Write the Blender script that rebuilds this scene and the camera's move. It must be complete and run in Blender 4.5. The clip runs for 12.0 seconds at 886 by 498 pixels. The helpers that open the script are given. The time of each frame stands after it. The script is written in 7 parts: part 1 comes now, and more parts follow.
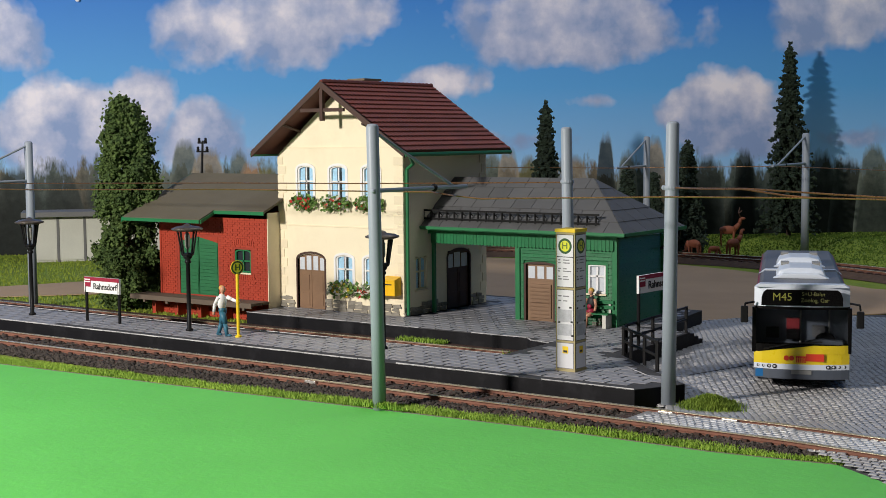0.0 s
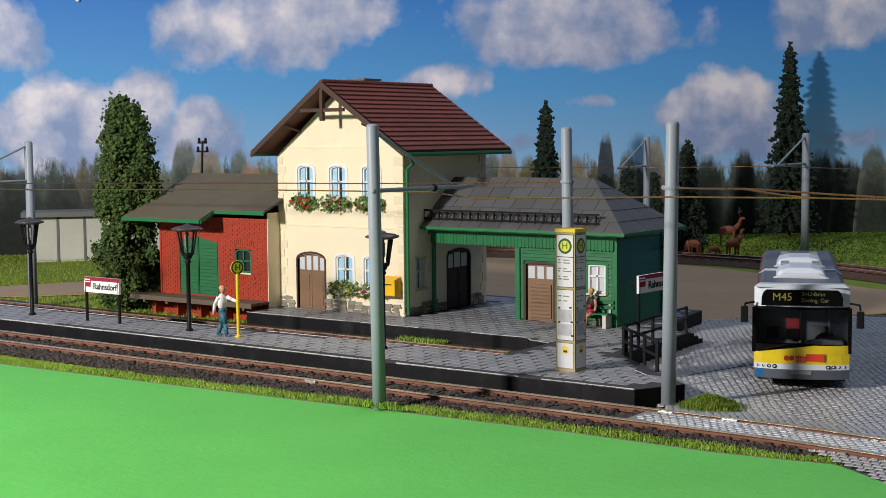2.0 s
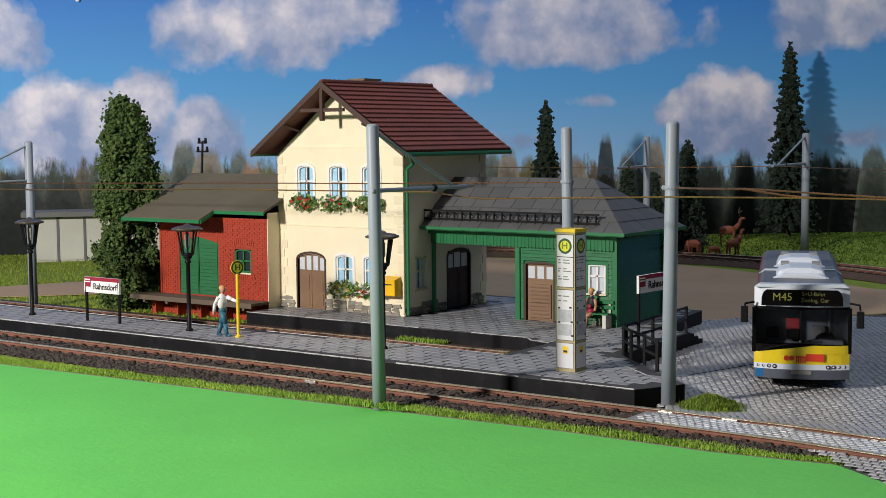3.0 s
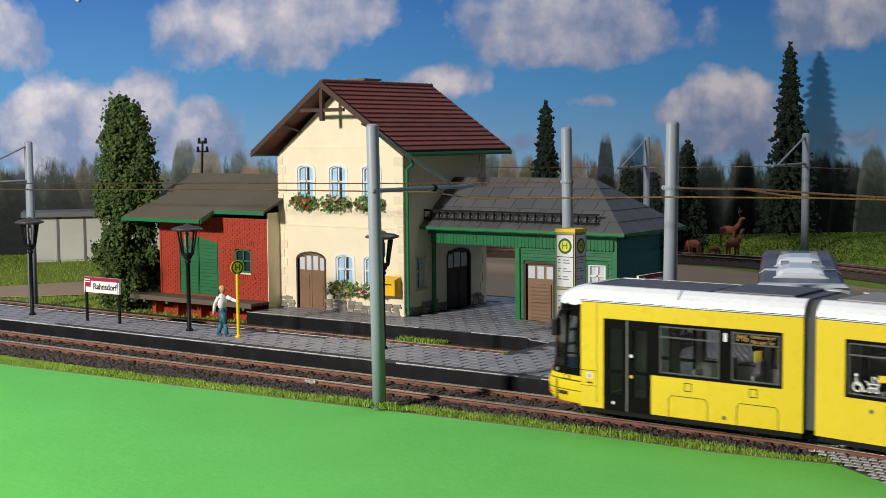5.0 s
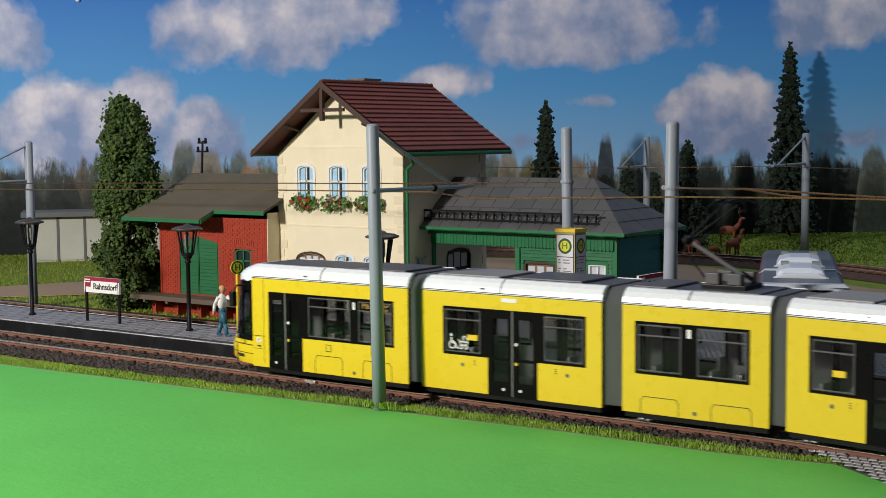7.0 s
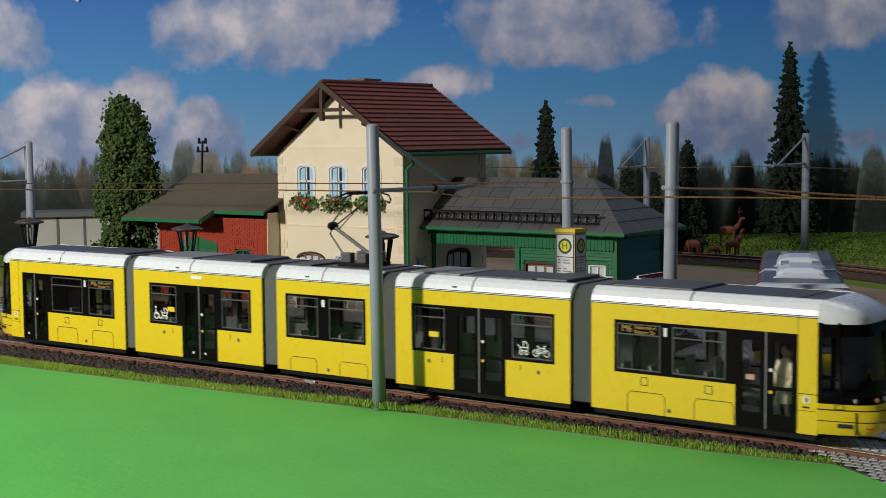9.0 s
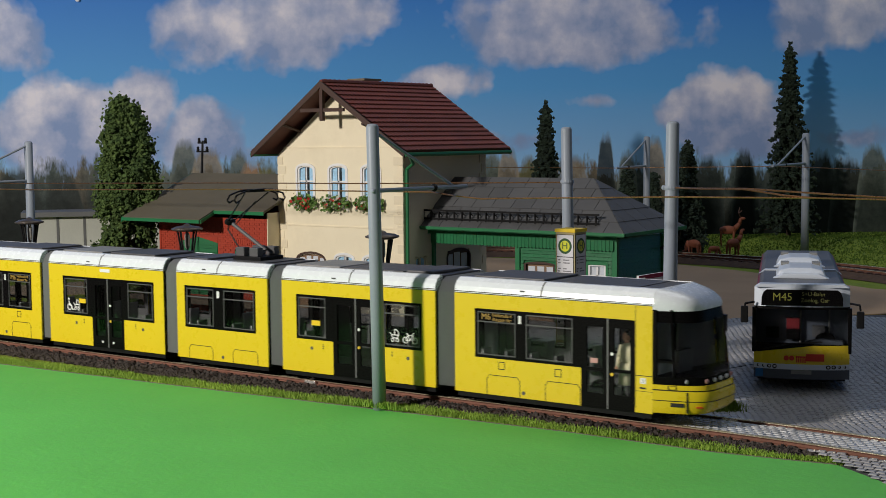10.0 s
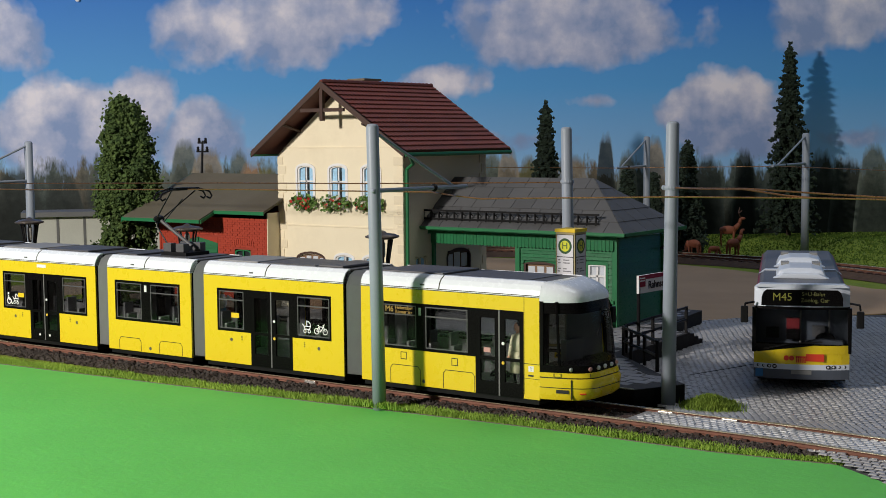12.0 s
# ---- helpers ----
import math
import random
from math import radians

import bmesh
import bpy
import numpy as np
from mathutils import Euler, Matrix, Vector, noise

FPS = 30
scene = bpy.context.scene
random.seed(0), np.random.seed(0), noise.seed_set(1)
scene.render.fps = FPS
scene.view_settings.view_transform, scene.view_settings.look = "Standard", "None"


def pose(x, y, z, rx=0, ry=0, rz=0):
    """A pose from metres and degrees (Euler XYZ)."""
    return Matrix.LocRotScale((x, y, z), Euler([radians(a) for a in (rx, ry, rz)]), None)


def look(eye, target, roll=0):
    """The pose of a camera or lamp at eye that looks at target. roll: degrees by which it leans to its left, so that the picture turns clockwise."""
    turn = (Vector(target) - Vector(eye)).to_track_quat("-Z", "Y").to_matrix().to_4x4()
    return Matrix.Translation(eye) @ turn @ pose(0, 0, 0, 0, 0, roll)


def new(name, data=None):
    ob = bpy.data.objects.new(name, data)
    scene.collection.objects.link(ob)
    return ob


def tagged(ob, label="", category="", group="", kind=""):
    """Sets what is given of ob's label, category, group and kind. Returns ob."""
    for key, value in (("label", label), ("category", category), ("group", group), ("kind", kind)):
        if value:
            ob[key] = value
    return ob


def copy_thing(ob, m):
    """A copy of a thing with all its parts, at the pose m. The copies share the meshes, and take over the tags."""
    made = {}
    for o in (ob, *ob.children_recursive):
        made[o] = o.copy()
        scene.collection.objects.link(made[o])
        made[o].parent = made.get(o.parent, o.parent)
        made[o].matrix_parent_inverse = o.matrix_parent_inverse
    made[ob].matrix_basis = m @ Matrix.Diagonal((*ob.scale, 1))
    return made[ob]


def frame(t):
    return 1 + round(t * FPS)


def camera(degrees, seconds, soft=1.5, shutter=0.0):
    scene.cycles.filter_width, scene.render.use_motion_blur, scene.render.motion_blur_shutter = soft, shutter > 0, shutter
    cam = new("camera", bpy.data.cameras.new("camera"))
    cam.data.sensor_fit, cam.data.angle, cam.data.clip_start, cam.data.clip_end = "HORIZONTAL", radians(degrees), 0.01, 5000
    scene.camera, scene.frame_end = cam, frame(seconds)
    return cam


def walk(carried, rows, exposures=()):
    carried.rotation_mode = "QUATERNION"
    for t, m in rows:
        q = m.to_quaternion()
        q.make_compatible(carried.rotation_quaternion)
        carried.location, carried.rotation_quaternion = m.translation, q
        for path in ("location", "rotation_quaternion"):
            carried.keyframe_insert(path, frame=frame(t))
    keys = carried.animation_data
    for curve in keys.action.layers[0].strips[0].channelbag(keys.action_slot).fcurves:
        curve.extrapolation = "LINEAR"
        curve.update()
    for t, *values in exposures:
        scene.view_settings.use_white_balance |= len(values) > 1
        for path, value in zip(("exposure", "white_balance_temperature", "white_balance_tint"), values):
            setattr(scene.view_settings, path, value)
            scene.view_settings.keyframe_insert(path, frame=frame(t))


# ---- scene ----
# A model railway at 1:87. Plan numbers are in metres of the real-size place; U brings them to the model's size.
U = 1 / 87
YAW, PITCH = 0.627, 0.0812
EYE = Vector((0, 0, 6.8 * U))
AIM = Vector((-math.sin(YAW) * math.cos(PITCH), math.cos(YAW) * math.cos(PITCH), -math.sin(PITCH)))
cam = camera(35.47, 12.0, soft=0.85, shutter=0.5)
walk(cam, [(0, look(EYE, EYE + AIM, -0.52)), (12, look(EYE, EYE + AIM, -0.52))],
     exposures=[(0, -0.36), (4.5, -0.38), (5.5, -0.46), (7.2, -0.66), (9.0, -0.90), (9.8, -0.89), (11, -0.72), (12, -0.66)])

# ---- light ----
world = bpy.data.worlds.new("room_light")
scene.world = world
world.use_nodes = True
world.node_tree.nodes["Background"].inputs[0].default_value = (0.86, 0.93, 1.0, 1)
world.node_tree.nodes["Background"].inputs[1].default_value = 0.10
lamp_data = bpy.data.lights.new("desk_lamp_light", "POINT")
lamp_data.energy, lamp_data.color, lamp_data.shadow_soft_size = 29.5, (1.0, 0.93, 0.85), 2.2 * U
lamp_light = new("desk_lamp_light", lamp_data)
lamp_light.location = Vector((-41, -18, 23.5)) * U
ceiling_data = bpy.data.lights.new("ceiling_light", "AREA")
ceiling_data.shape, ceiling_data.size, ceiling_data.energy, ceiling_data.color = "DISK", 50 * U, 3.3, (0.92, 0.96, 1.0)
ceiling_light = new("ceiling_light", ceiling_data)
ceiling_light.location = Vector((-10, 66, 78)) * U
ceiling_light.matrix_basis = look(ceiling_light.location, Vector((-22, 34, 0)) * U)


# ---- helpers of this scene (plan metres in, model metres out) ----
def vec(x, y, z):
    return Vector((x, y, z)) * U


def at(x, y, z, rx=0, ry=0, rz=0):
    return pose(x * U, y * U, z * U, rx, ry, rz)


def bm_new():
    return bmesh.new()


def quad(bm, pts):
    return bm.faces.new([bm.verts.new(p) for p in pts])


def box(bm, x0, x1, y0, y1, z0, z1):
    v = [bm.verts.new((x, y, z)) for z in (z0, z1) for y in (y0, y1) for x in (x0, x1)]
    for f in ((0, 2, 3, 1), (4, 5, 7, 6), (0, 1, 5, 4), (2, 6, 7, 3), (0, 4, 6, 2), (1, 3, 7, 5)):
        bm.faces.new([v[i] for i in f])
    return v


def rod(bm, a, b, ra, rb=None, seg=10, caps=True):
    rb = ra if rb is None else rb
    a, b = Vector(a), Vector(b)
    q = (b - a).to_track_quat("Z", "Y").to_matrix()
    rings = []
    for p, r in ((a, ra), (b, rb)):
        rings.append([bm.verts.new(p + q @ Vector((r * math.cos(2 * math.pi * i / seg), r * math.sin(2 * math.pi * i / seg), 0))) for i in range(seg)])
    for i in range(seg):
        bm.faces.new((rings[0][i], rings[0][(i + 1) % seg], rings[1][(i + 1) % seg], rings[1][i]))
    if caps:
        bm.faces.new(rings[0][::-1])
        bm.faces.new(rings[1])


def pipe(bm, pts, r, seg=6):
    for a, b in zip(pts, pts[1:]):
        rod(bm, a, b, r, r, seg)


def lathe(bm, profile, seg=16, cx=0, cy=0):
    rings = [[bm.verts.new((cx + r * math.cos(2 * math.pi * i / seg), cy + r * math.sin(2 * math.pi * i / seg), z)) for i in range(seg)] for r, z in profile]
    for p, q in zip(rings, rings[1:]):
        for i in range(seg):
            bm.faces.new((p[i], p[(i + 1) % seg], q[(i + 1) % seg], q[i]))
    bm.faces.new(rings[0][::-1])
    bm.faces.new(rings[-1])


def prism(bm, outline, axis, a, b):
    """Extrudes a closed outline of (u, v) from a to b along the axis: x (u=y, v=z), y (u=x, v=z) or z (u=x, v=y)."""
    def p(u, v, w):
        return {"x": (w, u, v), "y": (u, w, v), "z": (u, v, w)}[axis]
    lo = [bm.verts.new(p(u, v, a)) for u, v in outline]
    hi = [bm.verts.new(p(u, v, b)) for u, v in outline]
    n = len(outline)
    bm.faces.new(lo)
    bm.faces.new(hi[::-1])
    for i in range(n):
        bm.faces.new((lo[i], hi[i], hi[(i + 1) % n], lo[(i + 1) % n]))


def to_mesh(name, bm, mat, smooth=False, bevel=0.0):
    if bevel:
        bmesh.ops.remove_doubles(bm, verts=bm.verts, dist=1e-5)
        bmesh.ops.bevel(bm, geom=[e for e in bm.edges if len(e.link_faces) == 2 and e.calc_face_angle(0) > 0.6], offset=bevel, segments=2, affect="EDGES", profile=0.6, clamp_overlap=True)
    bmesh.ops.recalc_face_normals(bm, faces=bm.faces)
    bmesh.ops.scale(bm, vec=(U, U, U), verts=bm.verts)
    me = bpy.data.meshes.new(name)
    bm.to_mesh(me)
    bm.free()
    for m in (mat if isinstance(mat, (list, tuple)) else [mat]):
        me.materials.append(m)
    if smooth:
        for f in me.polygons:
            f.use_smooth = True
    return me


def part(name, bm, mat, parent=None, label="", loc=None, smooth=False, bevel=0.0):
    ob = new(name, to_mesh(name, bm, mat, smooth, bevel))
    if parent is not None:
        ob.parent = parent
    if loc is not None:
        ob.matrix_basis = at(*loc)
    if label:
        ob["label"] = label
    return ob


def piece(name, me, parent, loc, rz=0):
    ob = new(name, me)
    ob.parent = parent
    ob.matrix_basis = at(*loc, 0, 0, rz)
    return ob


def thing(name, label, category, loc=(0, 0, 0, 0, 0, 0), group="", kind=""):
    ob = new(name)
    ob.empty_display_size = 0.005
    ob.matrix_basis = at(*loc)
    return tagged(ob, label, category, group, kind)


def words(name, text, size, mat, parent, m, thick=0.004, align="CENTER", bold=0.0):
    cu = bpy.data.curves.new(name, "FONT")
    cu.body, cu.size, cu.extrude, cu.align_x, cu.align_y = text, size * U, thick * U, align, "CENTER"
    cu.offset = bold * U
    tmp = bpy.data.objects.new(name, cu)
    me = bpy.data.meshes.new_from_object(tmp)
    bpy.data.objects.remove(tmp)
    me.materials.clear()
    me.materials.append(mat)
    ob = new(name, me)
    ob.parent = parent
    ob.matrix_basis = m
    return ob


# ---- materials ----
def ramp(nt, fac, stops):
    n = nt.nodes.new("ShaderNodeValToRGB")
    while len(n.color_ramp.elements) < len(stops):
        n.color_ramp.elements.new(0.5)
    for e, (p, c) in zip(n.color_ramp.elements, stops):
        e.position, e.color = p, (*c, 1)
    nt.links.new(fac, n.inputs[0])
    return n.outputs[0]


def tex_coords(nt, scale=(87, 87, 87)):
    tc = nt.nodes.new("ShaderNodeTexCoord")
    mp = nt.nodes.new("ShaderNodeMapping")
    mp.inputs["Scale"].default_value = scale
    nt.links.new(tc.outputs["Object"], mp.inputs[0])
    return mp.outputs[0]


def noise_tex(nt, co, scale, detail=4, rough=0.6):
    n = nt.nodes.new("ShaderNodeTexNoise")
    n.inputs["Scale"].default_value, n.inputs["Detail"].default_value, n.inputs["Roughness"].default_value = scale, detail, rough
    nt.links.new(co, n.inputs["Vector"])
    return n.outputs["Fac"]


def mixed(nt, fac, a, b, mode="MIX"):
    n = nt.nodes.new("ShaderNodeMix")
    n.data_type, n.blend_type = "RGBA", mode
    for sock, v in ((n.inputs[0], fac), (n.inputs[6], a), (n.inputs[7], b)):
        if isinstance(v, bpy.types.NodeSocket):
            nt.links.new(v, sock)
        else:
            sock.default_value = v if isinstance(v, (int, float)) else (*v, 1)
    return n.outputs[2]


def value(nt, op, a, b=None, c=None):
    n = nt.nodes.new("ShaderNodeMath")
    n.operation = op
    for sock, v in zip(n.inputs, (a, b, c)):
        if v is None:
            continue
        if isinstance(v, bpy.types.NodeSocket):
            nt.links.new(v, sock)
        else:
            sock.default_value = v
    return n.outputs[0]


def surface(name, col, rough=0.6, metal=0.0, var=0.15, scale=3.0, fine=30.0, bump=0.3, depth=0.01, stain=None, stain_amount=0.35, piece_var=0.0, spec=0.4, coat=0.0):
    """A worn surface: colour that varies at two scales, fine relief, optional stains and a shade of its own for each piece."""
    m = bpy.data.materials.new(name)
    m.use_nodes = True
    nt = m.node_tree
    b = nt.nodes["Principled BSDF"]
    co = tex_coords(nt)
    big, small = noise_tex(nt, co, scale, 3), noise_tex(nt, co, fine, 4, 0.7)
    dark, light = [c * (1 - var) for c in col], [min(1, c * (1 + var)) for c in col]
    base = mixed(nt, 0.5, ramp(nt, big, [(0.3, dark), (0.7, light)]), ramp(nt, small, [(0.3, dark), (0.7, light)]))
    if stain:
        st = noise_tex(nt, co, scale * 0.45, 5, 0.75)
        base = mixed(nt, ramp(nt, st, [(0.5, (0, 0, 0)), (0.68, (stain_amount,) * 3)]), base, stain)
    if piece_var:
        oi = nt.nodes.new("ShaderNodeObjectInfo")
        base = mixed(nt, 1.0, base, ramp(nt, oi.outputs["Random"], [(0, (1 - piece_var,) * 3), (1, (1 + piece_var * 0.6,) * 3)]), "MULTIPLY")
    nt.links.new(base, b.inputs["Base Color"])
    b.inputs["Metallic"].default_value = metal
    b.inputs["Specular IOR Level"].default_value = spec
    b.inputs["Coat Weight"].default_value = coat
    nt.links.new(ramp(nt, small, [(0.2, (max(0, rough - 0.12),) * 3), (0.8, (min(1, rough + 0.12),) * 3)]), b.inputs["Roughness"])
    bp = nt.nodes.new("ShaderNodeBump")
    bp.inputs["Strength"].default_value, bp.inputs["Distance"].default_value = bump, depth * U
    nt.links.new(small, bp.inputs["Height"])
    nt.links.new(bp.outputs[0], b.inputs["Normal"])
    return m


def glass_material(name, col, rough=0.03, alpha=1.0):
    m = bpy.data.materials.new(name)
    m.use_nodes = True
    b = m.node_tree.nodes["Principled BSDF"]
    b.inputs["Base Color"].default_value = (*col, 1)
    b.inputs["Roughness"].default_value, b.inputs["Transmission Weight"].default_value, b.inputs["IOR"].default_value = rough, 1.0, 1.22
    return m


def glow(name, col, strength):
    m = bpy.data.materials.new(name)
    m.use_nodes = True
    b = m.node_tree.nodes["Principled BSDF"]
    b.inputs["Base Color"].default_value = (*[c * 0.3 for c in col], 1)
    b.inputs["Emission Color"].default_value, b.inputs["Emission Strength"].default_value = (*col, 1), strength
    return m


CREAM = surface("cream_plaster", (0.84, 0.755, 0.56), 0.7, var=0.05, scale=0.8, fine=25, bump=0.12, stain=(0.5, 0.42, 0.28), stain_amount=0.18)
CREAM_PIECE = surface("cream_quoin", (0.80, 0.71, 0.52), 0.7, var=0.06, fine=25, bump=0.12, piece_var=0.08)
STONE = surface("rubble_stone", (0.27, 0.25, 0.21), 0.85, var=0.35, scale=4, fine=20, bump=0.5, depth=0.03, piece_var=0.35)
TILE = surface("roof_tile_red", (0.19, 0.043, 0.027), 0.55, var=0.22, scale=1.2, fine=14, bump=0.25, stain=(0.10, 0.03, 0.028), piece_var=0.16)
BROWN = surface("brown_timber", (0.060, 0.030, 0.022), 0.6, var=0.2, scale=2, fine=16, bump=0.3)
DOOR_BROWN = surface("door_brown", (0.22, 0.132, 0.078), 0.55, var=0.12, scale=2, fine=18, bump=0.2, piece_var=0.05)
GREEN = surface("green_boards", (0.014, 0.150, 0.055), 0.32, var=0.15, scale=1.5, fine=14, bump=0.25, piece_var=0.12, spec=0.5)
GREEN_TRIM = surface("green_trim", (0.02, 0.17, 0.065), 0.4, var=0.1, bump=0.1)
GREEN_DOOR = surface("green_door", (0.025, 0.15, 0.06), 0.5, var=0.1, bump=0.15, piece_var=0.06)
BRICK = surface("red_brick", (0.36, 0.043, 0.019), 0.6, var=0.12, scale=1.2, fine=18, bump=0.25, piece_var=0.1)
BRICK_JOINT = surface("brick_joint", (0.30, 0.038, 0.019), 0.75, var=0.12, bump=0.2)
FELT = surface("roofing_felt", (0.115, 0.10, 0.070), 0.85, var=0.16, scale=0.7, fine=30, bump=0.4, depth=0.02, stain=(0.16, 0.14, 0.10))
SLATE = surface("grey_slate", (0.095, 0.096, 0.10), 0.6, var=0.14, scale=1.0, fine=22, bump=0.25, stain=(0.13, 0.13, 0.13), stain_amount=0.25, piece_var=0.1)
BLACK = surface("black_card", (0.010, 0.010, 0.012), 0.55, var=0.25, scale=1.5, fine=20, bump=0.15, stain=(0.035, 0.035, 0.04), stain_amount=0.5, spec=0.12)
BLACK_METAL = surface("black_metal", (0.012, 0.012, 0.013), 0.38, var=0.2, bump=0.1, spec=0.12)
PAVING = surface("paving_slab", (0.285, 0.285, 0.31), 0.5, var=0.2, scale=2.5, fine=16, bump=0.35, depth=0.02, piece_var=0.16)
PAVING_JOINT = surface("paving_joint", (0.05, 0.05, 0.055), 0.85, var=0.2)
EDGE_WHITE = surface("worn_white_edge", (0.55, 0.55, 0.56), 0.7, var=0.2, scale=1.5, fine=9, stain=(0.2, 0.2, 0.22), stain_amount=0.9)
MAST = surface("grey_mast_paint", (0.285, 0.325, 0.385), 0.42, var=0.06, scale=1, fine=12, bump=0.06, spec=0.25)
COPPER = surface("copper_wire", (0.42, 0.22, 0.10), 0.3, metal=0.9, var=0.2)
RAIL_SIDE = surface("rusty_rail", (0.20, 0.088, 0.06), 0.75, var=0.3, scale=2, fine=14, bump=0.3)
RAIL_TOP = surface("rail_head_steel", (0.60, 0.54, 0.38), 0.26, metal=0.55, var=0.2, scale=1.5, fine=8, stain=(0.24, 0.17, 0.1), stain_amount=0.7)
SLEEPER = surface("dark_sleeper", (0.062, 0.032, 0.024), 0.8, var=0.25, scale=3, fine=16, bump=0.3, piece_var=0.15)
BALLAST = surface("dark_ballast", (0.055, 0.045, 0.039), 0.85, var=0.45, scale=2.5, fine=9, bump=0.5, depth=0.03)
STOP_YELLOW = surface("stop_yellow", (0.80, 0.56, 0.02), 0.45, var=0.06, bump=0.05)
MAIL_YELLOW = surface("mail_box_yellow", (0.85, 0.50, 0.01), 0.4, var=0.05, bump=0.05)
WHITE = surface("white_paint", (0.80, 0.80, 0.80), 0.5, var=0.04, bump=0.05)
BUS_WHITE = surface("bus_white_paint", (0.66, 0.72, 0.82), 0.35, var=0.03, bump=0.02)
SOFFIT = surface("red_brown_soffit", (0.10, 0.030, 0.022), 0.7, var=0.15)
TABLE = surface("table_top", (0.060, 0.052, 0.045), 0.7, var=0.1, scale=0.1, fine=2)
WHITE_PANEL = surface("white_print_panel", (0.66, 0.66, 0.70), 0.4, var=0.04, bump=0.04)
DARK_INK = surface("dark_ink", (0.02, 0.02, 0.022), 0.6, var=0.1, bump=0.02)
GREY_INK = surface("grey_ink", (0.20, 0.20, 0.22), 0.6, var=0.1, bump=0.02)
RED_INK = surface("maroon_print", (0.30, 0.02, 0.05), 0.5, var=0.06, bump=0.02)
TRAM_YELLOW = surface("tram_yellow_paint", (0.765, 0.575, 0.018), 0.30, var=0.010, scale=0.7, fine=3, bump=0.0, coat=0.25)
TRAM_WHITE = surface("tram_white_roof_edge", (0.79, 0.84, 0.89), 0.25, var=0.03, scale=0.7, fine=6, bump=0.02, coat=0.3)
TRAM_BLACK = surface("tram_black", (0.0045, 0.004, 0.0045), 0.28, var=0.1, bump=0.02, spec=0.07)
TRAM_LINE = surface("dark_panel_line", (0.03, 0.025, 0.01), 0.5, var=0.05, bump=0.0)
ROOF_GREY = surface("tram_roof_grey", (0.085, 0.085, 0.09), 0.5, var=0.15, bump=0.1)
ROOF_LIGHT = surface("tram_roof_box_grey", (0.26, 0.26, 0.255), 0.5, var=0.1, bump=0.08)
BELLOWS = surface("grey_bellows", (0.36, 0.365, 0.375), 0.6, var=0.08, bump=0.1)
GLASS = glass_material("tinted_window_glass", (0.66, 0.68, 0.68))
BUS_GLASS = glass_material("bus_glass", (0.33, 0.35, 0.37))
INTERIOR = surface("tram_interior", (0.10, 0.10, 0.105), 0.6, var=0.2)
SEAT_GREY = surface("seat_grey", (0.11, 0.11, 0.115), 0.5, var=0.15)
AMBER = glow("amber_led", (1.0, 0.62, 0.12), 0.20)
LED_YELLOW = glow("yellow_green_led", (0.72, 0.72, 0.12), 0.06)
LED_DIM = glow("dim_yellow_led", (0.50, 0.50, 0.16), 0.02)
CURTAIN = surface("pale_blue_curtain", (0.36, 0.60, 0.80), 0.8, var=0.25, scale=6, fine=20)
PANE_DARK = surface("dark_window_pane", (0.025, 0.032, 0.038), 0.12, var=0.2, scale=2, bump=0.02, spec=0.6)
MILK = surface("milky_pane", (0.58, 0.62, 0.68), 0.25, var=0.08, bump=0.02)
SKIN = surface("painted_skin", (0.55, 0.28, 0.18), 0.5, var=0.05, bump=0.05)
BLUE_JEANS = surface("painted_teal_trousers", (0.03, 0.13, 0.20), 0.5, var=0.1, bump=0.05)
BLOND = surface("painted_blond", (0.62, 0.36, 0.08), 0.5, var=0.1, bump=0.1)
SAND = surface("sandy_yard", (0.40, 0.275, 0.17), 0.9, var=0.12, scale=0.25, fine=10, bump=0.3, depth=0.02, stain=(0.30, 0.20, 0.125))
GRASS_GROUND = surface("grass_mat", (0.19, 0.26, 0.022), 0.95, var=0.3, scale=0.5, fine=14, bump=0.7, depth=0.06, stain=(0.08, 0.10, 0.02))
BOARD = surface("layout_board_edge", (0.16, 0.145, 0.12), 0.8, var=0.15)
GREEN_CARD = surface("green_card", (0.125, 0.53, 0.092), 0.7, var=0.10, scale=0.3, fine=4.5, bump=0.35, depth=0.03)
CONCRETE = surface("pale_concrete", (0.58, 0.58, 0.53), 0.75, var=0.08, scale=0.6, fine=14, bump=0.15)
CONCRETE_ROOF = surface("grey_roof_sheet", (0.16, 0.16, 0.165), 0.7, var=0.12)
BARK = surface("bark", (0.06, 0.04, 0.028), 0.9, var=0.3)
DEER = surface("deer_brown", (0.20, 0.062, 0.032), 0.7, var=0.2)
BUS_GREY = surface("bus_roof_grey", (0.115, 0.115, 0.12), 0.4, var=0.06, bump=0.04)
BUS_SKIRT = surface("bus_skirt_grey", (0.085, 0.10, 0.13), 0.45, var=0.06, bump=0.04)
BUS_RED = surface("bus_dark_red", (0.20, 0.02, 0.025), 0.4, var=0.06, bump=0.04)
LIGHT_RED = surface("red_print", (0.62, 0.045, 0.02), 0.5, var=0.05, bump=0.02)
LENS = surface("pale_lamp_lens", (0.62, 0.64, 0.66), 0.15, var=0.05, bump=0.02)
BLUE_SIGN = surface("blue_print", (0.02, 0.16, 0.42), 0.4, var=0.05, bump=0.02)
FLOWER_GREEN = surface("flower_leaves", (0.13, 0.24, 0.055), 0.8, var=0.4, scale=10, fine=25)
FLOWER_RED = surface("red_blossom", (0.55, 0.03, 0.03), 0.7, var=0.2)
FLOWER_WHITE = surface("white_blossom", (0.68, 0.68, 0.58), 0.8, var=0.15)
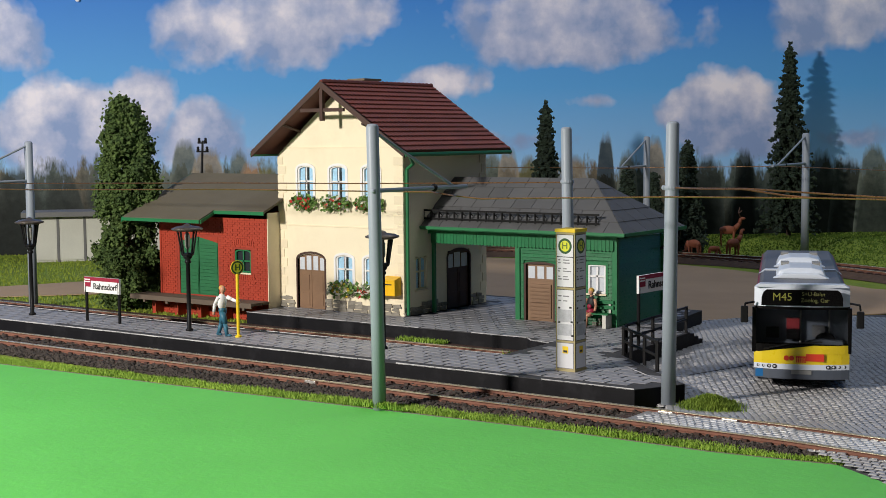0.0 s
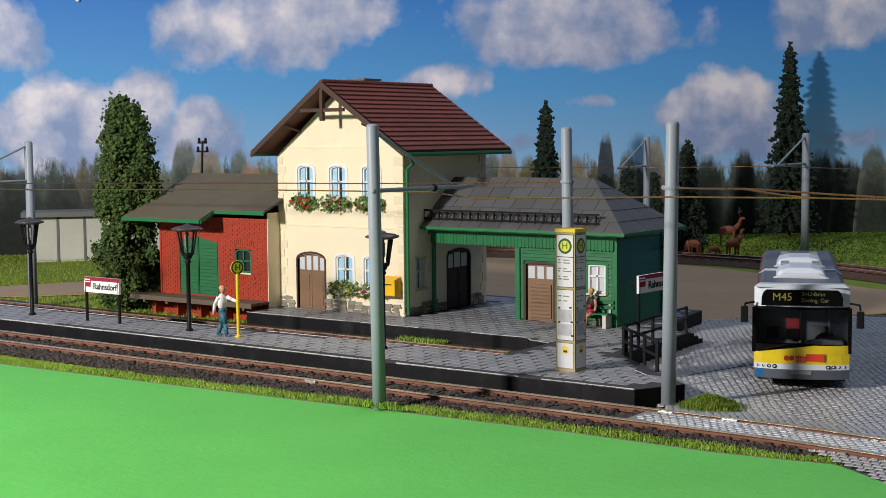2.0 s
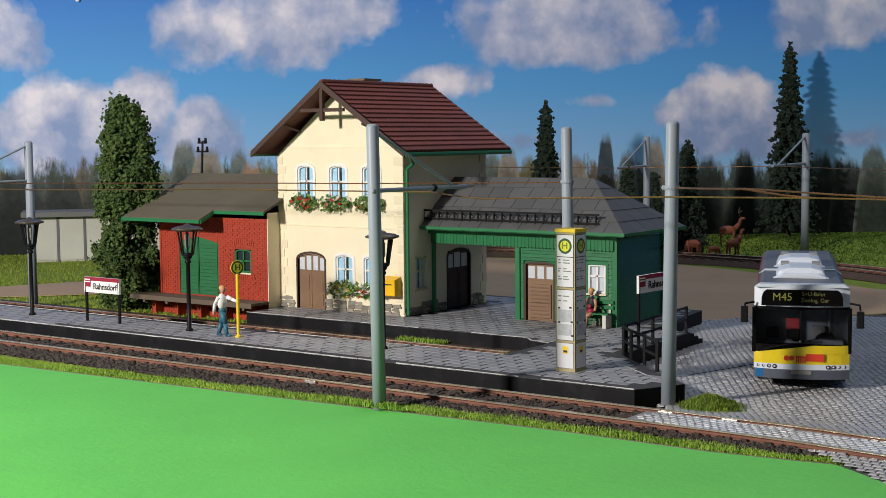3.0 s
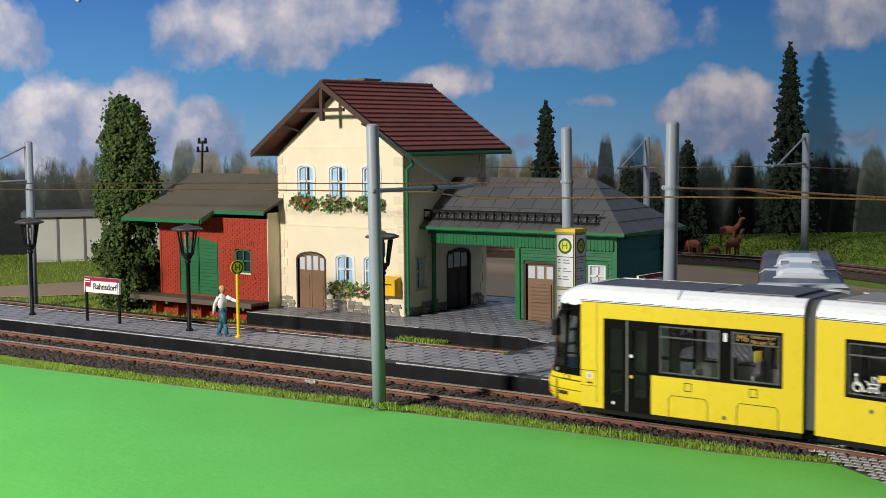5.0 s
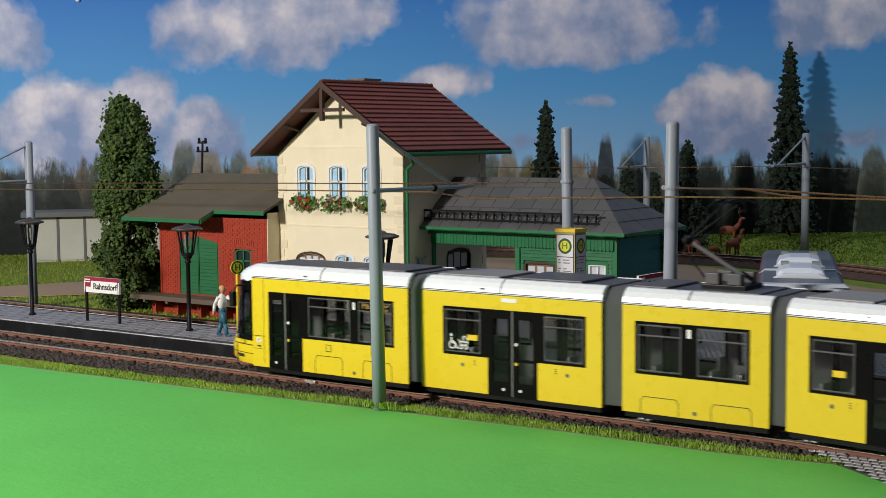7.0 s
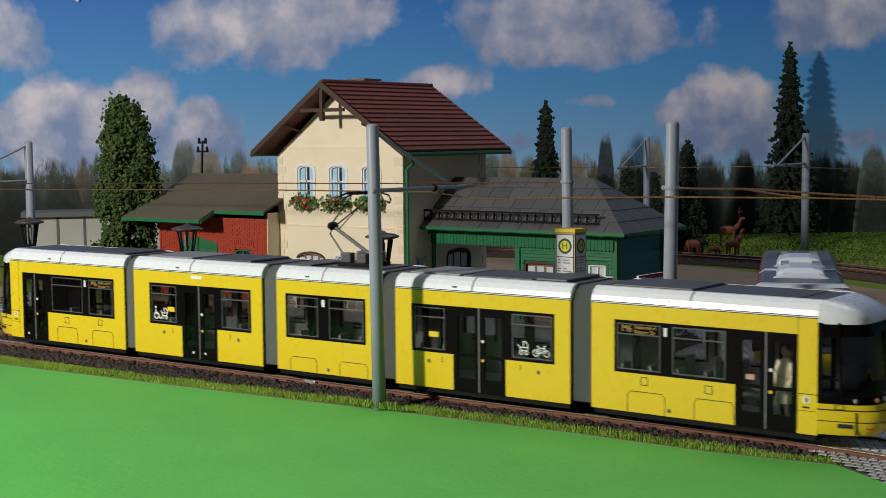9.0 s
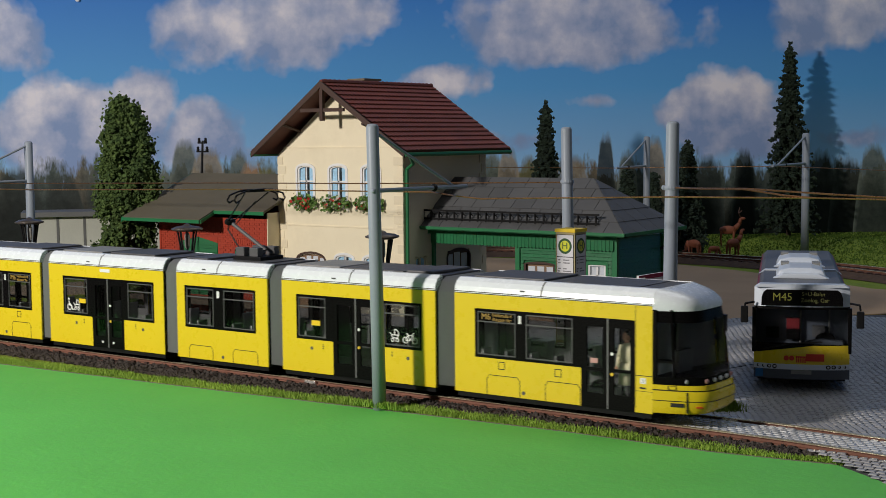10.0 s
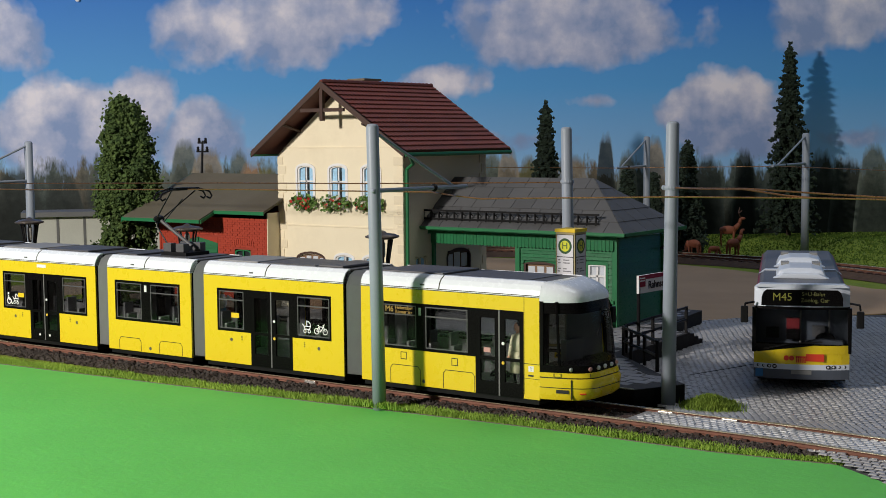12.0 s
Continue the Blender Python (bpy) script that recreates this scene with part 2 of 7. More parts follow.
FLOWER_YELLOW = surface("yellow_blossom", (0.75, 0.52, 0.04), 0.7, var=0.15)


def backdrop_material():
    """A printed photograph: blue sky with heaped clouds, mirrored from sheet to sheet, over a hazy autumn wood."""
    m = bpy.data.materials.new("printed_sky_and_wood")
    m.use_nodes = True
    nt = m.node_tree
    b = nt.nodes["Principled BSDF"]
    b.inputs["Roughness"].default_value = 0.55
    b.inputs["Specular IOR Level"].default_value = 0.15
    co = tex_coords(nt)
    sp = nt.nodes.new("ShaderNodeSeparateXYZ")
    nt.links.new(co, sp.inputs[0])
    u, v = value(nt, "MULTIPLY", sp.outputs[0], 1.059), value(nt, "MULTIPLY_ADD", sp.outputs[2], 1.059, -0.4)
    warp = noise_tex(nt, co, 0.22, 4, 0.55)
    shade = noise_tex(nt, co, 0.34, 5, 0.55)
    sky = ramp(nt, value(nt, "MULTIPLY_ADD", v, 1 / 18.0, 0.0), [(0.0, (0.36, 0.43, 0.60)), (0.30, (0.20, 0.39, 0.66)), (0.55, (0.085, 0.295, 0.63)), (0.95, (0.030, 0.15, 0.51))])
    total = None
    for cu, cv, ru, rv, w in CLOUDS:
        du = value(nt, "MULTIPLY", value(nt, "SUBTRACT", u, cu), 1 / ru)
        dv = value(nt, "MULTIPLY", value(nt, "SUBTRACT", v, cv), 1 / rv)
        r = value(nt, "SQRT", value(nt, "ADD", value(nt, "MULTIPLY", du, du), value(nt, "MULTIPLY", dv, dv)))
        blob = value(nt, "MULTIPLY", value(nt, "SUBTRACT", 1.0, r), w)
        total = blob if total is None else value(nt, "MAXIMUM", total, blob)
    dens = value(nt, "ADD", total, value(nt, "MULTIPLY_ADD", warp, 3.0, -1.65))
    mask = ramp(nt, dens, [(0.04, (0, 0, 0)), (0.22, (0.45,) * 3), (0.42, (0.9,) * 3), (0.65, (1, 1, 1))])
    heap = ramp(nt, value(nt, "MULTIPLY", v, 1 / 18.0), [(0.24, (0.0,) * 3), (0.42, (0.01,) * 3), (0.55, (0.19,) * 3), (0.64, (0.06,) * 3), (0.9, (0.13,) * 3)])
    cloud_col = ramp(nt, value(nt, "ADD", value(nt, "ADD", value(nt, "MULTIPLY", value(nt, "MINIMUM", dens, 1.0), 0.10), heap), value(nt, "MULTIPLY_ADD", shade, 0.95, -0.12)), [(0.38, (0.20, 0.28, 0.50)), (0.52, (0.37, 0.41, 0.59)), (0.70, (0.66, 0.64, 0.745))])
    col = mixed(nt, mask, sky, cloud_col)
    # the wood: a ragged skyline, paler and warmer where autumn trees stand
    cs = nt.nodes.new("ShaderNodeMapping")
    cs.inputs["Scale"].default_value = (1.0, 1.0, 0.30)
    nt.links.new(co, cs.inputs[0])
    crown = noise_tex(nt, cs.outputs[0], 0.55, 5, 0.7)
    crown2 = noise_tex(nt, cs.outputs[0], 2.2, 3, 0.7)
    line = value(nt, "ADD", value(nt, "MULTIPLY_ADD", crown, 5.6, 1.7), value(nt, "MULTIPLY", crown2, 1.6))
    tree = ramp(nt, value(nt, "SUBTRACT", line, v), [(0.0, (0, 0, 0)), (0.9, (1, 1, 1))])
    leaf = noise_tex(nt, co, 1.6, 5, 0.7)
    hue = noise_tex(nt, cs.outputs[0], 0.33, 2, 0.5)
    wood = mixed(nt, ramp(nt, hue, [(0.50, (0, 0, 0)), (0.70, (1, 1, 1))]), ramp(nt, leaf, [(0.3, (0.030, 0.044, 0.042)), (0.7, (0.115, 0.135, 0.125))]), ramp(nt, leaf, [(0.3, (0.075, 0.068, 0.055)), (0.7, (0.21, 0.165, 0.115))]))
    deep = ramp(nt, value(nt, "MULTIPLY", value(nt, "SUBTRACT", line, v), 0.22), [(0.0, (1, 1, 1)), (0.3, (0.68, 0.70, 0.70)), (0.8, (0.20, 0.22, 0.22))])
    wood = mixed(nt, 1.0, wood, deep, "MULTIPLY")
    # single tall crowns, hazy and autumn coloured
    for cu, top, half, dark, light in CROWNS:
        du = value(nt, "MULTIPLY", value(nt, "SUBTRACT", u, cu), 1 / half)
        height = value(nt, "SUBTRACT", value(nt, "MULTIPLY_ADD", crown2, 1.3, top - 0.65), value(nt, "MULTIPLY", value(nt, "POWER", value(nt, "ABSOLUTE", du), 3.4), 1.6))
        shape = ramp(nt, value(nt, "SUBTRACT", height, v), [(0.0, (0, 0, 0)), (0.7, (0.93,) * 3)])
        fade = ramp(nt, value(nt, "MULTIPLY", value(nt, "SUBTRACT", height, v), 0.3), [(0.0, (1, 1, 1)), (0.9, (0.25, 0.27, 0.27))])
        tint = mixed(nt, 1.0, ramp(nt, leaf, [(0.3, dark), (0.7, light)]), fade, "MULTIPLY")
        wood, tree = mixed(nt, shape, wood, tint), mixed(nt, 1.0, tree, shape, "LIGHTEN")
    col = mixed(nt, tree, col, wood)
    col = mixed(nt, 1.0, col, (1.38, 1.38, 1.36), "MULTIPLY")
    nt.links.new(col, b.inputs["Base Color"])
    return m


# heaped clouds on the print: along the sheet, height, half width, half height, weight
CLOUDS = [(-10.2, 14.2, 9.6, 3.4, 1.6), (8.3, 14.2, 9.2, 3.4, 1.6), (-23.0, 7.3, 7.6, 3.9, 2.3), (-19.5, 9.0, 3.0, 2.6, 2.0), (-28.6, 13.9, 3.6, 3.4, 1.5), (-15.5, 7.2, 3.6, 2.6, 1.9),
          (18.0, 8.2, 4.4, 3.2, 2.3), (20.2, 7.2, 2.6, 2.6, 2.0), (25.4, 14.3, 5.4, 3.2, 1.5), (0.2, 10.3, 3.0, 1.5, 1.2), (-9.0, 6.0, 5.0, 1.4, 0.8), (27.0, 6.4, 4.0, 1.2, 0.9), (9.5, 9.0, 3.0, 0.7, 0.6), (6.0, 6.6, 7.0, 1.0, 0.7)]
GREY_GREEN, BEIGE, ORANGE, OLIVE, DEEP = ((0.075, 0.095, 0.085), (0.17, 0.19, 0.165)), ((0.17, 0.145, 0.115), (0.33, 0.28, 0.22)), ((0.22, 0.11, 0.04), (0.42, 0.23, 0.09)), ((0.085, 0.085, 0.04), (0.19, 0.18, 0.09)), ((0.016, 0.022, 0.021), (0.045, 0.055, 0.052))
# crowns that stand above the wood: along the sheet, top, half width, dark and light leaf colour
CROWNS = [(u, top, half, *tint) for u, top, half, tint in (
    (-27.6, 5.3, 1.4, DEEP), (-24.6, 4.7, 1.2, DEEP), (-18.2, 5.2, 1.1, GREY_GREEN), (-16.7, 6.9, 0.85, GREY_GREEN), (-15.2, 6.3, 1.1, BEIGE), (-13.2, 6.2, 0.7, GREY_GREEN), (-12.4, 5.4, 0.85, ORANGE), (-11.3, 5.4, 0.9, OLIVE),
    (3.2, 6.0, 0.8, GREY_GREEN), (4.3, 6.2, 0.7, BEIGE), (5.6, 5.6, 0.7, OLIVE), (8.6, 5.7, 0.9, BEIGE), (10.6, 7.0, 0.5, DEEP), (12.0, 6.0, 0.6, GREY_GREEN), (13.8, 6.8, 0.6, BEIGE), (15.4, 6.2, 0.8, DEEP), (17.2, 5.6, 0.9, DEEP), (19.6, 6.0, 0.6, DEEP), (22.4, 5.4, 1.1, DEEP), (24.6, 5.8, 0.9, DEEP), (26.4, 5.4, 1.0, DEEP), (28.0, 6.2, 0.9, GREY_GREEN))]
BACKDROP = backdrop_material()


# ---- ground ----
RAIL_Y, X_BEND, R_BEND, BEND = 29.88, -13.5, 30.0, 0.16
GROUND, ZP = -0.2, 0.28


def track_point(s):
    """A point of the tram track's centre line at the arc length s, and its heading: straight, a bend, straight again."""
    if s <= X_BEND:
        return s, RAIL_Y, 0.0
    a = (s - X_BEND) / R_BEND
    if a <= BEND:
        return X_BEND + R_BEND * math.sin(a), RAIL_Y - R_BEND * (1 - math.cos(a)), -a
    d = (a - BEND) * R_BEND
    return X_BEND + R_BEND * math.sin(BEND) + d * math.cos(BEND), RAIL_Y - R_BEND * (1 - math.cos(BEND)) - d * math.sin(BEND), -BEND


def offset_point(s, off, z):
    x, y, a = track_point(s)
    return x - off * math.sin(a), y + off * math.cos(a), z


def sheet(name, outline, z, mat, label, category, thick=0.06):
    bm = bm_new()
    prism(bm, outline, "z", z - thick, z)
    return tagged(part(name, bm, mat), label, category, kind="structure")


def ground_z(x, y):
    """Height of the grass: a low slope rises beyond the loop."""
    d = math.hypot(x + 35.5, y - 43.0)
    hill = 1.25 * min(1, max(0, (d - 29.2) / 6.0)) * (0.8 + 0.4 * noise.noise(Vector((x * 0.12, y * 0.12, 0)))) if y > 58 else 0.0
    bump = 0.03 * noise.noise(Vector((x * 0.5, y * 0.5, 3))) if 30 < y < 110 else 0.0
    return -0.27 + hill + bump


def make_ground():
    bm = bm_new()
    grid = {}
    xs = [-110 + 2.2 * i for i in range(70)]
    ys = [22.0, 26.0, 27.9] + [28.6 + 1.6 * i for i in range(46)]
    for i, x in enumerate(xs):
        for j, y in enumerate(ys):
            grid[i, j] = bm.verts.new((x, y, ground_z(x, y)))
    for i in range(len(xs) - 1):
        for j in range(len(ys) - 1):
            bm.faces.new((grid[i, j], grid[i + 1, j], grid[i + 1, j + 1], grid[i, j + 1]))
    tagged(part("ground", bm, GRASS_GROUND, smooth=True), "model grass mat in uneven green tones", "ground", kind="structure")


def make_backdrop():
    """One tall sheet behind the layout, square to the view, with its ends drawn forward."""
    back = thing("backdrop", "printed paper backdrop of clouds over a wood", "backdrop", kind="structure")
    d = 85.0
    back.matrix_basis = at(-d * math.sin(YAW), d * math.cos(YAW), 0, 0, 0, math.degrees(YAW))
    edges = [-75, -43.5, -22.0, -0.5, 21.0, 42.5, 75]
    for k, (u0, u1) in enumerate(zip(edges, edges[1:])):
        bm = bm_new()
        cols = []
        n = 14
        for i in range(n + 1):
            u = u0 - 0.25 + (u1 - u0 + 0.25) * i / n
            y = -max(0, abs(u) - 36) ** 2 / 60 + 0.006 * (k % 2) - 0.02 * math.sin(math.pi * i / n)
            cols.append((bm.verts.new((u, y, -2.0)), bm.verts.new((u, y, 45.0))))
        for a, b in zip(cols, cols[1:]):
            bm.faces.new((a[0], b[0], b[1], a[1]))
        part("printed_sheet", bm, BACKDROP, back, smooth=True)
    bm = bm_new()
    rod(bm, (-22.0, 0.1, 15.25), (-22.0, -0.25, 15.25), 0.13, 0.13, 12)
    part("pin", bm, WHITE, back, "white push pin")


make_ground()
make_backdrop()


# ---- layout base: card, yards, cobbles, tracks, platforms ----
def raw_mesh(name, verts, faces, mat, label, category, parent=None, kind="stuff"):
    me = bpy.data.meshes.new(name)
    me.from_pydata([tuple(v) for v in np.asarray(verts) * U], [], faces)
    me.materials.append(mat)
    ob = new(name, me)
    if parent is not None:
        ob.parent = parent
        ob["kind"] = kind
        if label:
            ob["label"] = label
        return ob
    return tagged(ob, label, category, kind=kind)


def inside(poly, x, y):
    hit = False
    for (x0, y0), (x1, y1) in zip(poly, poly[1:] + poly[:1]):
        if (y0 > y) != (y1 > y) and x < (x1 - x0) * (y - y0) / (y1 - y0) + x0:
            hit = not hit
    return hit


rng = random.Random(7)

EDGE = [(-80, 22.8), (-36.5, 26.68), (-29.2, 27.06), (-24.0, 27.38), (-19.8, 27.66), (-16.7, 27.85), (-13.0, 27.82), (-11.16, 28.05), (-10.2, 28.2)]
# Both unseen and kept dark; the front board is added to limit bounced light.
sheet("table_top", [(-160, -90), (110, -90), (110, 140), (-160, 140)], -0.31, TABLE, "plain table top under the layout", "table", 0.4)
sheet("front_board", [(-60, 6), (40, 6), (40, 20), (-6.9, 25.4), (-8.82, 27.1), (-10.2, 28.1), (-60, 24.4)], -0.235, TABLE, "unseen dark board added to limit bounced light", "board", 0.03)
sheet("green_card", [(-44, 20.5), (-23.5, 15.6), (-7.2, 25.6), (-8.82, 27.22), (-10.2, 28.2)] + EDGE[-2:0:-1] + [(-44, 26.0)], -0.20, GREEN_CARD, "bright green card laid before the layout", "card", 0.03)
bm = bm_new()
edge = EDGE
for (x0, y0), (x1, y1) in zip(edge, edge[1:]):
    n = max(2, int((x1 - x0) / 1.2))
    for i in range(n):
        a, b = i / n, (i + 1) / n
        w = rng.uniform(0.02, 0.05)
        xa, ya, xb, yb = x0 + (x1 - x0) * a, y0 + (y1 - y0) * a, x0 + (x1 - x0) * b, y0 + (y1 - y0) * b
        prism(bm, [(xa, ya - 0.01), (xb, yb - 0.01), (xb, yb + w), (xa, ya + w)], "z", -0.26, -0.185)
tagged(part("board_edge", bm, BOARD), "cut grey edge of the layout board", "edge", kind="structure")

sheet("yard", [(-36, 46.9), (-30, 46.9), (-22.8, 46.9), (-21.4, 49.7), (-10, 60), (-20.8, 61.6), (-24, 63.6), (-29.5, 66.4), (-34, 68), (-46, 66), (-46, 52), (-40, 47)], -0.215, SAND, "sandy brown yard behind the station", "ground", 0.03)
sheet("path", [(-59, 35.5), (-56.2, 41.15), (-54.4, 45.2), (-50, 52), (-46.1, 57), (-45.9, 50), (-47, 45.5), (-49.8, 41.4), (-52.5, 38.4), (-55, 34.9)], -0.21, SAND, "sandy footpath through the grass", "path", 0.03)
COBBLE_AREA = [(-15.6, 31.2), (-15.8, 29.6), (-13.7, 29.3), (-11.2, 28.85), (-10.25, 28.26), (-8.82, 27.27), (-6.9, 25.5), (12, 20), (20, 30), (-8, 60), (-21.4, 49.7), (-22.9, 46.6), (-22.2, 42.4), (-21.0, 36.5), (-17.6, 33.2)]
COBBLE_BED = surface("cobble_bed", (0.10, 0.10, 0.108), 0.9, var=0.25, scale=0.5, fine=6, bump=0.6, depth=0.04)
COBBLE = surface("cobble_grey", (0.37, 0.367, 0.38), 0.36, var=0.26, scale=0.35, fine=8, bump=0.35, depth=0.02, spec=0.6)
# Setts between the rails: pale paving, with lamp glare put into the colour.
PALE_COBBLE = surface("pale_glare_cobble", (0.58, 0.59, 0.61), 0.25, var=0.28, scale=0.6, fine=7, bump=0.35, depth=0.02, spec=0.9, stain=(0.22, 0.22, 0.24), stain_amount=0.7)
PALE_BED = surface("pale_strip_bed", (0.24, 0.24, 0.25), 0.7, var=0.3, scale=0.6, fine=7, bump=0.5, depth=0.03)
sheet("road", COBBLE_AREA, -0.215, COBBLE_BED, "grey cobbled square, worn and uneven", "road", 0.03)


# platform outlines in plan
PLAT_1 = [(-85, 31.2), (-16.68, 31.35), (-15.96, 32.78), (-17.3, 33.9), (-19.72, 36.2), (-19.85, 38.6), (-20.05, 41.55), (-21.4, 41.55), (-22.2, 47.0), (-36.4, 47.0), (-36.4, 37.6), (-23.9, 37.6), (-23.5, 37.2), (-22.7, 37.0), (-22.7, 34.35), (-85, 33.7)]


def make_cobbles():
    """Small setts in fan-like bows, each a low block with a smaller top."""
    square, strip = ([], []), ([], [])
    y, row = 26.5, 0
    while y < 52:
        x = -23.0 + 0.11 * (row % 2)
        while x < -4.0:
            cx, cy = x, y + 0.09 * abs(math.sin((x + 1.1 * math.sin(y * 0.5)) * 1.25))
            off = abs(cy - track_point(cx)[1]) * math.cos(min(0.42, max(0, (cx - X_BEND) / R_BEND)))
            if inside(COBBLE_AREA, cx, cy) and (off < 0.62 or off > 0.9) and not inside(PLAT_1, cx, cy):
                rise = 0.15 if off < 0.7 else 0.13 * max(0, 1 - (off - 0.9) / 1.6)
                w, d, h = rng.uniform(0.088, 0.104), rng.uniform(0.075, 0.09), rng.uniform(0.012, 0.024)
                a = rng.uniform(-0.12, 0.12) + 0.15 * math.cos(cx * 1.25)
                ca, sa = math.cos(a), math.sin(a)
                verts, faces = strip if off < 0.7 else square
                k = len(verts)
                for z, f in ((-0.22 + rise, 1.0), (-0.215 + rise + h, 0.80)):
                    for px, py in ((-w, -d), (w, -d), (w, d), (-w, d)):
                        verts.append((cx + f * (px * ca - py * sa), cy + f * (px * sa + py * ca), z))
                faces += [(k + 4, k + 5, k + 6, k + 7)] + [(k + i, k + (i + 1) % 4, k + 4 + (i + 1) % 4, k + 4 + i) for i in range(4)]
            x += 0.215
        y += 0.185
        row += 1
    raw_mesh("cobbles", *square, COBBLE, "grey setts laid in shallow bows", "cobbles")
    raw_mesh("cobbles", *strip, PALE_COBBLE, "pale worn setts between the tram rails", "cobbles")


make_cobbles()
bm = bm_new()
prism(bm, [(-17.65, 36.55), (-17.62, 36.5), (-16.45, 40.6), (-16.49, 40.62)], "z", -0.205, -0.188)
tagged(part("road_joint", bm, DARK_INK), "dark joint between two cobbled plates", "joint", kind="structure")


def card_y(x):
    pts = EDGE
    for (x0, y0), (x1, y1) in zip(pts, pts[1:]):
        if x0 <= x <= x1:
            return y0 + (y1 - y0) * (x - x0) / (x1 - x0)
    return 28.2


def rail_mesh(points, parent, z_top=0.0, half=0.068, height=0.15):
    """A rail with foot, web and bright head along the points."""
    side, head = bm_new(), bm_new()
    prof = [(-0.075, -height), (0.075, -height), (0.075, -height + 0.03), (0.02, -height + 0.045), (0.02, -0.04), (half, -0.03), (half, -0.006), (-half, -0.006), (-half, -0.03), (-0.02, -0.04), (-0.02, -height + 0.045), (-0.075, -height + 0.03)]
    cap = [(-half - 0.003, -0.018), (half + 0.003, -0.018), (half + 0.003, -0.008), (half * 0.8, 0), (-half * 0.8, 0), (-half - 0.003, -0.008)]
    for bm, outline in ((side, prof), (head, cap)):
        rings = []
        for i, p in enumerate(points):
            a, b = points[max(0, i - 1)], points[min(len(points) - 1, i + 1)]
            d = Vector((b[0] - a[0], b[1] - a[1], 0)).normalized()
            nrm = Vector((-d.y, d.x, 0))
            rings.append([bm.verts.new(Vector((p[0], p[1], z_top + h)) + nrm * o) for o, h in outline])
        n = len(outline)
        for r, s in zip(rings, rings[1:]):
            for i in range(n):
                bm.faces.new((r[i], r[(i + 1) % n], s[(i + 1) % n], s[i]))
    ob = part("rail", side, RAIL_SIDE, parent)
    part("rail_head", head, RAIL_TOP, ob, "worn bright rail head")


def stones(name, spots, mat, label, parent, size=(0.05, 0.12)):
    verts, faces = [], []
    for x, y, z in spots:
        r = rng.uniform(*size)
        k = len(verts)
        for dx, dy, dz in ((1, 0, 0), (-1, 0, 0), (0, 1, 0), (0, -1, 0), (0, 0, 1), (0, 0, -1)):
            j = [rng.uniform(-0.45, 0.45) * r for _ in range(3)]
            verts.append((x + dx * r + j[0], y + dy * r + j[1], z + dz * r * 0.8 + j[2]))
        faces += [(k + a, k + b, k + c) for a, b, c in ((0, 2, 4), (2, 1, 4), (1, 3, 4), (3, 0, 4), (2, 0, 5), (1, 2, 5), (3, 1, 5), (0, 3, 5))]
    return raw_mesh(name, verts, faces, mat, label, "", parent)


JOINER_GLINT = surface("joiner_glint_metal", (0.66, 0.64, 0.60), 0.25, metal=0.6, var=0.12)


def make_tram_track():
    tr = thing("tram_track", "rusty tram track on dark ballast, bending into the cobbles", "track", kind="structure")
    for o in (-0.755, 0.755):
        rail_mesh([offset_point(-90 + 0.8 * i, o, 0)[:2] for i in range(170)], tr)
    # one true joiner; the two far-rail plates stand in for glints
    for sx, o in ((-25.7, -0.755), (-15.4, 0.755), (-13.7, 0.755)):
        jx, jy, ja = track_point(sx)
        bm = bm_new()
        box(bm, -0.2, 0.2, -0.105, 0.105, -0.11, -0.025)
        jp = part("rail_joiner", bm, JOINER_GLINT, tr, "bright metal plate: one rail joiner, two stand-in glints", bevel=0.012)
        jp.matrix_basis = at(*offset_point(sx, o, 0), 0, 0, math.degrees(ja))
    bed = bm_new()
    prev = None
    for i in range(59):
        s = -90 + 1.35 * i
        near = -1.7 if s < -16 else -1.25
        ring = [bed.verts.new(offset_point(s, o, z)) for o, z in ((near, -0.27), (near + 0.3, -0.17), (1.2, -0.17), (1.3, -0.27))]
        if prev:
            for k in range(3):
                bed.faces.new((prev[k], ring[k], ring[k + 1], prev[k + 1]))
        prev = ring
    part("ballast_bed", bed, BALLAST, tr)
    bm = bm_new()
    box(bm, -0.13, 0.13, -1.18, 1.18, -0.1, 0.0)
    for o in (-0.755, 0.755):
        for e in (-0.13, 0.13):
            box(bm, -0.07, 0.07, o + e - 0.04, o + e + 0.04, 0.0, 0.05)
    me = to_mesh("sleeper", bm, SLEEPER)
    for i in range(104):
        s = -72 + 0.6 * i
        if s < -10.9:
            x, y, a = track_point(s)
            piece("sleeper", me, tr, (x, y, -0.14), math.degrees(a))
    spots = []
    for i in range(9500):
        s = rng.uniform(-50, -10.4)
        near = rng.random() < 0.55
        o = rng.uniform(-1.75, -0.85) if near else rng.uniform(-0.68, 1.25)
        x, y, _ = offset_point(s, o, 0)
        if y > card_y(x) + 0.3 and (s < -15.9 or o < -0.8):
            spots.append((x, y, (-0.17 if o > -1.3 else -0.17 + 0.2 * (o + 1.3)) + rng.uniform(-0.01, 0.03)))
    stones("ballast", spots, BALLAST, "dark brown ballast stones", tr, (0.035, 0.085))
    # the paved stretch between the rails where the track enters the square
    bm = bm_new()
    prev = None
    for i in range(30):
        s = -15.9 + i
        ring = [bm.verts.new(offset_point(s, o, -0.068)) for o in (-0.67, 0.67)]
        low = [bm.verts.new(offset_point(s, o, -0.2)) for o in (-0.67, 0.67)]
        if prev:
            bm.faces.new((prev[0][0], ring[0], ring[1], prev[0][1]))
        else:
            bm.faces.new((ring[0], ring[1], low[1], low[0]))
        prev = (ring, low)
